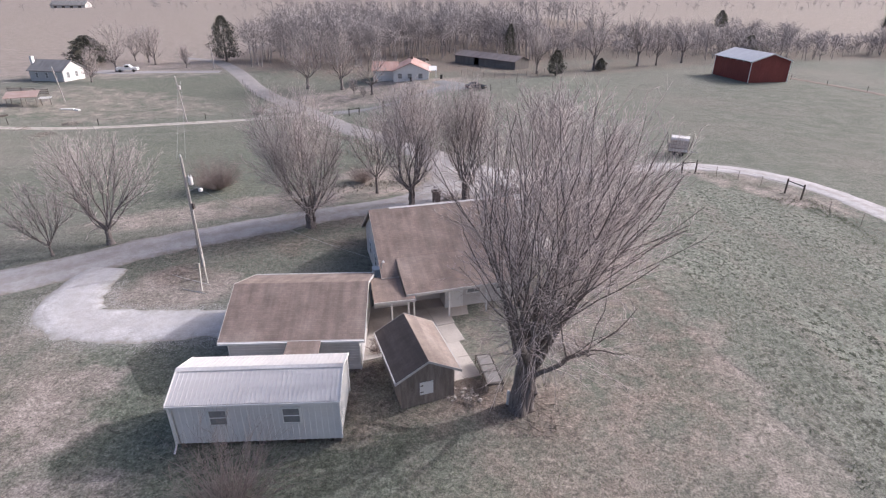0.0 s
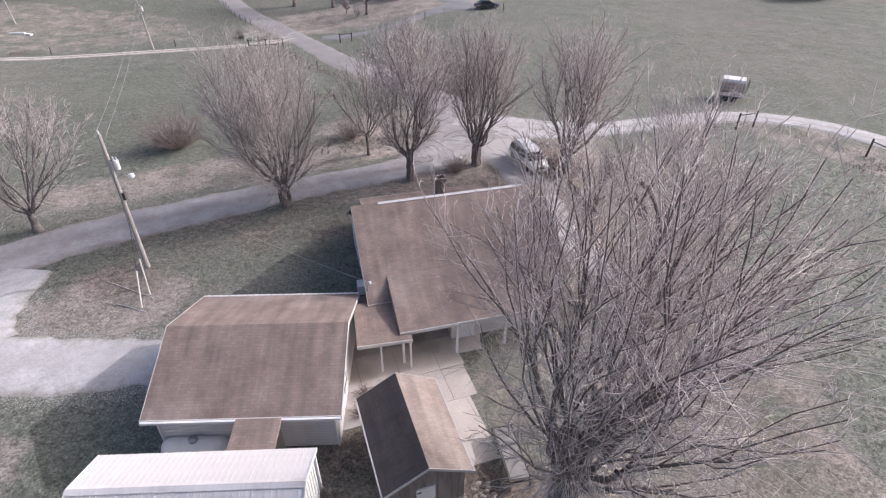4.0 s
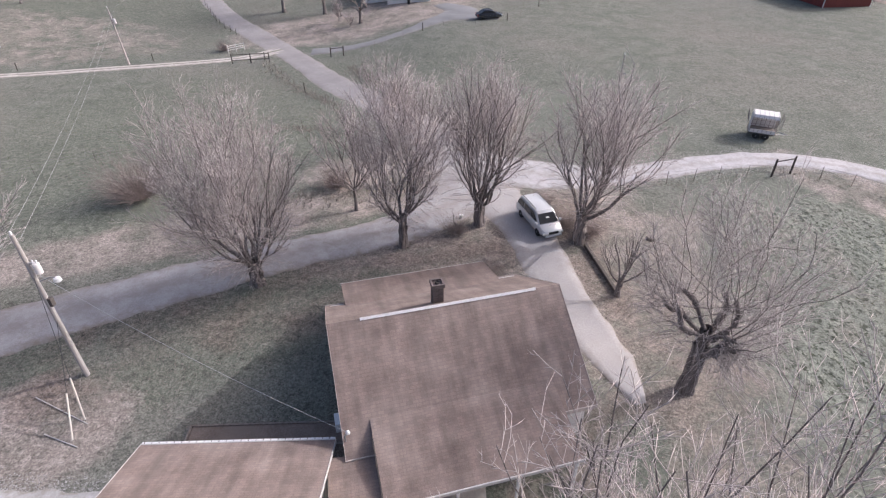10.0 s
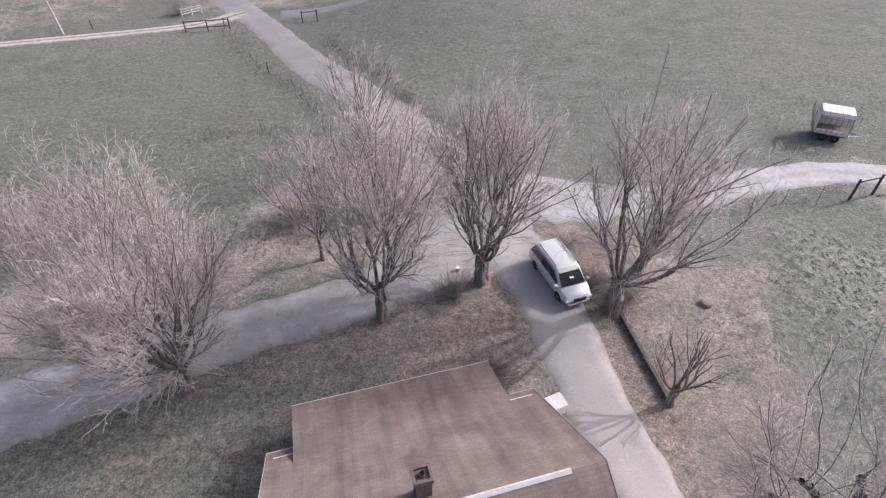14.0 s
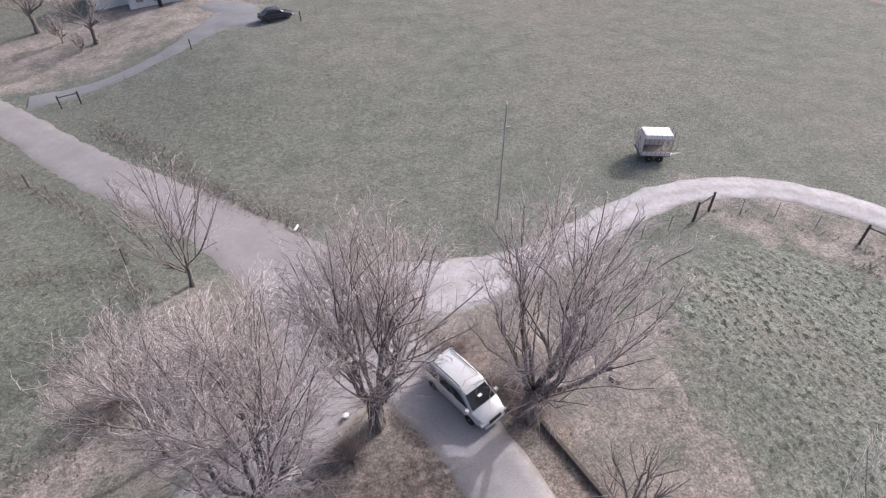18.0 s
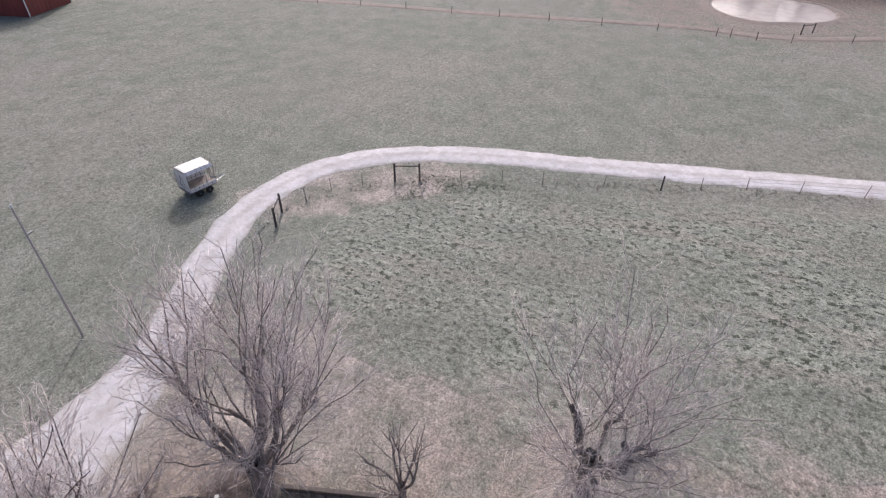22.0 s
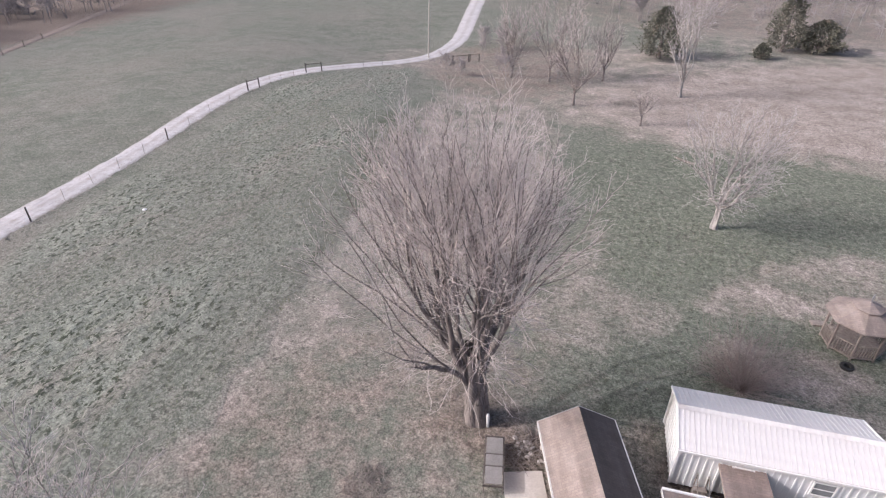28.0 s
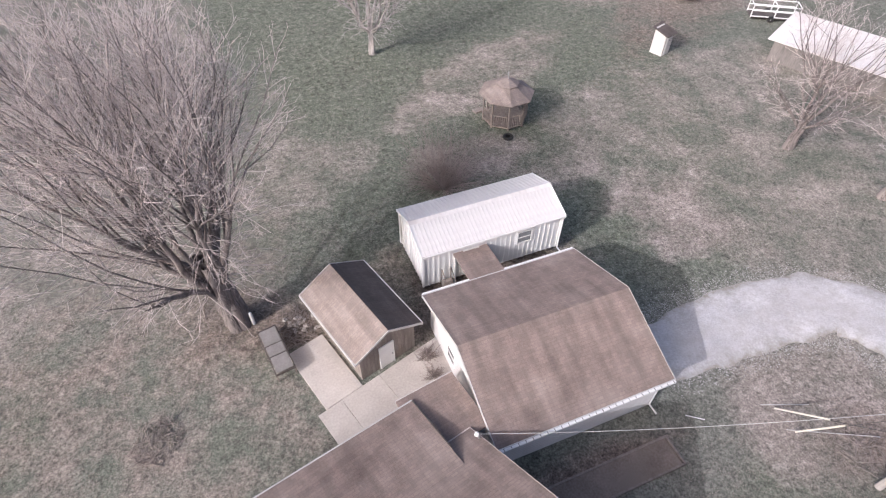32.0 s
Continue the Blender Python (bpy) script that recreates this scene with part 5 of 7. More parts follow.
# garage
GARAGE = pose(-11.55, 4.85, -0.4, 0, 0, 4.6)
garage = thing("garage", GARAGE, "low white garage with a broad brown shingle roof", "garage")
walls = siding_walls(garage, -4.0, 4.05, -4.0, 4.0, 0, 2.5, SIDING, (0, 3.95), course=0.2)
gable_roof(garage, -4.42, 4.36, -4.32, 4.22, 0.0, 4.17, 2.55, 2.55, ROOF_BROWN)
part("gutter", Build().box(-4.4, 4.34, 4.27, 4.38, 2.42, 2.54), TRIM, garage)
part("gutter", Build().box(-4.4, 4.34, -4.48, -4.37, 2.42, 2.54), TRIM, garage)
hanger = Build().box(0, 0.022, 4.27, 4.39, 2.545, 2.56).mesh("gutter_hanger", WOOD_DARK)
for k in range(26):
    part("gutter_hanger", hanger, STEEL, garage).location = (-4.3 + k * 0.335, 0, 0)
part("downspout", Build().path([(-4.3, 4.32, 2.45), (-3.95, 4.06, 2.2), (-3.95, 4.06, 0.25), (-4.05, 4.55, 0.08)], 0.045), TRIM, garage)
part("downspout", Build().path([(4.2, -4.4, 2.45), (4.0, -4.06, 2.25), (4.0, -4.06, 0.1)], 0.045), TRIM, garage)
part("downspout", Build().path([(-4.3, -4.4, 2.45), (-3.95, -4.06, 2.25), (-3.95, -4.06, 0.1)], 0.045), TRIM, garage)
window(garage, 0.8, 0.95, pose(4.08, -1.2, 1.0, 0, 0, 90))
gd = new("garage_door", Build().box(-1.3, 1.3, -0.05, 0, 0, 2.1).mesh("garage_door", TRIM))
gd.parent, gd.matrix_local = garage, pose(-4.02, 0.6, 0.02, 0, 0, -90)
for k in range(4):
    part("door_panel", Build().box(-1.24, 1.24, -0.075, -0.05, 0.04 + k * 0.52, 0.52 + k * 0.52), TRIM, gd)
plank_door(garage, 0.95, 2.0, pose(1.0, -4.02, 0.05), SIDING_TAN, "tan garage side door")

# breezeway between garage and house
breeze = thing("breezeway", pose(-6.15, 7.35, -0.35, 0, 0, 14), "brown shingled breezeway roof joining garage and house", "breezeway")
part("roof", Build().prism([(-1.75, 2.34), (1.3, 2.62), (1.3, 2.5), (-1.75, 2.2)], -1.25, 1.6, "x"), ROOF_BROWN, breeze)
part("fascia", Build().box(-1.25, 1.6, -1.8, -1.75, 2.14, 2.33), TRIM_DULL, breeze)
part("back_wall", Build().box(-1.1, 1.4, 1.1, 1.2, 0, 2.45), SIDING, breeze)
for x in (-0.1, 1.45):
    part("post", Build().box(x, x + 0.1, -1.65, -1.55, 0, 2.22), TRIM, breeze)
part("floor", Build().box(-1.1, 1.4, -1.6, 1.1, 0.0, 0.06), CONCRETE, breeze)

# house
HOUSE = pose(-2.63, 15.12, -0.3, 0, 0, 17.5)
house = thing("house", HOUSE, "single-storey house with a broad weathered brown shingle roof", "house")
siding_walls(house, -5.75, 5.75, -4.9, 5.2, 0, 2.62, SIDING, (0.0, 5.65), course=0.2)
gable_roof(house, -6.05, 6.05, -5.3, 5.62, 0.0, 5.92, 2.6, 2.32, ROOF_BROWN, fascia=SIDING_TAN)
part("ridge_cap", Build().prism([(-0.11, 5.89), (0, 5.99), (0.11, 5.89), (0, 5.94)], -4.45, 4.7, "x"), METAL_WHITE, house, "white metal ridge cap")
# lower roof over the back rooms and back porch
part("addition_roof", Build().prism([(-7.75, 2.46), (-4.0, 3.43), (-4.0, 3.3), (-7.75, 2.32)], -4.75, 4.2, "x"), ROOF_BROWN, house)
part("fascia", Build().box(-4.77, 4.22, -7.82, -7.76, 2.26, 2.45), TRIM_DULL, house)
# dark board draws the shadow line along the addition's left edge
part("rake_board", Build().prism([(-7.76, 2.48), (-4.9, 3.2), (-4.9, 2.9), (-7.76, 2.26)], -4.81, -4.76, "x"), WOOD_DARK, house)
part("addition_wall", Build().box(-1.6, 4.0, -6.4, -6.28, 0, 2.7).box(-1.6, -1.48, -6.28, -4.9, 0, 2.8).box(3.88, 4.0, -6.28, -4.9, 0, 2.8), SIDING, house)
window(house, 1.0, 0.9, pose(0.6, -6.42, 1.1))
window(house, 1.0, 0.9, pose(2.9, -6.42, 1.1))
plank_door(house, 0.9, 2.0, pose(-0.7, -6.41, 0.05), TRIM, "white back door")
for u in (-4.6, -1.6, 1.2, 4.0):
    part("porch_post", Build().box(u - 0.06, u + 0.06, -7.65, -7.53, 0, 2.32), TRIM, house)
part("porch_floor", Build().box(-4.6, 4.1, -7.65, -4.9, -0.02, 0.05), CONCRETE, house)
# front porch
part("porch_roof", Build().prism([(7.95, 1.98), (4.5, 3.035), (4.5, 2.9), (7.95, 1.84)], -4.9, 4.6, "x"), ROOF_BROWN, house)
part("fascia", Build().box(-4.93, 4.63, 7.95, 8.0, 1.76, 1.97), TRIM_DULL, house)
for u in (-4.7, -1.6, 1.4, 4.4):
    part("porch_post", Build().box(u - 0.06, u + 0.06, 7.7, 7.82, 0, 1.9), TRIM, house)
part("porch_floor", Build().box(-4.8, 4.5, 5.2, 7.9, -0.02, 0.1), CONCRETE, house)
for u in (-4.0, -1.0, 3.0):
    window(house, 1.0, 1.1, pose(u, 5.23, 1.0, 0, 0, 180))
plank_door(house, 0.9, 2.0, pose(1.0, 5.22, 0.1, 0, 0, 180), TRIM, "white front door")
for v in (-3.2, -0.3, 2.4):
    window(house, 0.8, 1.1, pose(-5.78, v, 1.0, 0, 0, -90))
    window(house, 0.8, 1.1, pose(5.78, v, 1.0, 0, 0, 90))
part("wall_vent", Build().box(-6.35, -5.75, -2.9, -2.2, 1.5, 2.1), TRIM, house, "white boxed wall unit")
# brick chimney
chim = new("chimney", Build().box(-0.33, 0.33, -0.30, 0.30, 4.6, 6.75).mesh("chimney", BRICKS))
chim.parent, chim.matrix_local = house, pose(-0.35, 0.85, -0.25) @ Matrix.Diagonal((0.8, 0.8, 1, 1))
brick = Build().box(-0.105, 0.105, -0.012, 0.012, 0, 0.062).mesh("brick", BRICKS)
for row in range(17):
    for k in range(3):
        x = -0.22 + k * 0.22 + (0.055 if row % 2 else -0.055) * (1 if k == 1 else 0.4)
        for y in (-0.305, 0.305):
            part("brick", brick, BRICKS, chim).location = (x, y, 5.45 + row * 0.076)
        for sx in (-0.335, 0.335):
            o = part("brick", brick, BRICKS, chim)
            o.location, o.rotation_euler = (sx, -0.19 + k * 0.19, 5.45 + row * 0.076), (0, 0, math.pi / 2)
part("chimney_crown", Build().box(-0.42, 0.42, -0.39, 0.39, 6.75, 6.86).box(-0.42, 0.42, -0.39, -0.27, 6.86, 6.97).box(-0.42, 0.42, 0.27, 0.39, 6.86, 6.97).box(-0.42, -0.3, -0.27, 0.27, 6.86, 6.97).box(0.3, 0.42, -0.27, 0.27, 6.86, 6.97), BRICKS, chim)
part("flue", Build().lathe([(0.14, 6.8), (0.14, 7.0), (0.11, 7.0), (0.11, 6.85)], 12), WOOD_DARK, chim)
part("flashing", Build().box(-0.4, 0.4, -0.37, 0.37, 5.1, 5.5), STEEL, chim)
# electric mast at the corner
part("service_mast", Build().path([(-5.95, -4.6, 1.2), (-5.95, -4.6, 3.4), (-5.8, -4.6, 3.55)], 0.04, 8), STEEL, house)
part("weatherhead", Build().lathe([(0.06, 0), (0.11, 0.06), (0.08, 0.16), (0.02, 0.2)], 10, (-5.8, -4.6, 3.5)), TRIM, house)

# small tool house beside the patio
PLAY = pose(-3.7, 0.45, -0.35, 0, 0, 21.4)
play = thing("garden_shed", PLAY, "small wooden garden shed, shingle roof with one slope coloured as shaded", "shed")
pw = 1.6
for y in (-2.35, 2.25):
    part("gable_wall", Build().prism([(-pw, 0), (pw, 0), (pw, 2.2), (0, 2.98), (-pw, 2.2)], y, y + 0.1, "y"), WOOD_GREY, play)
for x in (-pw, pw - 0.1):
    part("side_wall", Build().box(x, x + 0.1, -2.25, 2.25, 0, 2.2), WOOD_GREY, play)
for i in range(16):
    x = -pw + 0.01 + i * 0.2
    top = 2.2 + (1 - (abs(x + 0.095) + 0.095) / pw) * 0.78
    for y in (-2.375, 2.35):
        part("siding_board", Build().box(x, x + 0.19, y, y + 0.025, 0, max(top, 2.0)), WOOD_GREY, play)
# darker shingle puts the shade of the slope turned from the sun into its colour
part("roof_slope", Build().prism([(-1.93, 2.1), (0, 3.15), (0, 3.05), (-1.93, 2.0)], -2.6, 2.62, "y"), ROOF_DARK, play, "shingle slope with shade put into its dark colour")
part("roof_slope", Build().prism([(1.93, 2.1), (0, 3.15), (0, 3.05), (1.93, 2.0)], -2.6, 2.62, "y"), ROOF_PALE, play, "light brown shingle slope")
for s in (-1, 1):
    part("fascia", Build().box(s * 1.95 - 0.03, s * 1.95 + 0.03, -2.62, 2.64, 1.92, 2.105), TRIM_DULL, play)
    for y in (-2.64, 2.62):
        part("rake_board", Build().prism([(s * 1.95, 2.11), (0, 3.17), (0, 3.02), (s * 1.95, 1.95)], y, y + 0.025, "y"), TRIM_DULL, play)
d = new("hatch_door", Build().box(-0.4, 0.4, -0.05, 0, 0, 0.85).mesh("hatch_door", TRIM))
d.parent, d.matrix_local = play, pose(-0.1, -2.38, 0.75)
for z in (0.2, 0.65):
    part("hinge", Build().box(-0.38, -0.2, -0.07, -0.05, z - 0.03, z + 0.03), WOOD_DARK, d)
plank_door(play, 0.85, 1.8, pose(0.1, 2.38, 0.02, 0, 0, 180), TRIM, "white plank shed door standing ajar")

# patio slabs
patio = thing("patio", pose(0, 0, 0), "cracked pale concrete patio of large slabs behind the house", "patio", kind="structure")
U, V = Vector((math.cos(radians(21.8)), math.sin(radians(21.8)))), Vector((-math.sin(radians(21.8)), math.cos(radians(21.8))))
for i, (a0, a1, b0, b1) in enumerate([(-3.1, -1.35, 2.75, 4.9), (-1.3, 0.75, 2.75, 4.9), (0.8, 2.9, 2.75, 4.9), (-2.6, -1.35, 4.95, 7.3), (-1.3, 0.75, 4.95, 7.3), (0.8, 2.9, 4.95, 7.3), (2.95, 4.2, 2.75, 4.9), (2.95, 4.3, 4.95, 7.3),
                                      (1.75, 3.75, -1.1, 2.7), (-1.3, 0.75, 7.35, 9.0), (0.8, 2.9, 7.35, 9.0), (2.95, 4.3, 7.35, 9.0)]):
    pts = []
    for a, c in ((a0 - 0.018, b0 - 0.018), (a1 + 0.018, b0 - 0.018), (a1 + 0.018, b1 + 0.018), (a0 - 0.018, b1 + 0.018)):
        q = Vector((-3.62, 0.4)) + U * a + V * c
        pts.append((q.x, q.y))
    zz = h(-3, 4) + 0.05 + 0.008 * (i % 3)
    part("slab", Build().prism(pts, zz - 0.2, zz, "z"), CONCRETE, patio, bevel=0.012)

# raised beds beside the tool house
bed = thing("cold_frame", pose(0.75, 0.55, h(0.7, 0.5), 0, 0, 14), "wooden raised bed with dull lidded frames on posts", "planter")
for k, y in enumerate((-1.25, -0.2, 0.5)):
    ln = (0.98, 0.62, 0.95)[k]
    part("lid", Build().box(-0.42, 0.42, y, y + ln, 0.62, 0.67), mat("grey_lid", (0.2, 0.185, 0.175), (0.27, 0.25, 0.24), 2, 0.7, 0.1), bed, bevel=0.01)
for x in (-0.5, 0.46):
    part("rail", Build().box(x, x + 0.05, -1.35, 1.55, 0.52, 0.66), WOOD_DARK, bed)
for y in (-1.35, -0.26, 0.44, 1.5):
    part("cross_rail", Build().box(-0.5, 0.5, y, y + 0.05, 0.52, 0.65), WOOD_DARK, bed)
    for x in (-0.48, 0.43):
        part("leg", Build().box(x, x + 0.06, y, y + 0.06, 0, 0.52), WOOD_GREY, bed)

# low boards by the garage: planting strip behind it
strip = thing("planting_bed", pose(-10.9, 10.55, h(-11, 10.5), 0, 0, 5), "long mulched bed edged with timber behind the garage", "flower bed")
part("mulch", Build().box(-4.7, 4.2, 0.05, 1.35, -0.05, 0.07), DIRT, strip)
for y in (0.0, 1.35):
    part("edging", Build().box(-4.8, 4.3, y, y + 0.09, -0.05, 0.14), WOOD_GREY, strip)
part("edging", Build().box(-4.85, -4.76, 0, 1.44, -0.05, 0.14), WOOD_GREY, strip)

# board edging beside the drive
solid("timber_edging", Build().box(-0.12, 0.12, -2.9, 2.9, -0.05, 0.28), WOOD_DARK, pose(7.9, 26.1, h(7.9, 26.1), 0, 0, 12), "old dark timber edging beside the house drive", "edging", bevel=0.02)
crate = thing("utility_box", pose(2.6, 22.6, h(2.6, 22.6), 0, 0, 25), "white lidded utility box at the house corner", "box")
part("body", Build().box(-0.55, 0.55, -0.35, 0.35, 0, 0.7), TRIM, crate, bevel=0.02)
part("lid", Build().box(-0.6, 0.6, -0.4, 0.4, 0.7, 0.78), METAL_WHITE, crate, bevel=0.02)


# ---- vehicles ----
def loft(stations, ring):
    """A closed skin through cross-sections along x. ring(station) gives (y, z) points."""
    b = Build()
    rings = [[(s[0], y, z) for y, z in ring(s)] for s in stations]
    n = len(rings[0])
    for r in rings:
        b.v += r
    for i in range(len(rings) - 1):
        b.f += [(i * n + k, i * n + (k + 1) % n, (i + 1) * n + (k + 1) % n, (i + 1) * n + k) for k in range(n)]
    b.f += [tuple(range(n - 1, -1, -1)), tuple(range((len(rings) - 1) * n, len(rings) * n))]
    return b


def wheel(parent, x, y, r, w):
    tyre = part("wheel", Build().lathe([(r * 0.62, -w / 2), (r * 0.92, -w / 2), (r, -w * 0.3), (r, w * 0.3), (r * 0.92, w / 2), (r * 0.62, w / 2)], 20), RUBBER, parent, smooth=False)
    tyre.matrix_local = pose(x, y, r, 90, 0, 0)
    part("rim", Build().lathe([(r * 0.6, -w * 0.42), (r * 0.6, w * 0.42)], 16), STEEL, tyre, "grey steel rim")
    part("hub", Build().lathe([(r * 0.16, -w * 0.52), (r * 0.16, w * 0.52)], 10), STEEL, tyre)


def car(name, m, label, paint, length, width, low, belt, roof, cabin, kind="car"):
    """cabin: x of windscreen foot, windscreen top, rear-window top, rear-window foot. Front is +x."""
    c = thing(name, m, label, kind)
    L, W = length / 2, width / 2
    f0, f1, r1, r0 = cabin

    def lower(s):
        x, w, zb, zt = s
        return [(-w * 0.9, zb), (-w, zb + 0.12), (-w, zt - 0.12), (-w * 0.93, zt), (w * 0.93, zt), (w, zt - 0.12), (w, zb + 0.12), (w * 0.9, zb)]

    nose = belt * 0.86
    part("body", loft([(-L, W * 0.86, low + 0.12, belt - 0.02), (-L + 0.15, W * 0.96, low, belt), (r0, W, low - 0.02, belt), (0, W, low - 0.03, belt), (f0, W, low - 0.02, belt - 0.02), (L - 0.5, W * 0.94, low, nose), (L - 0.2, W * 0.85, low + 0.04, nose - 0.1), (L - 0.04, W * 0.70, low + 0.08, nose - 0.22), (L, W * 0.55, low + 0.12, nose - 0.36)], lower), paint, c, bevel=0.035, smooth=True)

    def upper(s):
        x, w, zt = s
        return [(-w, belt - 0.03), (-w * 0.97, belt + (zt - belt) * 0.5), (-w * 0.88, zt - 0.05), (-w * 0.74, zt), (w * 0.74, zt), (w * 0.88, zt - 0.05), (w * 0.97, belt + (zt - belt) * 0.5), (w, belt - 0.03)]

    part("cabin", loft([(r0, W * 0.95, belt), (r1, W * 0.93, roof), (0.5 * (f1 + r1), W * 0.95, roof + 0.03), (f1, W * 0.92, roof - 0.02), (f0, W * 0.94, belt - 0.01)], upper), paint, c, bevel=0.03, smooth=True)
    # glass
    e = 0.016
    wf, wt = W * 0.84, W * 0.70
    d = Vector((roof - belt, 0, f0 - f1)).normalized() * e
    part("windscreen", Build().box(0, 1, 0, 1, 0, 1), GLASS_DARK, c)
    glass = c.children[-1]
    me = glass.data
    fl = [(f0 - 0.04, belt + 0.03), (f1 + 0.03, roof - 0.08)]
    pts = []
    for lift in (0.0, 0.022):
        for (x, z), w in ((fl[0], wf), (fl[1], wt)):
            pts += [(x + d.x * lift / e, -w, z + d.z * lift / e), (x + d.x * lift / e, w, z + d.z * lift / e)]
    b = Build()
    b.v = pts
    b.f = [(4, 5, 7, 6), (0, 2, 3, 1), (0, 1, 5, 4), (2, 6, 7, 3), (0, 4, 6, 2), (1, 3, 7, 5)]
    glass.data = b.mesh("windscreen", GLASS_DARK)
    bpy.data.meshes.remove(me)
    rl = [(r0 + 0.03, belt + 0.08), (r1 - 0.02, roof - 0.1)]
    dr = Vector((-(roof - belt), 0, r1 - r0)).normalized()
    pts = []
    for lift in (0.0, 0.022):
        for (x, z), w in ((rl[0], wf), (rl[1], wt)):
            pts += [(x + dr.x * lift, -w, z + dr.z * lift), (x + dr.x * lift, w, z + dr.z * lift)]
    b = Build()
    b.v = pts
    b.f = [(4, 5, 7, 6), (0, 2, 3, 1), (0, 1, 5, 4), (2, 6, 7, 3), (0, 4, 6, 2), (1, 3, 7, 5)]
    part("rear_window", b, GLASS_DARK, c)
    cuts = np.linspace(0, 1, 4)
    for sgn in (-1, 1):
        for k in range(3):
            xa0, xb0 = r0 + (f0 - r0) * (cuts[k] * 0.94 + 0.03), r0 + (f0 - r0) * (cuts[k + 1] * 0.94 + 0.0)
            xa1, xb1 = r1 + (f1 - r1) * (cuts[k] * 0.96 + 0.03), r1 + (f1 - r1) * (cuts[k + 1] * 0.96)
            zt, zb = roof - 0.12, belt + 0.05
            yb, yt = W * 0.965, W * 0.915
            b = Build()
            b.v = [(xa0, sgn * yb, zb), (xb0, sgn * yb, zb), (xb1, sgn * yt, zt), (xa1, sgn * yt, zt), (xa0, sgn * (yb + 0.012), zb), (xb0, sgn * (yb + 0.012), zb), (xb1, sgn * (yt + 0.012), zt), (xa1, sgn * (yt + 0.012), zt)]
            b.f = [(0, 1, 2, 3), (4, 5, 6, 7), (0, 1, 5, 4), (1, 2, 6, 5), (2, 3, 7, 6), (3, 0, 4, 7)]
            part("side_window", b, GLASS_DARK, c)
        part("headlight", Build().box(L - 0.3, L - 0.06, sgn * W * 0.78 - 0.16, sgn * W * 0.78 + 0.12, nose - 0.36, nose - 0.2), LAMP_CLEAR, c)
        part("tail_light", Build().box(-L - 0.01, -L + 0.12, sgn * W * 0.82 - 0.08, sgn * W * 0.82 + 0.08, belt - 0.4, belt - 0.08), LAMP_RED, c)
        part("mirror", Build().box(f0 - 0.32, f0 - 0.14, sgn * (W + 0.1) - 0.1, sgn * (W + 0.1) + 0.1, belt, belt + 0.16), paint, c, bevel=0.02)
        part("roof_rail", Build().path([(r1 + 0.1, sgn * W * 0.68, roof + 0.02), (r1 + 0.25, sgn * W * 0.68, roof + 0.07), (f1 - 0.4, sgn * W * 0.68, roof + 0.07), (f1 - 0.25, sgn * W * 0.68, roof + 0.01)], 0.022), RUBBER, c)
        for x in (-L + 0.9, L - 0.95):
            wheel(c, x, sgn * (W - 0.1), 0.33, 0.22)
    part("grille", Build().box(L - 0.06, L + 0.02, -W * 0.42, W * 0.42, low + 0.28, low + 0.44), RUBBER, c)
    part("front_bumper", Build().box(L - 0.25, L + 0.04, -W * 0.74, W * 0.74, low + 0.02, low + 0.2), paint, c, bevel=0.03)
    part("rear_bumper", Build().box(-L - 0.06, -L + 0.2, -W * 0.9, W * 0.9, low + 0.05, low + 0.24), paint, c, bevel=0.03)
    return c


van = car("minivan", at(4.05, 31.8, 0.10, -68), "silver minivan with roof rails parked under a maple", VAN_PAINT, 4.75, 1.88, 0.28, 1.0, 1.72, (1.55, 0.62, -1.95, -2.3))
part("dash_paper", Build().box(1.10, 1.26, -0.12, 0.12, 1.34, 1.35), TRIM, van, "white paper behind the windscreen")
car("sedan_car", at(1.4, 97.4, 0.14, 15), "dark blue sedan parked at the end of a drive", CAR_PAINT, 4.6, 1.8, 0.25, 0.9, 1.42, (1.15, 0.4, -1.1, -1.75))

truck = thing("pickup_truck", at(-92.8, 126, 0.12, 12), "white pickup truck with an open bed", "truck")
part("body", Build().box(-2.7, 2.7, -0.95, 0.95, 0.45, 0.78).box(-2.7, -0.6, -0.95, -0.87, 0.78, 1.2).box(-2.7, -0.6, 0.87, 0.95, 0.78, 1.2).box(-2.7, -2.62, -0.87, 0.87, 0.78, 1.2).box(1.2, 2.65, -0.92, 0.92, 0.78, 1.15), TRUCK_PAINT, truck)
part("cab", loft([(-0.6, 0.9, 1.15), (-0.45, 0.82, 1.85), (0.6, 0.82, 1.85), (1.3, 0.9, 1.15)], lambda s: [(-s[1], 0.78), (-s[1], s[2] - 0.05), (-s[1] * 0.9, s[2]), (s[1] * 0.9, s[2]), (s[1], s[2] - 0.05), (s[1], 0.78)]), TRUCK_PAINT, truck)
for sgn in (-1, 1):
    part("side_window", Build().box(-0.35, 0.7, sgn * 0.87 - 0.03, sgn * 0.87 + 0.03, 1.25, 1.7), GLASS_DARK, truck)
    for x in (-1.7, 1.75):
        wheel(truck, x, sgn * 0.85, 0.38, 0.24)

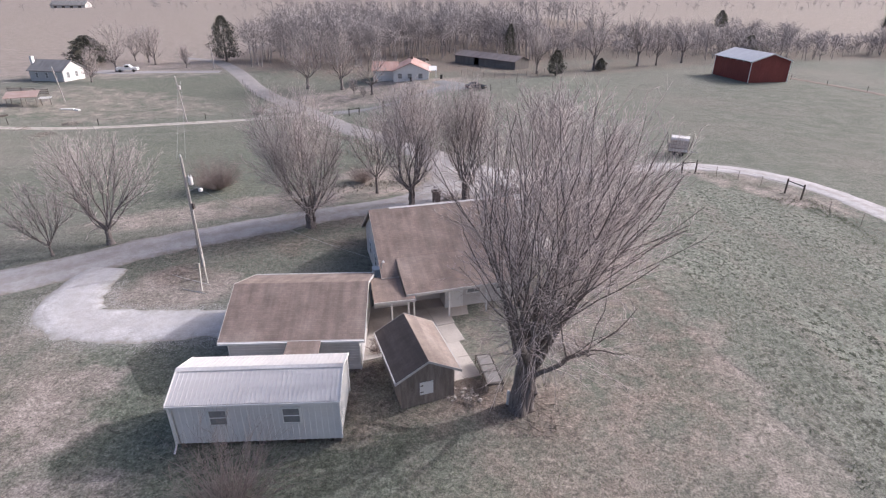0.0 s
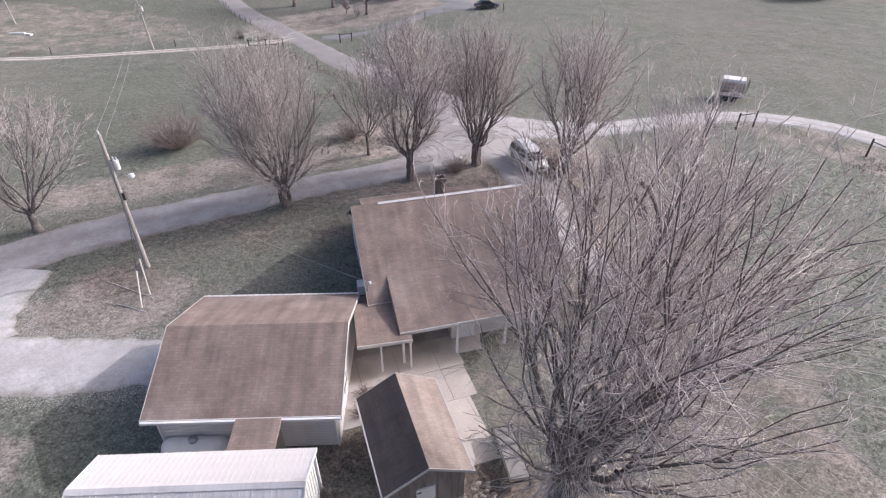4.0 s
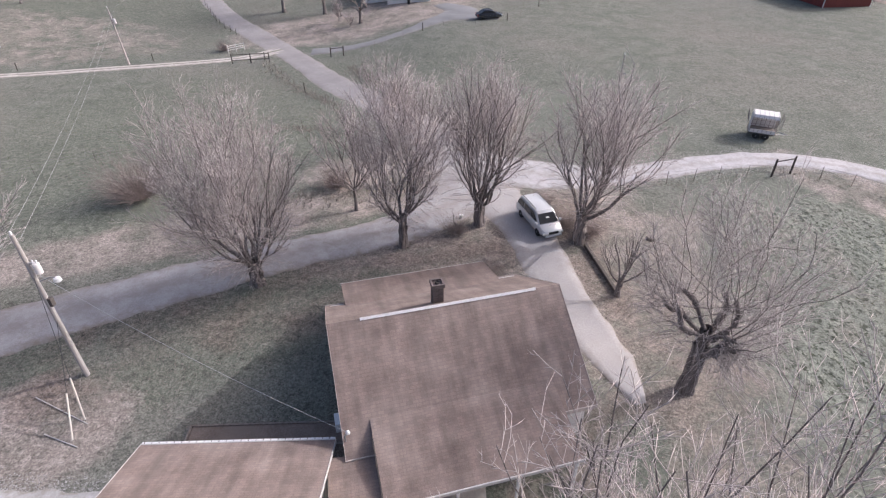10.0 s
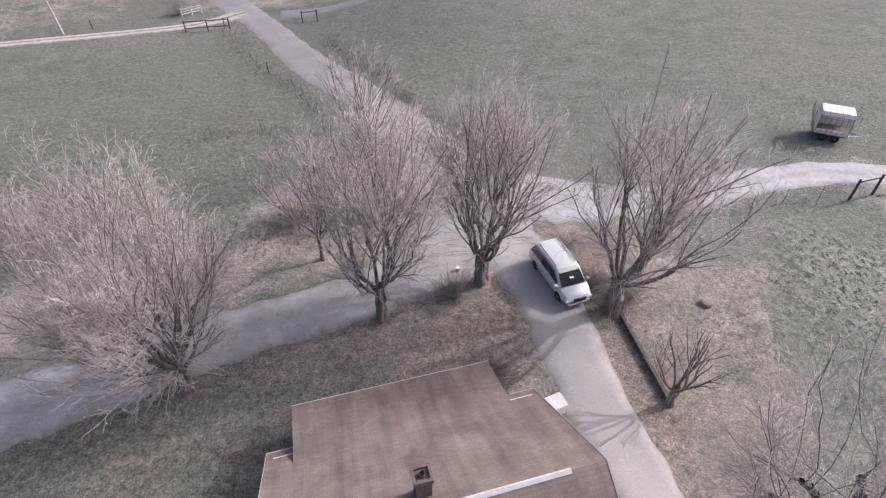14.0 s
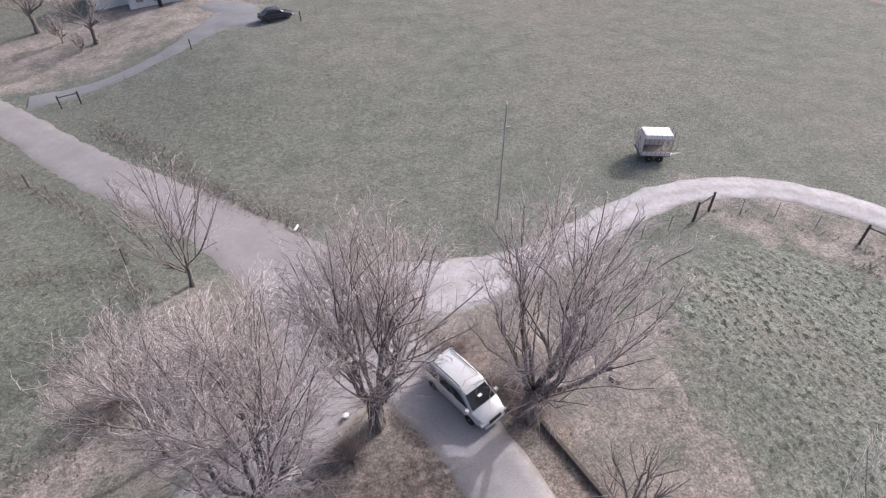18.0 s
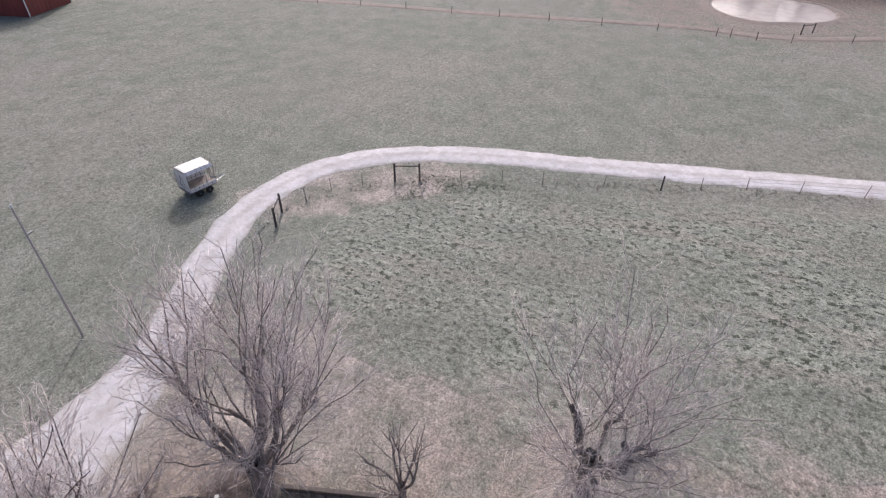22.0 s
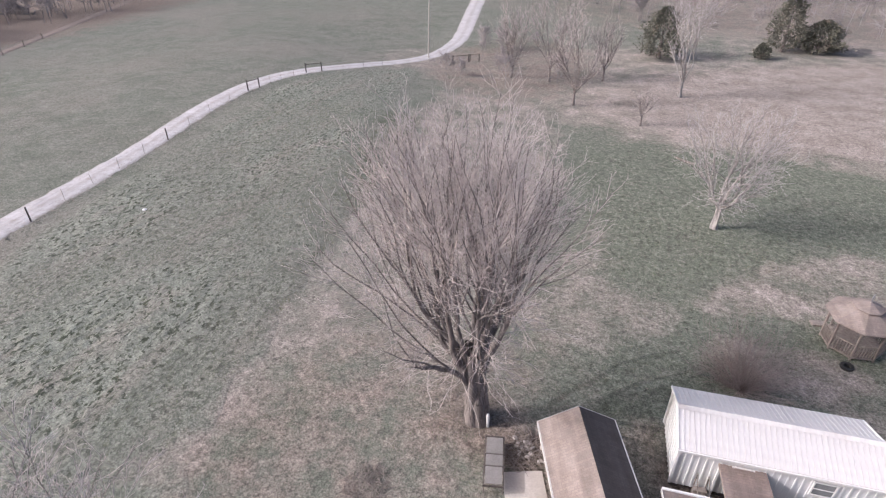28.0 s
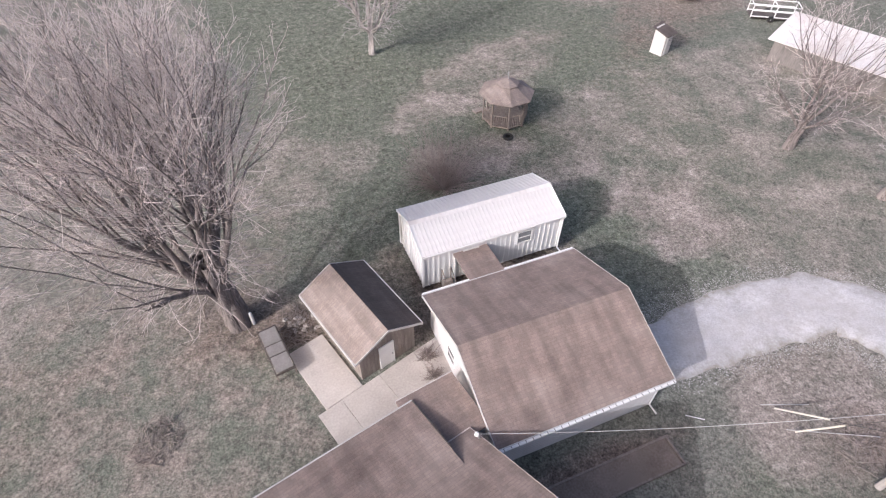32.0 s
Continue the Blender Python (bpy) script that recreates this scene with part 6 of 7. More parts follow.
# covered livestock trailer on the pasture
TPOST_RUST = mat("rusty_pipe", (0.20, 0.16, 0.15), (0.36, 0.32, 0.30), 3, 0.8, 0.1)
TR = at(28.9, 50.0, 0, -22)
trailer = thing("cage_trailer", TR @ Matrix.Diagonal((1.0, 0.98, 0.92, 1)), "white covered cage trailer standing on the pasture", "trailer")
part("deck", Build().box(-1.35, 1.35, -1.0, 1.0, 0.62, 0.74), WOOD_GREY, trailer, bevel=0.02)
part("cover_top", Build().prism([(-1.02, 2.45), (-0.8, 2.72), (0.8, 2.72), (1.02, 2.45), (0.98, 2.43), (0.78, 2.68), (-0.78, 2.68), (-0.98, 2.43)], -1.2, 1.2, "x"), METAL_WHITE, trailer, "white tarpaulin cover")
part("end_panel", Build().box(-1.24, -1.19, -1.0, 1.0, 0.74, 2.5), METAL_WHITE, trailer)
part("side_panel", Build().box(-1.2, 1.2, 0.97, 1.02, 0.74, 2.45), METAL_WHITE, trailer)
part("side_skirt", Build().box(-1.2, 1.2, -1.0, -0.96, 0.70, 1.1), METAL_WHITE, trailer)
for z in (1.3, 1.75, 2.2):
    part("side_rail", Build().tube((-1.22, -1.05, z), (1.22, -1.05, z), 0.020), TPOST_RUST, trailer)
part("axle_frame", Build().box(-1.1, 1.1, -0.7, 0.7, 0.42, 0.6), WOOD_DARK, trailer)
for k in range(7):
    x = -1.2 + k * 0.4
    part("bar", Build().tube((x, -1.03, 0.8), (x, -1.02, 2.48), 0.022), TPOST_RUST, trailer)
for k in range(5):
    y = -0.8 + k * 0.4
    part("bar", Build().tube((1.22, y, 0.74), (1.22, y, 2.5), 0.022), TPOST_RUST, trailer)
for x, s in ((-1.34, -1), (1.34, 1)):
    for y in (-0.9, 0.0, 0.9):
        part("hoop", Build().path([(x, y - 0.3, 1.0), (x + s * 0.25, y - 0.3, 1.9), (x + s * 0.3, y, 2.75), (x + s * 0.25, y + 0.3, 1.9), (x, y + 0.3, 1.0)], 0.02), TPOST_RUST, trailer)
for k in range(6):
    part("top_bow", Build().path([(-1.1 + k * 0.44, -1.03, 2.44), (-1.1 + k * 0.44, -0.8, 2.75), (-1.1 + k * 0.44, 0.8, 2.75), (-1.1 + k * 0.44, 1.03, 2.44)], 0.018), STEEL, trailer)
for y in (-0.95, 0.95):
    for x in (-0.45, 0.45):
        wheel(trailer, x, y, 0.34, 0.2)
part("tongue", Build().path([(1.35, -0.5, 0.6), (2.5, 0, 0.55), (1.35, 0.5, 0.6)], 0.05), STEEL, trailer)


# ---- poles, wires, gates, fences ----
def cable(name, a, b, sag, r, material, label, dashes=False):
    a, b = Vector(a), Vector(b)
    n = 14
    pts = [a.lerp(b, i / n) - Vector((0, 0, sag * 4 * (i / n) * (1 - i / n))) for i in range(n + 1)]
    ob = new(name, Build().path(pts, r, 4).mesh(name, material))
    return tagged(ob, label, "cable")


def utility_pole(x, y, ht, label, lean=(0, 0), can=False, lamp_arm=False, r=0.14):
    p = thing("utility_pole", at(x, y) @ pose(0, 0, 0, lean[0], lean[1]), label, "pole", "utility poles")
    part("shaft", Build().tube((0, 0, -0.3), (0, 0, ht), r * 1.15, r * 0.75, 10), WOOD_POLE, p)
    part("insulator", Build().lathe([(0.04, 0), (0.07, 0.06), (0.05, 0.12), (0.06, 0.18), (0.02, 0.22)], 8, (0, 0, ht)), TRIM, p)
    part("crossarm_bracket", Build().box(-0.05, 0.4, -0.04, 0.04, ht - 1.75, ht - 1.65), STEEL, p)
    if can:
        t = part("transformer", Build().lathe([(0.14, 0), (0.17, 0.04), (0.17, 0.55), (0.14, 0.63), (0.06, 0.66)], 14, (0.42, 0, ht - 2.3)), METAL_WHITE, p, "pale grey transformer can")
        for k in (-0.1, 0.1):
            part("bushing", Build().lathe([(0.03, 0), (0.06, 0.05), (0.03, 0.1), (0.05, 0.15), (0.02, 0.2)], 8, (0.42 + k, 0, ht - 1.66)), TRIM, t)
    if lamp_arm:
        part("lamp_arm", Build().path([(0, 0, ht - 2.9), (0.7, 0.1, ht - 2.6), (1.0, 0.15, ht - 2.65)], 0.03), STEEL, p)
        part("lamp_head", Build().lathe([(0.05, 0), (0.16, -0.05), (0.2, -0.22), (0.12, -0.3)], 12, (1.0, 0.15, ht - 2.62)), TRIM, p, "white yard lamp head")
        part("meter_box", Build().box(0.12, 0.3, -0.12, 0.12, ht - 4.4, ht - 3.9), WOOD_DARK, p)
    return p


PX, PY = -23.36, 14.84
utility_pole(PX, PY, 9.7, "weathered utility pole with a transformer and a yard lamp", can=True, lamp_arm=True)
utility_pole(-55.3, 79.2, 8.4, "distant utility pole with a transformer beside the farm track", lean=(0, -4), can=True)
utility_pole(-72.4, 134.0, 5.6, "distant pole at the road junction")
utility_pole(-86.6, 90.1, 7.0, "leaning pole beside the old lean-to", lean=(0, -6))
utility_pole(12.2, 45.9, 9.4, "slim utility pole in the pasture beyond the lane", lean=(0, 0), r=0.075)
utility_pole(36.2, -80.0, 10.2, "tall leaning utility pole beside the gravel lane", lean=(0, -2), r=0.11)
utility_pole(54, -186, 10, "distant utility pole near the farmhouse drive")
z0 = h(PX, PY)
for dx in (-0.35, 0.35):
    cable("power_line", (PX + dx, PY, z0 + 9.5), (-55.3 + dx, 79.2, h(-55.3, 79.2) + 8.2), 0.9, 0.007, CABLE_PALE, "thin overhead power line between the poles")
mast = HOUSE @ Vector((-5.8, -4.6, 3.6))
cable("service_drop", (PX, PY, z0 + 7.6), mast, 0.5, 0.011, CABLE_PALE, "twisted service cable from the pole to the house")
cable("power_line", (-55.3, 79.2, h(-55.3, 79.2) + 8.2), (-72.4, 134, 5.5), 0.8, 0.006, CABLE_PALE, "thin overhead power line between the poles")
for (gx, gy) in ((-21.6, 11.7), (-21.5, 10.4)):
    gz = h(gx, gy)
    guy = thing("guy_wire", pose(gx, gy, gz), "guy wire with a pale guard anchored in bare soil", "guy wire")
    a, d = Vector((0, 0, -0.1)), (Vector((PX, PY, z0 + 7.4 - (gy < 11) * 3)) - Vector((gx, gy, gz)))
    part("strand", Build().tube(a, d, 0.014, 0.014, 5), CABLE, guy)
    part("guard", Build().tube(d.normalized() * 0.1, d.normalized() * 2.5, 0.045, 0.045, 7), mat("pale_guard", (0.6, 0.56, 0.48), (0.68, 0.64, 0.56), 3, 0.6, 0), guy, "pale plastic guard")


def brace(x0, y0, x1, y1, ht, label, rail=True, r=0.09, name="fence_brace"):
    g = thing(name, at(x0, y0), label, "fence post", "corner braces")
    dx, dy, dz = x1 - x0, y1 - y0, h(x1, y1) - h(x0, y0)
    for ox, oy, oz in ((0, 0, 0), (dx, dy, dz)):
        part("post", Build().tube((ox, oy, oz - 0.2), (ox, oy, oz + ht), r * 1.1, r, 9), WOOD_DARK, g)
    if rail:
        part("rail", Build().tube((0, 0, ht * 0.86), (dx, dy, dz + ht * 0.86), r * 0.6, r * 0.6, 7), WOOD_DARK, g)
    return g


brace(26.2, 40.8, 28.2, 41.5, 1.75, "dark wooden corner brace of two posts and a rail")
brace(35.8, 34.6, 36.5, 32.5, 1.75, "dark wooden corner brace of two posts and a rail")
brace(50.0, -45.6, 49.4, -47.4, 1.5, "dark wooden corner brace beside the far lane")
brace(47.8, -57.2, 46.2, -59.2, 1.5, "dark wooden corner brace beside the far lane")
brace(30.5, -77.5, 28.2, -79.5, 1.4, "wooden gateway brace by the tall pole")
brace(28.0, -79.7, 26.5, -80.4, 1.4, "wooden gateway brace by the tall pole")
brace(-24.0, 83.0, -22.0, 83.2, 1.5, "wooden brace beside the neighbour's drive")
brace(96.7, -8.1, 98.2, -10.0, 1.5, "wooden brace in the far pasture fence")
brace(-40.8, -34.8, -41.4, -32.6, 2.2, "crooked pair of grey posts with a fallen rail", rail=False)


def fence(points, spacing, ht, label, wires=(0.5, 0.85, 1.15), r=0.025, material=STEEL, wire_r=0.006, wood_every=0):
    f = thing("wire_fence", at(*points[0]), label, "fence")
    ox, oy, oz = points[0][0], points[0][1], h(*points[0])
    s = spline([(x, y, 0) for x, y in points], spacing)
    thin, thick = Build().tube((0, 0, -0.2), (0, 0, ht), r, r * 0.8, 6).mesh("post", material), Build().tube((0, 0, -0.2), (0, 0, ht * 1.12), 0.075, 0.065, 8).mesh("post", WOOD_DARK)
    pts = []
    for i, q in enumerate(s):
        z = h(q[0], q[1]) - oz
        o = part("post", thick if wood_every and i % wood_every == 0 else thin, material, f)
        o.location = (q[0] - ox, q[1] - oy, z)
        o.rotation_euler = (math.sin(i * 5.1) * 0.05, math.cos(i * 3.7) * 0.05, 0)
        pts.append(Vector((q[0] - ox, q[1] - oy, z)))
    for w in wires:
        part("wire", Build().path([p + Vector((0, 0, w)) for p in pts], wire_r, 3), STEEL, f)


TPOST = mat("rusty_t_post", (0.12, 0.10, 0.09), (0.22, 0.19, 0.175), 3, 0.8, 0.1)
fence([(13.5, 38.3), (21.2, 40.3), (26.2, 40.8)], 2.6, 1.25, "wire fence on thin steel posts along the lane", material=TPOST)
fence([(28.2, 41.5), (32.5, 39.2), (35.8, 34.6)], 2.2, 1.25, "wire fence on thin steel posts round the field corner", material=TPOST)
fence([(36.5, 32.5), (39.5, 22), (41.3, 12), (43.4, 5), (45.6, -9), (47, -20), (48.4, -32), (50, -45.6)], 3.6, 1.25, "wire fence on steel and wooden posts beside the lane", material=TPOST, wood_every=5)
fence([(49.4, -47.4), (48.8, -52), (47.8, -57.2)], 3.0, 1.2, "wire fence on thin steel posts beside the lane", material=TPOST)
fence([(46.2, -59.2), (40, -68.5), (34.3, -76), (30.5, -77.5)], 3.2, 1.2, "wire fence on thin steel posts beside the lane", material=TPOST)
fence([(26.5, -80.4), (15, -76), (5, -77), (-8, -74)], 3.5, 1.1, "old wire fence behind the thicket", material=TPOST)
fence([(-34.6, 82.2), (-26.1, 68.8), (-19.7, 60.5), (-15.5, 53.5), (-13.2, 46)], 2.7, 1.2, "wire fence beside the asphalt lane", material=TPOST, wood_every=6)
fence([(-22, 83.2), (-13, 88.8), (-6.5, 93.0), (4.5, 95.5), (11, 107), (17, 118)], 4.0, 1.2, "wire fence along the neighbour's drive", material=TPOST, wood_every=3)
fence([(79, 117), (86.5, 100), (90.5, 80), (91.5, 55), (92, 30), (91.5, 4.4)], 6.5, 1.3, "far pasture wire fence on wooden posts", material=WOOD_DARK, r=0.06)
fence([(91.7, 2.4), (91.5, -6), (97.5, -24), (105, -41), (117, -66)], 6.5, 1.3, "far pasture wire fence on wooden posts", material=WOOD_DARK, r=0.06)
fence([(-57, 114.5), (-50, 103.5), (-44.5, 97)], 2.6, 1.2, "roadside wire fence on wooden posts", material=WOOD_DARK, r=0.06)
fence([(-2, 121), (8.5, 113.5), (14.5, 119.5), (20, 127)], 3.0, 1.2, "old stock pen fence before the livestock shed", material=WOOD_GREY, r=0.05)
fence([(-2, 121), (3, 131), (10, 136)], 3.0, 1.2, "old stock pen fence before the livestock shed", material=WOOD_GREY, r=0.05)
fence([(-130, 55.5), (-95, 66.5), (-70, 74.5), (-57, 79.5), (-43, 85)], 5.0, 1.1, "wire fence above the farm track", material=TPOST, wood_every=3)
fence([(-47, 36), (-34, 44.5), (-20, 50.5), (-13.4, 46)], 4.5, 1.1, "sagging wire fence along the lower pasture", material=TPOST)


def board_gate(x0, y0, x1, y1, ht, material, label, rails=3):
    g = thing("field_gate", at(x0, y0), label, "gate")
    d = Vector((x1 - x0, y1 - y0, h(x1, y1) - h(x0, y0)))
    for s in (0, 0.5, 1):
        p = d * s
        part("post", Build().tube((p.x, p.y, p.z - 0.2), (p.x, p.y, p.z + ht), 0.1, 0.09, 8), WOOD_DARK if material is WOOD_DARK else material, g)
    for k in range(rails):
        z = ht * (0.35 + 0.55 * k / max(1, rails - 1))
        part("rail", Build().tube((0, 0, z), (d.x, d.y, d.z + z), 0.06, 0.06, 6), material, g)


board_gate(-39.2, 80.4, -33.6, 81.5, 1.5, WOOD_DARK, "dark wooden rail gate across the farm track", 2)
board_gate(-42.0, 86.2, -40.0, 88.2, 1.2, TRIM_DULL, "white board gate standing open beside the track", 3)
board_gate(-74.5, -82.6, -86.5, -76.5, 1.2, TRIM_DULL, "white rail fence of the cattle yard", 2)
board_gate(-86.5, -76.5, -99, -70, 1.2, TRIM_DULL, "white rail fence of the cattle yard", 2)
board_gate(-76, -88, -100, -77, 1.2, TRIM_DULL, "white rail fence of the cattle yard", 2)


# ---- farm buildings further off ----
barn = thing("red_barn", pose(66.0, 111.3, 0.45, 0, 0, 9.8), "tall red steel barn with a pale metal roof", "barn")
BW, BL, BH, BR = 9.95, 14.6, 4.9, 6.55
for x, nm in ((0, "side_wall"), (BW - 0.15, "side_wall")):
    part(nm, Build().box(x, x + 0.15, 0.15, BL - 0.15, 0, BH - 0.45), BARN_RED, barn)
for y in (0, BL - 0.15):
    part("gable_wall", Build().prism([(0, 0), (BW, 0), (BW, BH), (BW / 2, BR - 0.1), (0, BH)], y, y + 0.15, "y"), BARN_RED, barn)
rib = Build().box(-0.03, 0.03, -0.03, 0.03, 0, BH - 0.5).mesh("rib", BARN_RED)
for k in range(16):
    part("rib", rib, BARN_RED, barn).location = (0, 0.5 + k * 0.9, 0)
for k in range(11):
    part("rib", rib, BARN_RED, barn).location = (0.5 + k * 0.9, 0, 0)
for s in (-1, 1):
    xe = BW / 2 + s * (BW / 2 + 0.35)
    part("roof_slope", Build().prism([(xe, BH - 0.1), (BW / 2, BR), (BW / 2, BR - 0.1), (xe, BH - 0.2)], -0.4, BL + 0.4, "y"), mat("pale_galvanised", (0.46, 0.46, 0.49), (0.58, 0.58, 0.61), 0.3, 0.5, 0.05, metal=0.2, stretch=(0.3, 1, 1)), barn)
    part("rake_trim", Build().prism([(xe, BH - 0.06), (BW / 2, BR + 0.03), (BW / 2, BR - 0.25), (xe, BH - 0.32)], -0.46, -0.4, "y"), TRIM, barn)
for x, y in ((-0.08, -0.08), (BW, -0.08), (-0.08, BL - 0.05)):
    part("corner_trim", Build().box(x, x + 0.13, y, y + 0.13, 0, BH), TRIM, barn)
for k in range(6):
    part("eave_post", Build().box(0.02, 0.14, 0.6 + k * 2.6, 0.75 + k * 2.6, BH - 0.5, BH - 0.15), TRIM, barn)

rh = thing("red_roofed_house", pose(-18.6, 112.3, 0.0, 0, 0, 3), "small white house with a faded red metal roof", "house")
part("wall", Build().prism([(0, -0.3), (8.6, -0.3), (8.6, 2.6), (4.3, 4.2), (0, 2.6)], 0, 0.2, "y"), TRIM, rh)
part("wall", Build().prism([(0, -0.3), (8.6, -0.3), (8.6, 2.6), (4.3, 4.2), (0, 2.6)], 11.3, 11.5, "y"), TRIM, rh)
for x in (0, 8.4):
    part("wall", Build().box(x, x + 0.2, 0.2, 11.3, -0.3, 2.6), TRIM, rh)
for s in (-1, 1):
    xe = 4.3 + s * 4.85
    part("roof_slope", Build().prism([(xe, 2.45), (4.3, 4.5), (4.3, 4.38), (xe, 2.33)], -0.5, 12.0, "y"), ROOF_RUST, rh)
part("wing_wall", Build().box(-5.2, 0, 3.0, 10.0, -0.5, 2.4), TRIM, rh)
part("wing_roof", Build().prism([(2.4, 2.3), (6.5, 4.0), (10.6, 2.3), (10.6, 2.2), (6.5, 3.88), (2.4, 2.2)], -5.6, 1.0, "x"), ROOF_RUST, rh)
part("carport_roof", Build().prism([(1.2, 2.5), (5.0, 3.1), (8.6, 2.5), (8.6, 2.4), (5.0, 3.0), (1.2, 2.4)], 8.6, 10.6, "x"), TRIM, rh)
for y in (1.4, 8.4):
    part("carport_post", Build().box(10.3, 10.45, y, y + 0.15, -0.2, 2.4), TRIM, rh)
for x in (1.6, 4.0, 6.6):
    window(rh, 1.0, 1.1, pose(x, -0.03, 0.8), frame_mat=SIDING)
for y in (4.5, 7.5):
    window(rh, 1.0, 1.1, pose(-5.23, y, 0.7, 0, 0, -90))
part("chimney", Build().box(4.0, 4.6, 7.0, 7.6, 3.8, 5.2), BRICKS, rh)
bin1 = solid("trash_bin", Build().lathe([(0.26, 0), (0.3, 0.9), (0.32, 0.95), (0.2, 1.0)], 10), RUBBER, pose(-6.9, 113.2, h(-6.9, 113.2)), "black trash bin beside the white house", "bin")
copy_thing(bin1, pose(-14.2, 111.2, h(-14.2, 111.2)))

ls = thing("long_shed", pose(-4.2, 150.2, -0.1, 0, 0, -45.5), "long low grey livestock shed with a rusty brown roof", "shed")
part("front_wall", Build().box(0, 8, 0, 0.2, 0, 2.5).box(10, 24, 0, 0.2, 0, 2.5).box(8, 10, 0, 0.2, 2.2, 2.5), BARN_GREY, ls)
part("back_wall", Build().box(0, 24, 5.6, 5.8, 0, 2.5), BARN_GREY, ls)
for x in (0, 23.8):
    part("end_wall", Build().prism([(0.2, 0), (5.6, 0), (5.6, 2.5), (2.9, 3.5), (0.2, 2.5)], x, x + 0.2, "x"), BARN_GREY, ls)
for y0, y1 in ((-0.5, 2.9), (6.3, 2.9)):
    part("roof_slope", Build().prism([(y0, 2.4), (y1, 3.65), (y1, 3.55), (y0, 2.3)], -0.4, 24.4, "x"), mat("brown_rusty_sheet", (0.19, 0.155, 0.147), (0.28, 0.238, 0.228), 0.4, 0.8, 0.1, stretch=(2, 0.4, 1)), ls)
small = thing("small_shed", pose(-17.4, 136.2, 0, 0, 0, -18), "small grey board shed with a dark roof", "shed")
part("wall", Build().box(0, 5, 0, 3, 0, 2.0), BARN_GREY, small)
part("roof", Build().prism([(-0.3, 1.95), (1.5, 2.9), (3.3, 1.95), (3.3, 1.85), (1.5, 2.8), (-0.3, 1.85)], -0.3, 5.3, "x"), ROOF_DARK, small)

lh = thing("white_farmhouse", pose(-108.6, 110.6, 0, 0, 0, -10) @ Matrix.Diagonal((0.72, 0.8, 0.9, 1)), "white farmhouse with a grey roof and white chimney", "house")
part("wall", Build().box(0, 13.5, 0, 0.2, 0, 2.9), SIDING_GREY, lh)
part("wall", Build().box(0, 13.5, 8, 8.2, 0, 2.9), SIDING, lh)
for x in (0, 13.3):
    part("gable_wall", Build().prism([(0.2, 0), (8.0, 0), (8.0, 2.9), (4.1, 5.0), (0.2, 2.9)], x, x + 0.2, "x"), TRIM, lh)
for y0 in (-0.5, 8.7):
    part("roof_slope", Build().prism([(y0, 2.75), (4.1, 5.3), (4.1, 5.15), (y0, 2.6)], -0.5, 14.0, "x"), ROOF_GREY, lh)
part("chimney", Build().box(-0.8, 0.0, 2.2, 3.2, 0, 6.2), TRIM, lh)
for y in (2.0, 5.2):
    window(lh, 1.0, 1.4, pose(13.53, y, 0.9, 0, 0, 90), frame_mat=SIDING_GREY)
for x in (3.0, 7.0, 10.5):
    window(lh, 1.0, 1.3, pose(x, -0.03, 0.9))

shack = thing("pole_lean_to", pose(-92.5, 81.6, h(-91, 83), 0, 0, 25), "tumbledown pole lean-to with rusty roofing", "shelter")
part("roof", Build().prism([(-0.4, 1.9), (3.6, 2.6), (3.6, 2.5), (-0.4, 1.8)], -0.4, 5.4, "x"), mat("pinkish_rust", (0.33, 0.23, 0.2), (0.43, 0.33, 0.3), 0.6, 0.8, 0.1), shack)
for x in (0, 2.5, 5):
    for y, z in ((0, 1.9), (3.3, 2.5)):
        part("post", Build().tube((x, y, -0.2), (x + 0.1, y, z), 0.08, 0.07, 7), WOOD_GREY, shack)
for k in range(5):
    part("loose_board", Build().box(5.4, 7.6, 0.2 + k * 0.4, 0.4 + k * 0.4, 1.3 + k * 0.02, 1.35 + k * 0.02), TRIM, shack)
for x in (5.7, 7.3):
    part("trestle", Build().tube((x, 1, -0.1), (x, 1, 1.3), 0.07, 0.07, 6), WOOD_GREY, shack)
for k, (x, y, l, a, z) in enumerate([(-82.5, 84.5, 2.6, 10, .3), (-80.8, 84.8, 1.8, -20, .3), (-93, 76.5, 2.2, 30, .3), (-88.5, 75, 1.6, 60, .3)]):
    solid("scrap_timber", Build().box(-l / 2, l / 2, -0.3, 0.3, 0, z).box(-l / 2, l * 0.1, 0.32, 0.5, 0, z * 0.7), TRIM if k < 2 else WOOD_DARK, at(x, y, -0.03, a), "scrap timber lying in the grass", "timber", bevel=0.02)
for k in range(3):
    old = thing("old_fence_panel", at(-101 + k * 3.2, 93 - k * 0.3, 0, 8), "grey board fence panel leaning at the farmyard", "fence", "farmyard panels")
    for j in range(3):
        part("board", Build().box(0, 3.0, 0, 0.05, 0.3 + j * 0.4, 0.5 + j * 0.4), WOOD_GREY, old)
    for x in (0, 2.9):
        part("post", Build().tube((x, 0.08, -0.2), (x, 0.08, 1.5), 0.07, 0.06, 6), WOOD_GREY, old)

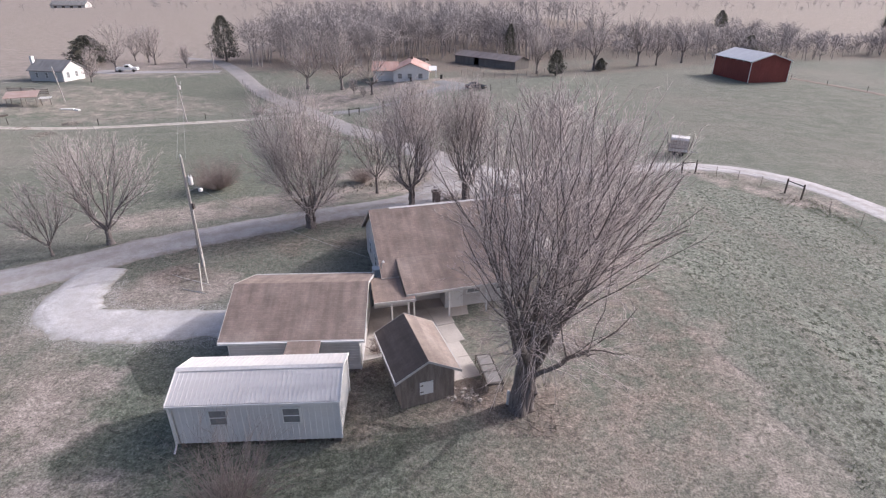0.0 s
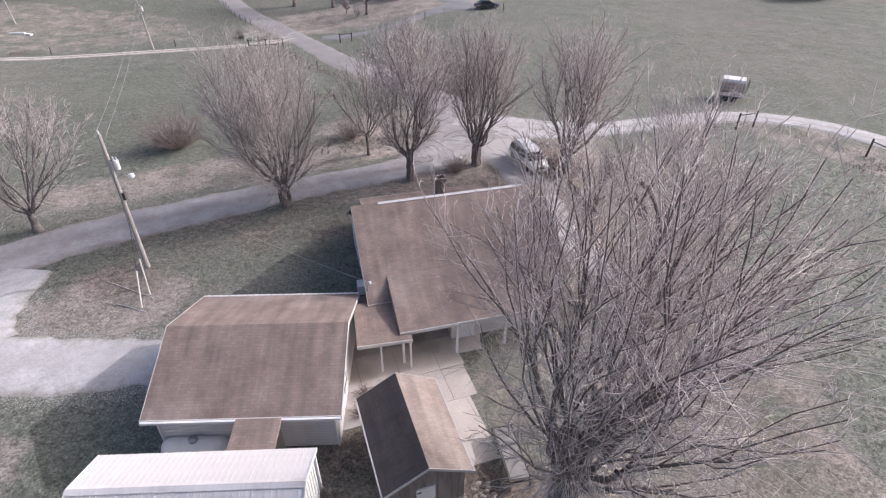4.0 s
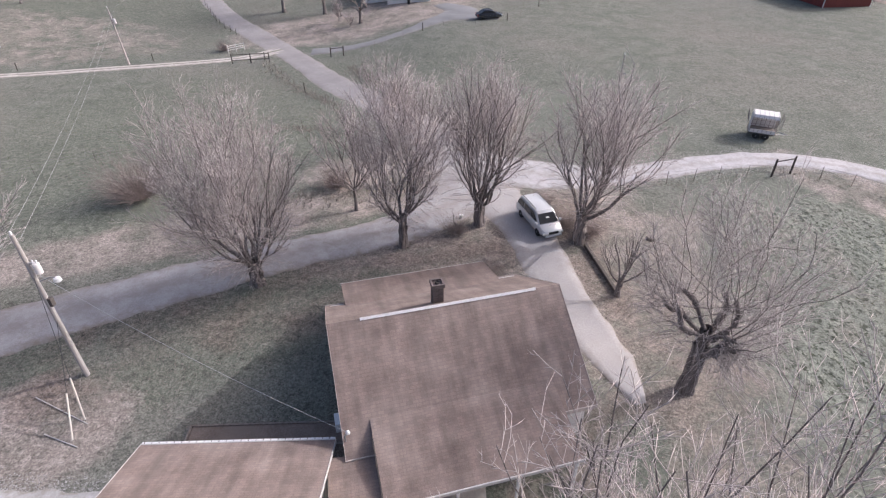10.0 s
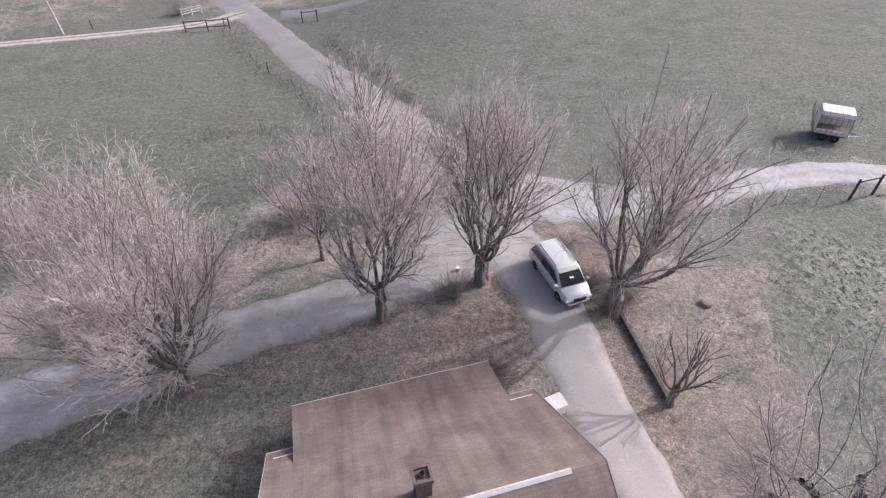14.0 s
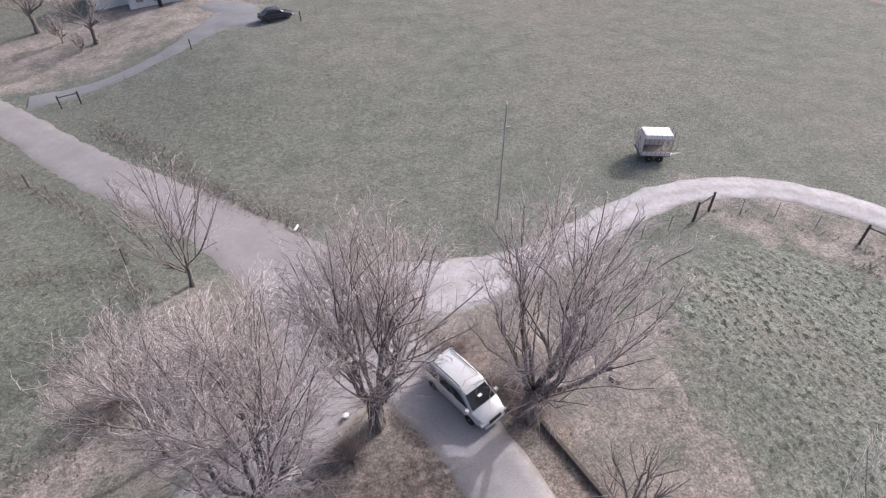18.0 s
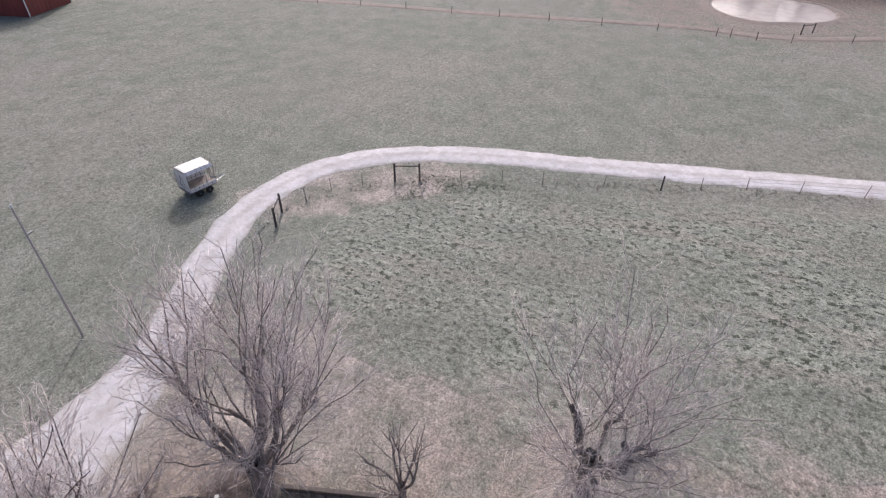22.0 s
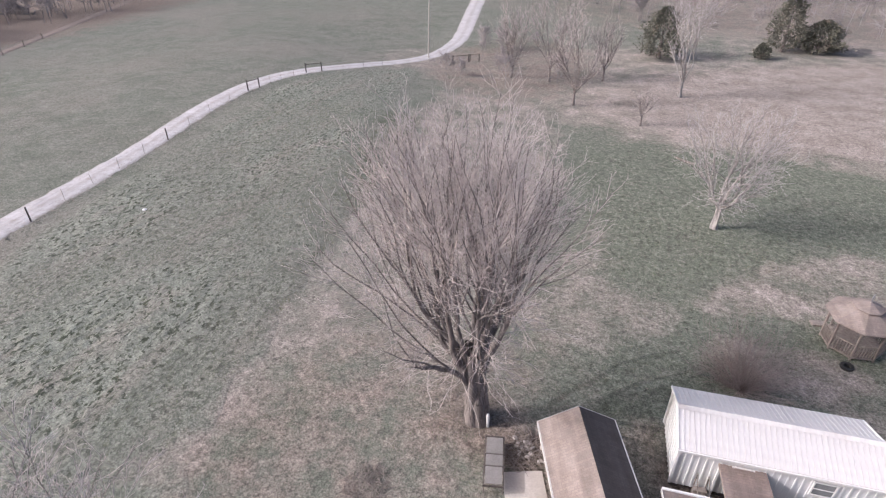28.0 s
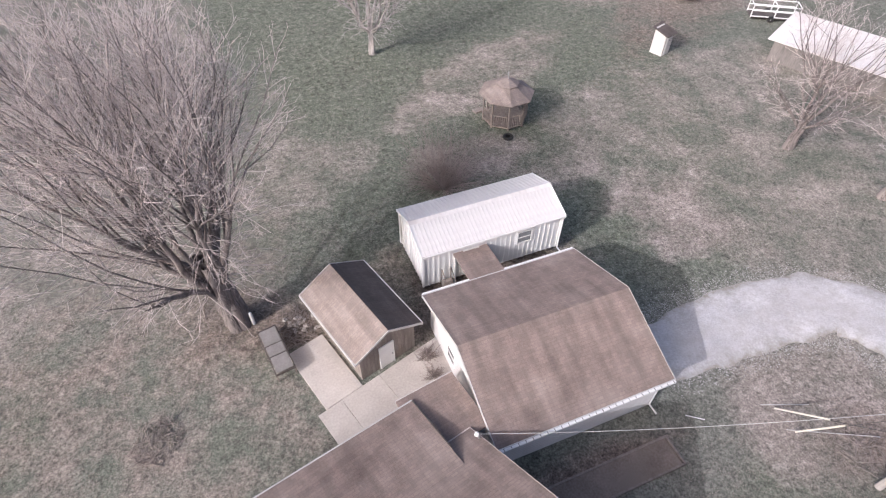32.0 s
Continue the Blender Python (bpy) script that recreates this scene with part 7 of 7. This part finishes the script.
# grey barn on the far hill
fb = thing("distant_barn", pose(-424, 575, -1.5, 0, 0, 6), "long grey board barn far off on a straw-coloured hill", "barn")
part("wall", Build().prism([(-7, 0), (7, 0), (7, 4.5), (0, 8), (-7, 4.5)], 0, 34, "x"), TRIM_DULL, fb)
for sgn in (-1, 1):
    part("roof_slope", Build().prism([(sgn * 7.8, 4.2), (0, 8.4), (0, 8.1), (sgn * 7.8, 3.9)], -0.6, 34.6, "x"), ROOF_GREY, fb)
for k in range(4):
    part("doorway", Build().box(3 + k * 8, 6 + k * 8, -7.06, -6.9, 0, 3.4), WOOD_DARK, fb)

# far farmhouse at the end of the lane
fh = thing("ranch_house", pose(112, -201, 0, 0, 0, 152), "long white ranch house with a grey gabled roof", "house")
part("wall", Build().box(0, 28, 0, 0.2, 0, 3).box(0, 0.2, 0.2, 9, 0, 3).box(27.8, 28, 0.2, 9, 0, 3).box(0, 28, 9, 9.2, 0, 3), SIDING_GREY, fh)
for y0 in (-2.0, 9.8):
    part("roof_slope", Build().prism([(y0, 2.8), (4.4, 5.6), (4.4, 5.45), (y0, 2.65)], -0.6, 28.6, "x"), ROOF_GREY, fh)
part("porch_gable", Build().prism([(9, 2.9), (14, 2.9), (11.5, 4.8)], -2.6, 3.0, "y"), TRIM, fh)
part("porch_gable_roof", Build().prism([(8.6, 2.8), (11.5, 5.05), (14.4, 2.8), (14.4, 2.65), (11.5, 4.9), (8.6, 2.65)], -2.9, 3.0, "y"), ROOF_GREY, fh)
for x in (3, 7, 17, 21, 25):
    window(fh, 1.4, 1.4, pose(x, -0.03, 0.9))
    part("porch_post", Build().box(x + 1.6, x + 1.8, -1.8, -1.6, 0, 2.7), TRIM, fh)
kiosk = thing("lane_shed", pose(52.8, -148.2, -0.05, 0, 0, 158), "small dark grey shed with a pale door beside the lane", "shed")
part("wall", Build().prism([(-1.8, 0), (1.8, 0), (1.8, 2.2), (0, 3.3), (-1.8, 2.2)], -1.6, 1.6, "y"), BARN_GREY, kiosk)
for s in (-1, 1):
    part("roof_slope", Build().prism([(s * 2.1, 2.05), (0, 3.45), (0, 3.33), (s * 2.1, 1.95)], -1.9, 1.9, "y"), ROOF_DARK, kiosk)
window(kiosk, 0.8, 1.0, pose(-0.9, -1.63, 0.9))
plank_door(kiosk, 0.9, 2.0, pose(0.8, -1.62, 0.03), TRIM, "white shed door")
ribbon("farm_yard", [(58, -186, 4), (70, -192, 7), (84, -187, 5)], GRAVEL, "pale gravel farmyard before the ranch house", lift=0.12)

# pond
b = Build()
ring = [(112 + math.cos(a) * 9.0 * (1 + 0.08 * math.sin(3 * a) + 0.03 * math.sin(7 * a + 1) + 0.02 * math.sin(11 * a)), -6 + math.sin(a) * 10.5 * (1 + 0.06 * math.cos(2 * a))) for a in np.linspace(0, 6.2832, 41)[:-1]]
b.face(*[(x, y, 0.10) for x, y in ring])
solid("pond", b, MUD, pose(0, 0, 0), "muddy pinkish-brown farm pond", "pond", kind="structure")
b = Build()
for k in range(40):
    (x0, y0), (x1, y1) = ring[k], ring[(k + 1) % 40]
    def out(x, y, f, z):
        return (112 + (x - 112) * f, -6 + (y + 6) * f, z)
    b.face(out(x0, y0, 0.99, 0.06), out(x1, y1, 0.99, 0.06), out(x1, y1, 1.05, 0.2), out(x0, y0, 1.05, 0.2))
    b.face(out(x0, y0, 1.05, 0.2), out(x1, y1, 1.05, 0.2), out(x1, y1, 1.25, -0.05), out(x0, y0, 1.25, -0.05))
solid("pond_bank", b, DIRT, pose(0, 0, 0), "bare reddish earth bank round the pond", "bank", kind="structure")

# ---- back lawn ----
gz = thing("gazebo", at(-18.3, -16.2, 0, 10) @ Matrix.Diagonal((0.9, 0.9, 0.94, 1)), "octagonal wooden gazebo with a two-tier brown roof", "gazebo")
R = 1.95
corner = [(math.cos(radians(22.5 + 45 * k)) * R, math.sin(radians(22.5 + 45 * k)) * R) for k in range(8)]
part("floor", Build().prism(corner, 0.18, 0.3, "z"), WOOD_GREY, gz)
for x, y in corner:
    part("post", Build().box(x * 0.96 - 0.06, x * 0.96 + 0.06, y * 0.96 - 0.06, y * 0.96 + 0.06, 0, 2.65), WOOD_GREY, gz)
for k in range(8):
    (x0, y0), (x1, y1) = corner[k], corner[(k + 1) % 8]
    part("beam", Build().path([(x0, y0, 2.6), (x1, y1, 2.6)], 0.07), WOOD_GREY, gz)
    if k == 6:
        continue
    part("handrail", Build().path([(x0 * 0.96, y0 * 0.96, 1.2), (x1 * 0.96, y1 * 0.96, 1.2)], 0.045), WOOD_GREY, gz)
    for j in range(1, 8):
        f = j / 8
        px, py = (x0 + (x1 - x0) * f) * 0.96, (y0 + (y1 - y0) * f) * 0.96
        part("baluster", Build().box(px - 0.02, px + 0.02, py - 0.02, py + 0.02, 0.3, 1.2), WOOD_GREY, gz)
for k in range(8):
    a0, a1 = radians(22.5 + 45 * k), radians(67.5 + 45 * k)
    for lo, hi, rl, rhh, zl, zh, nm in ((0, 1, 2.35, 0.85, 2.5, 3.2, "roof_panel"), (0, 1, 1.0, 0.03, 3.32, 3.68, "cupola_panel")):
        b = Build()
        top = [(math.cos(a0) * rl, math.sin(a0) * rl, zl), (math.cos(a1) * rl, math.sin(a1) * rl, zl), (math.cos(a1) * rhh, math.sin(a1) * rhh, zh), (math.cos(a0) * rhh, math.sin(a0) * rhh, zh)]
        low = [(x, y, z - 0.07) for x, y, z in top]
        b.v = top + low
        b.f = [(0, 1, 2, 3), (7, 6, 5, 4), (0, 4, 5, 1), (1, 5, 6, 2), (2, 6, 7, 3), (3, 7, 4, 0)]
        part(nm, b, ROOF_PALE, gz)
part("cupola_drum", Build().lathe([(0.82, 3.1), (0.82, 3.34)], 8), WOOD_GREY, gz)
part("finial", Build().lathe([(0.06, 3.62), (0.03, 3.9), (0.08, 4.0), (0.02, 4.3)], 8), STEEL, gz)
part("step", Build().box(0.9, 1.9, -2.3, -1.7, 0, 0.15), WOOD_GREY, gz)
tyre = solid("tyre_planter", Build().lathe([(0.2, 0.02), (0.36, 0), (0.4, 0.1), (0.36, 0.2), (0.2, 0.18), (0.2, 0.02)], 16), RUBBER, at(-17.6, -13.7, 0.0, 0), "old black tyre planter beside the gazebo", "tyre")

privy = thing("outhouse", at(-35.8, -22.0, 0, 24), "small white wooden outhouse with a slanting roof", "outhouse")
part("wall", Build().prism([(-0.6, 0), (0.6, 0), (0.6, 1.95), (-0.6, 2.3)], -0.6, 0.6, "x"), TRIM_DULL, privy)
part("roof", Build().prism([(-0.85, 2.36), (0.85, 1.92), (0.85, 1.86), (-0.85, 2.3)], -0.8, 0.8, "x"), ROOF_DARK, privy)
plank_door(privy, 0.7, 1.7, pose(0.0, 0.61, 0.05, 0, 0, 180), TRIM_DULL, "white plank door")
for k in range(3):
    part("vent_hole", Build().lathe([(0.05, 0), (0.05, 0.01)], 8), RUBBER, privy).matrix_local = pose(-0.2 + k * 0.2, 0.72, 1.5 - 0.15 * (k % 2), -90, 0, 0)

wb = thing("metal_building", pose(-43.9, -17.6, -0.4, 0, 0, 118.7), "low building with a weathered white steel roof", "building")
part("wall", Build().box(-0.1, 16, 0.5, 0.65, 0, 1.98), BARN_GREY, wb)
part("wall", Build().box(-0.1, 16, 5.0, 5.15, 0, 2.5), BARN_GREY, wb)
for x in (-0.1, 15.85):
    part("end_wall", Build().prism([(0.65, 0), (5.0, 0), (5.0, 2.45), (0.65, 1.95)], x, x + 0.15, "x"), BARN_GREY, wb)
slope = part("roof_slope", Build().prism([(0, 2.0), (5.6, 2.65), (5.6, 2.57), (0, 1.92)], -0.6, 16.5, "x"), METAL_WHITE, wb)
seam = Build().prism([(0, 2.04), (5.6, 2.69), (5.6, 2.65), (0, 2.0)], 0, 0.05, "x").mesh("seam", METAL_WHITE)
for k in range(28):
    part("seam", seam, METAL_WHITE, slope).location = (-0.55 + k * 0.61, 0, 0)
chute = thing("stock_trailer_frame", at(-50.3, -24.7, 0, -28), "white pipe-railed livestock trailer frame", "trailer")
for x in (-2.2, 0, 2.2):
    for y in (-0.8, 0.8):
        part("upright", Build().tube((x, y, 0.3), (x, y, 1.5), 0.05, 0.05, 6), TRIM, chute)
for y in (-0.8, 0.8):
    for z in (0.45, 1.0, 1.5):
        part("rail", Build().tube((-2.2, y, z), (2.2, y, z), 0.05, 0.05, 6), TRIM, chute)
for x in (-2.2, 0, 2.2):
    part("cross_rail", Build().tube((x, -0.8, 1.5), (x, 0.8, 1.5), 0.05, 0.05, 6), TRIM, chute)
part("bed", Build().box(-2.2, 2.2, -0.75, 0.75, 0.3, 0.4), WOOD_DARK, chute)
for y in (-0.95, 0.95):
    wheel(chute, 0.3, y, 0.3, 0.2)

solid("white_tank", Build().lathe([(0.05, -1.5), (0.45, -1.35), (0.5, -1.1), (0.5, 1.1), (0.45, 1.35), (0.05, 1.5)], 14), TRIM, at(-54.2, -38.0, 0.33) @ pose(0, 0, 0, 90, 0, 25) @ Matrix.Diagonal((0.7, 0.7, 0.7, 1)), "white tank lying on bare ground", "tank", smooth=True)
trac = thing("old_tractor", at(-66.5, -82.0, 0, 40), "old grey tractor parked among cedars", "tractor")
part("bonnet", Build().box(0.2, 1.9, -0.35, 0.35, 0.8, 1.4), STEEL, trac, bevel=0.05)
part("seat_deck", Build().box(-0.9, 0.3, -0.5, 0.5, 0.7, 1.0), STEEL, trac, bevel=0.04)
part("steering_wheel", Build().lathe([(0.22, 1.6), (0.25, 1.62), (0.22, 1.64)], 12, (0.0, 0, 0)), RUBBER, trac)
for y in (-0.75, 0.75):
    wheel(trac, -0.5, y, 0.65, 0.3)
    wheel(trac, 1.5, y * 0.8, 0.35, 0.2)
jk = thing("scrap_machine", at(-56.6, -40.2, 0, 15), "rusting machine frame on bare ground", "scrap")
for y in (-0.5, 0.5):
    wheel(jk, -0.6, y, 0.35, 0.15)
part("frame", Build().path([(-0.8, -0.5, 0.5), (1.2, -0.4, 0.5), (1.6, 0, 0.6), (1.2, 0.4, 0.5), (-0.8, 0.5, 0.5), (-0.8, -0.5, 0.5)], 0.05), STEEL, jk)
for k, (x, y, ln, a) in enumerate([(-66.6, -67.2, 3.0, 30), (-70, -66, 4.0, 10), (-75, -63.5, 3.5, 20), (-80, -61, 4.2, -10), (-46.8, -35.5, 2.0, 60), (-8.3, -43.9, 2.4, -35)]):
    solid("fallen_log", Build().tube((-ln / 2, 0, 0.12), (0, 0.15, 0.14), 0.13, 0.11, 8).tube((0, 0.15, 0.14), (ln / 2, 0, 0.12), 0.11, 0.07, 8).tube((0.1, 0.1, 0.14), (0.6, 0.5, 0.4), 0.06, 0.03, 6), WOOD_GREY, at(x, y, 0, a), "fallen log lying on dry grass", "log", "fallen logs")
for k, (x, y, dx) in enumerate([(-33.4, -35.6, 0.25), (-41.2, -33.6, -0.3), (-32, -62, 0.05)]):
    solid("stake", Build().tube((0, 0, -0.1), (dx, 0.1, 1.0), 0.06, 0.05, 7), WOOD_GREY, at(x, y), "short grey wooden stake in the grass", "stake")

# planks and branches lying about
for x, y, ln, a, m in [(-22.15, 10.45, 2.3, -17, TRIM_DULL), (-23.3, 12.3, 4.2, -22, TRIM_DULL), (-17.6, 9.75, 0.9, -32, TRIM), (-20.6, 11.3, 1.0, 40, WOOD_GREY)]:
    solid("loose_plank", Build().box(-ln / 2, ln / 2, -0.022, 0.022, 0, 0.03), m, at(x, y, 0.03, a), "loose pale plank lying on bare grass", "plank", "loose planks", bevel=0.006)
solid("white_post", Build().lathe([(0.09, 0), (0.09, 0.9), (0.05, 0.98)], 10), TRIM, at(1.75, -1.75), "short white post at the foot of the maple", "post")
solid("field_stone", Build().lathe([(0.18, -0.03), (0.22, 0.08), (0.12, 0.15), (0.03, 0.17)], 8), TRIM, at(37.6, -13.9), "white bucket-sized object lying in the hay field", "stone")
solid("culvert_pipe", Build().tube((-0.7, 0, 0.15), (0.7, 0, 0.15), 0.16, 0.16, 12), TRIM, at(-2.5, 49.9, 0, 60) @ Matrix.Diagonal((0.55, 0.6, 0.6, 1)), "white culvert pipe end beside the lane", "pipe")
solid("old_stump", Build().lathe([(0.42, -0.1), (0.36, 0.15), (0.3, 0.22), (0.05, 0.24)], 11), WOOD_GREY, at(12.5, 30.1), "pale sawn stump in the lawn", "stump")
solid("tipped_bucket", Build().lathe([(0.12, 0), (0.15, 0.3), (0.16, 0.32)], 12), TRIM, at(-2.2, 32.6), "white bucket at the foot of a maple", "bucket")


def brush_heap(x, y, r, n, seed, label):
    rng = random.Random(seed)
    rows = []
    for _ in range(n):
        a, d, e = rng.uniform(0, 6.28), r * rng.random() ** 0.5, rng.uniform(0, 6.28)
        p = Vector((math.cos(a) * d, math.sin(a) * d, rng.uniform(0.02, 0.35 * (1 - d / r / 1.2))))
        q = p + Vector((math.cos(e), math.sin(e), rng.uniform(-0.1, 0.3))) * rng.uniform(0.3, 0.9)
        q.z = max(q.z, 0.02)
        rows.append((*p, *q, 0.02, 0.008))
    ob = new("brush_pile", quick_mesh("brush_pile", [tubes(np.array(rows), 4)], WOOD_GREY))
    ob.matrix_world = at(x, y)
    tagged(ob, label, "brush pile", kind="stuff")


brush_heap(6.5, 3.7, 1.1, 120, 1, "flattened heap of dry sticks on the lawn")
brush_heap(-0.6, -0.9, 1.2, 160, 2, "dry sticks and rubble beside the garden shed")
brush_heap(3.0, -2.6, 1.8, 120, 3, "fallen twigs round the foot of the maple")
brush_heap(-46.3, -31.8, 1.6, 120, 4, "tangled dry brush at the lawn's edge")
brush_heap(-24, 13, 1.3, 60, 5, "dry weeds round the guy anchors")
brush_heap(-74, 65, 2.2, 160, 7, "dark heap of cut branches beside the farm track")
brush_heap(-80, 68, 1.5, 90, 8, "scattered sticks and scrap beside the lean-to")
brush_heap(-75, 74, 2.0, 160, 9, "tangled poles and sticks round the lean-to")
brush_heap(-8, 57, 1.3, 70, 6, "dark weeds in the roadside ditch")


# rubble stones by the garden shed and the maple
rng = random.Random(9)
stone = Build().lathe([(0.08, 0), (0.13, 0.06), (0.1, 0.12), (0.03, 0.14)], 7).mesh("rubble_stone", CONCRETE)
for k in range(26):
    o = tagged(new("rubble_stone", stone), "pale broken concrete lump on bare soil", "stone", "rubble stones")
    x, y = rng.uniform(-1.9, 0.4), rng.uniform(-1.6, -0.5)
    o.matrix_world = at(x, y, -0.02, rng.uniform(0, 360)) @ Matrix.Diagonal((rng.uniform(0.6, 1.5), rng.uniform(0.6, 1.4), rng.uniform(0.5, 1.2), 1))


def grass_clumps(name, spots, blades, ht, material, label, seed):
    rs = np.random.RandomState(seed)
    s = np.array(spots)
    n = len(s) * blades
    c = np.repeat(np.stack([s[:, 0], s[:, 1], heights(s[:, 0], s[:, 1]) - 0.02], 1), blades, 0)
    az, ln = rs.rand(n) * 6.283, ht * (0.5 + rs.rand(n))
    lean = 0.3 + 0.7 * rs.rand(n)
    off = np.stack([np.cos(az), np.sin(az), np.zeros(n)], 1)
    base = c + off * (0.08 * rs.rand(n))[:, None]
    side = np.stack([-np.sin(az), np.cos(az), np.zeros(n)], 1) * 0.018
    tip = base + off * (ln * lean)[:, None] + np.array([0, 0, 1.0]) * (ln * (1.05 - 0.6 * lean))[:, None]
    v = np.stack([base - side, base + side, tip], 1).reshape(-1, 3)
    ob = new(name, quick_mesh(name, [(v, np.arange(n * 3).reshape(-1, 3))], material))
    tagged(ob, label, "grass", kind="stuff")


def strewn(n, seed, fn):
    r = random.Random(seed)
    return [fn(r) for _ in range(n)]


def along(pts, width, n, seed):
    s = spline([(x, y, 0) for x, y in pts], 0.5)
    r = random.Random(seed)
    out = []
    for _ in range(n):
        q = s[r.randrange(len(s))]
        out.append((q[0] + r.gauss(0, width), q[1] + r.gauss(0, width)))
    return out


grass_clumps("verge_grass", along([(-13.2, 46), (-15.5, 53.5), (-19.7, 60.5), (-26.1, 68.8), (-34, 81)], 0.6, 500, 1) + along([(-2, 49.5), (-8, 57), (-13, 66), (-19.5, 76)], 0.7, 800, 2), 8, 0.34, GRASS_DRY, "tall dry grass along the lane's verges", 1)
grass_clumps("verge_grass", along([(13.5, 38), (21, 40), (28, 41.5), (35.5, 34.5), (39.5, 22), (43, 5), (47, -20), (50, -46)], 0.5, 900, 3), 7, 0.22, GRASS_DRY, "tall dry grass along the field fence", 2)
grass_clumps("verge_grass", along([(-26, 48.5), (-20, 50.5), (-13, 47)], 0.7, 260, 4) + along([(-20, 34), (-12, 36.5), (-7, 38)], 1.2, 500, 5), 8, 0.3, GRASS_DRY, "tall dry grass along the pasture edge", 3)
grass_clumps("lawn_grass", strewn(9000, 6, lambda r: (r.uniform(-34, 14), r.uniform(-30, 2))), 5, 0.10, GRASS_TUFT, "short green tufts in the lawn", 4)
grass_clumps("lawn_grass", strewn(4000, 7, lambda r: (r.uniform(-30, -8), r.uniform(11, 22))) + strewn(3000, 8, lambda r: (r.uniform(8, 15), r.uniform(0, 30))), 5, 0.10, GRASS_DRY, "short dry tufts in the lawn", 5)
grass_clumps("field_tussock", strewn(26000, 9, lambda r: (lambda y: (r.uniform(17 + max(0, -y) * 0.13, 38 + max(0, -y) * 0.14), y))(r.uniform(-45, 33))), 6, 0.17, GRASS_TUFT, "dark green grass tussocks in the hay field", 6)
grass_clumps("pasture_tuft", strewn(6500, 10, lambda r: (r.uniform(0, 85), r.uniform(46, 112))) + strewn(3200, 11, lambda r: (r.uniform(-62, -18), r.uniform(30, 78))) + strewn(2500, 12, lambda r: (r.uniform(52, 92), r.uniform(-70, 46))), 5, 0.14, GRASS_TUFT, "dark grass tufts scattered over the pasture", 7)
grass_clumps("lawn_straw", strewn(7000, 13, lambda r: (r.uniform(-40, 16), r.uniform(-40, 6))) + strewn(3000, 14, lambda r: (r.uniform(-28, 15), r.uniform(14, 32))), 4, 0.09, GRASS_DRY, "short straw-coloured tufts in the lawn", 8)


def loose_gravel(spots, material, label, seed):
    """Scattered stones: small four-sided pyramids pressed into the ground."""
    rs = np.random.RandomState(seed)
    p = np.array(spots)
    n = len(p)
    c = np.stack([p[:, 0], p[:, 1], heights(p[:, 0], p[:, 1])], 1)
    az, r = rs.rand(n) * 6.283, 0.016 + 0.03 * rs.rand(n) ** 2
    ring = [c + np.stack([np.cos(az + k * 1.5708) * r, np.sin(az + k * 1.5708) * r * 0.8, np.full(n, 0.0)], 1) for k in range(4)]
    v = np.stack(ring + [c + np.stack([0.2 * r, 0.1 * r, 0.9 * r], 1)], 1).reshape(-1, 3)
    k = np.arange(n)[:, None] * 5
    f = np.concatenate([k + np.array(t) for t in ((0, 1, 4), (1, 2, 4), (2, 3, 4), (3, 0, 4))])
    ob = new("loose_gravel", quick_mesh("loose_gravel", [(v, f)], material))
    tagged(ob, label, "gravel", kind="stuff")


loose_gravel(along([(-33.5, 9.5), (-32.6, 6.5), (-29.5, 4.2), (-24, 3.4), (-17, 4.2)], 0.55, 5200, 21) + along([(-29, 12), (-27.6, 8.6), (-24, 7.9), (-18, 8.0)], 0.4, 2600, 22) + along([(-32, 9), (-26, 5.6), (-18, 6)], 0.9, 2500, 25), mat("loose_stone", (0.30, 0.285, 0.275), (0.50, 0.48, 0.468), 3.0, 0.95, 0.2), "pale loose stones scattered round the gravel loop", 1)
loose_gravel(along([(3.4, 42.4), (12.5, 42.6), (21, 45.1), (27.5, 46.3), (35.3, 44.4), (40.6, 40)], 0.4, 1800, 23) + along([(12.5, 38.7), (21, 41.3), (27.5, 42.6), (33, 41.5), (37.2, 38)], 0.4, 1800, 24), mat("loose_stone", (0.30, 0.285, 0.275), (0.50, 0.48, 0.468), 3.0, 0.95, 0.2), "pale loose stones along the farm lane", 2)
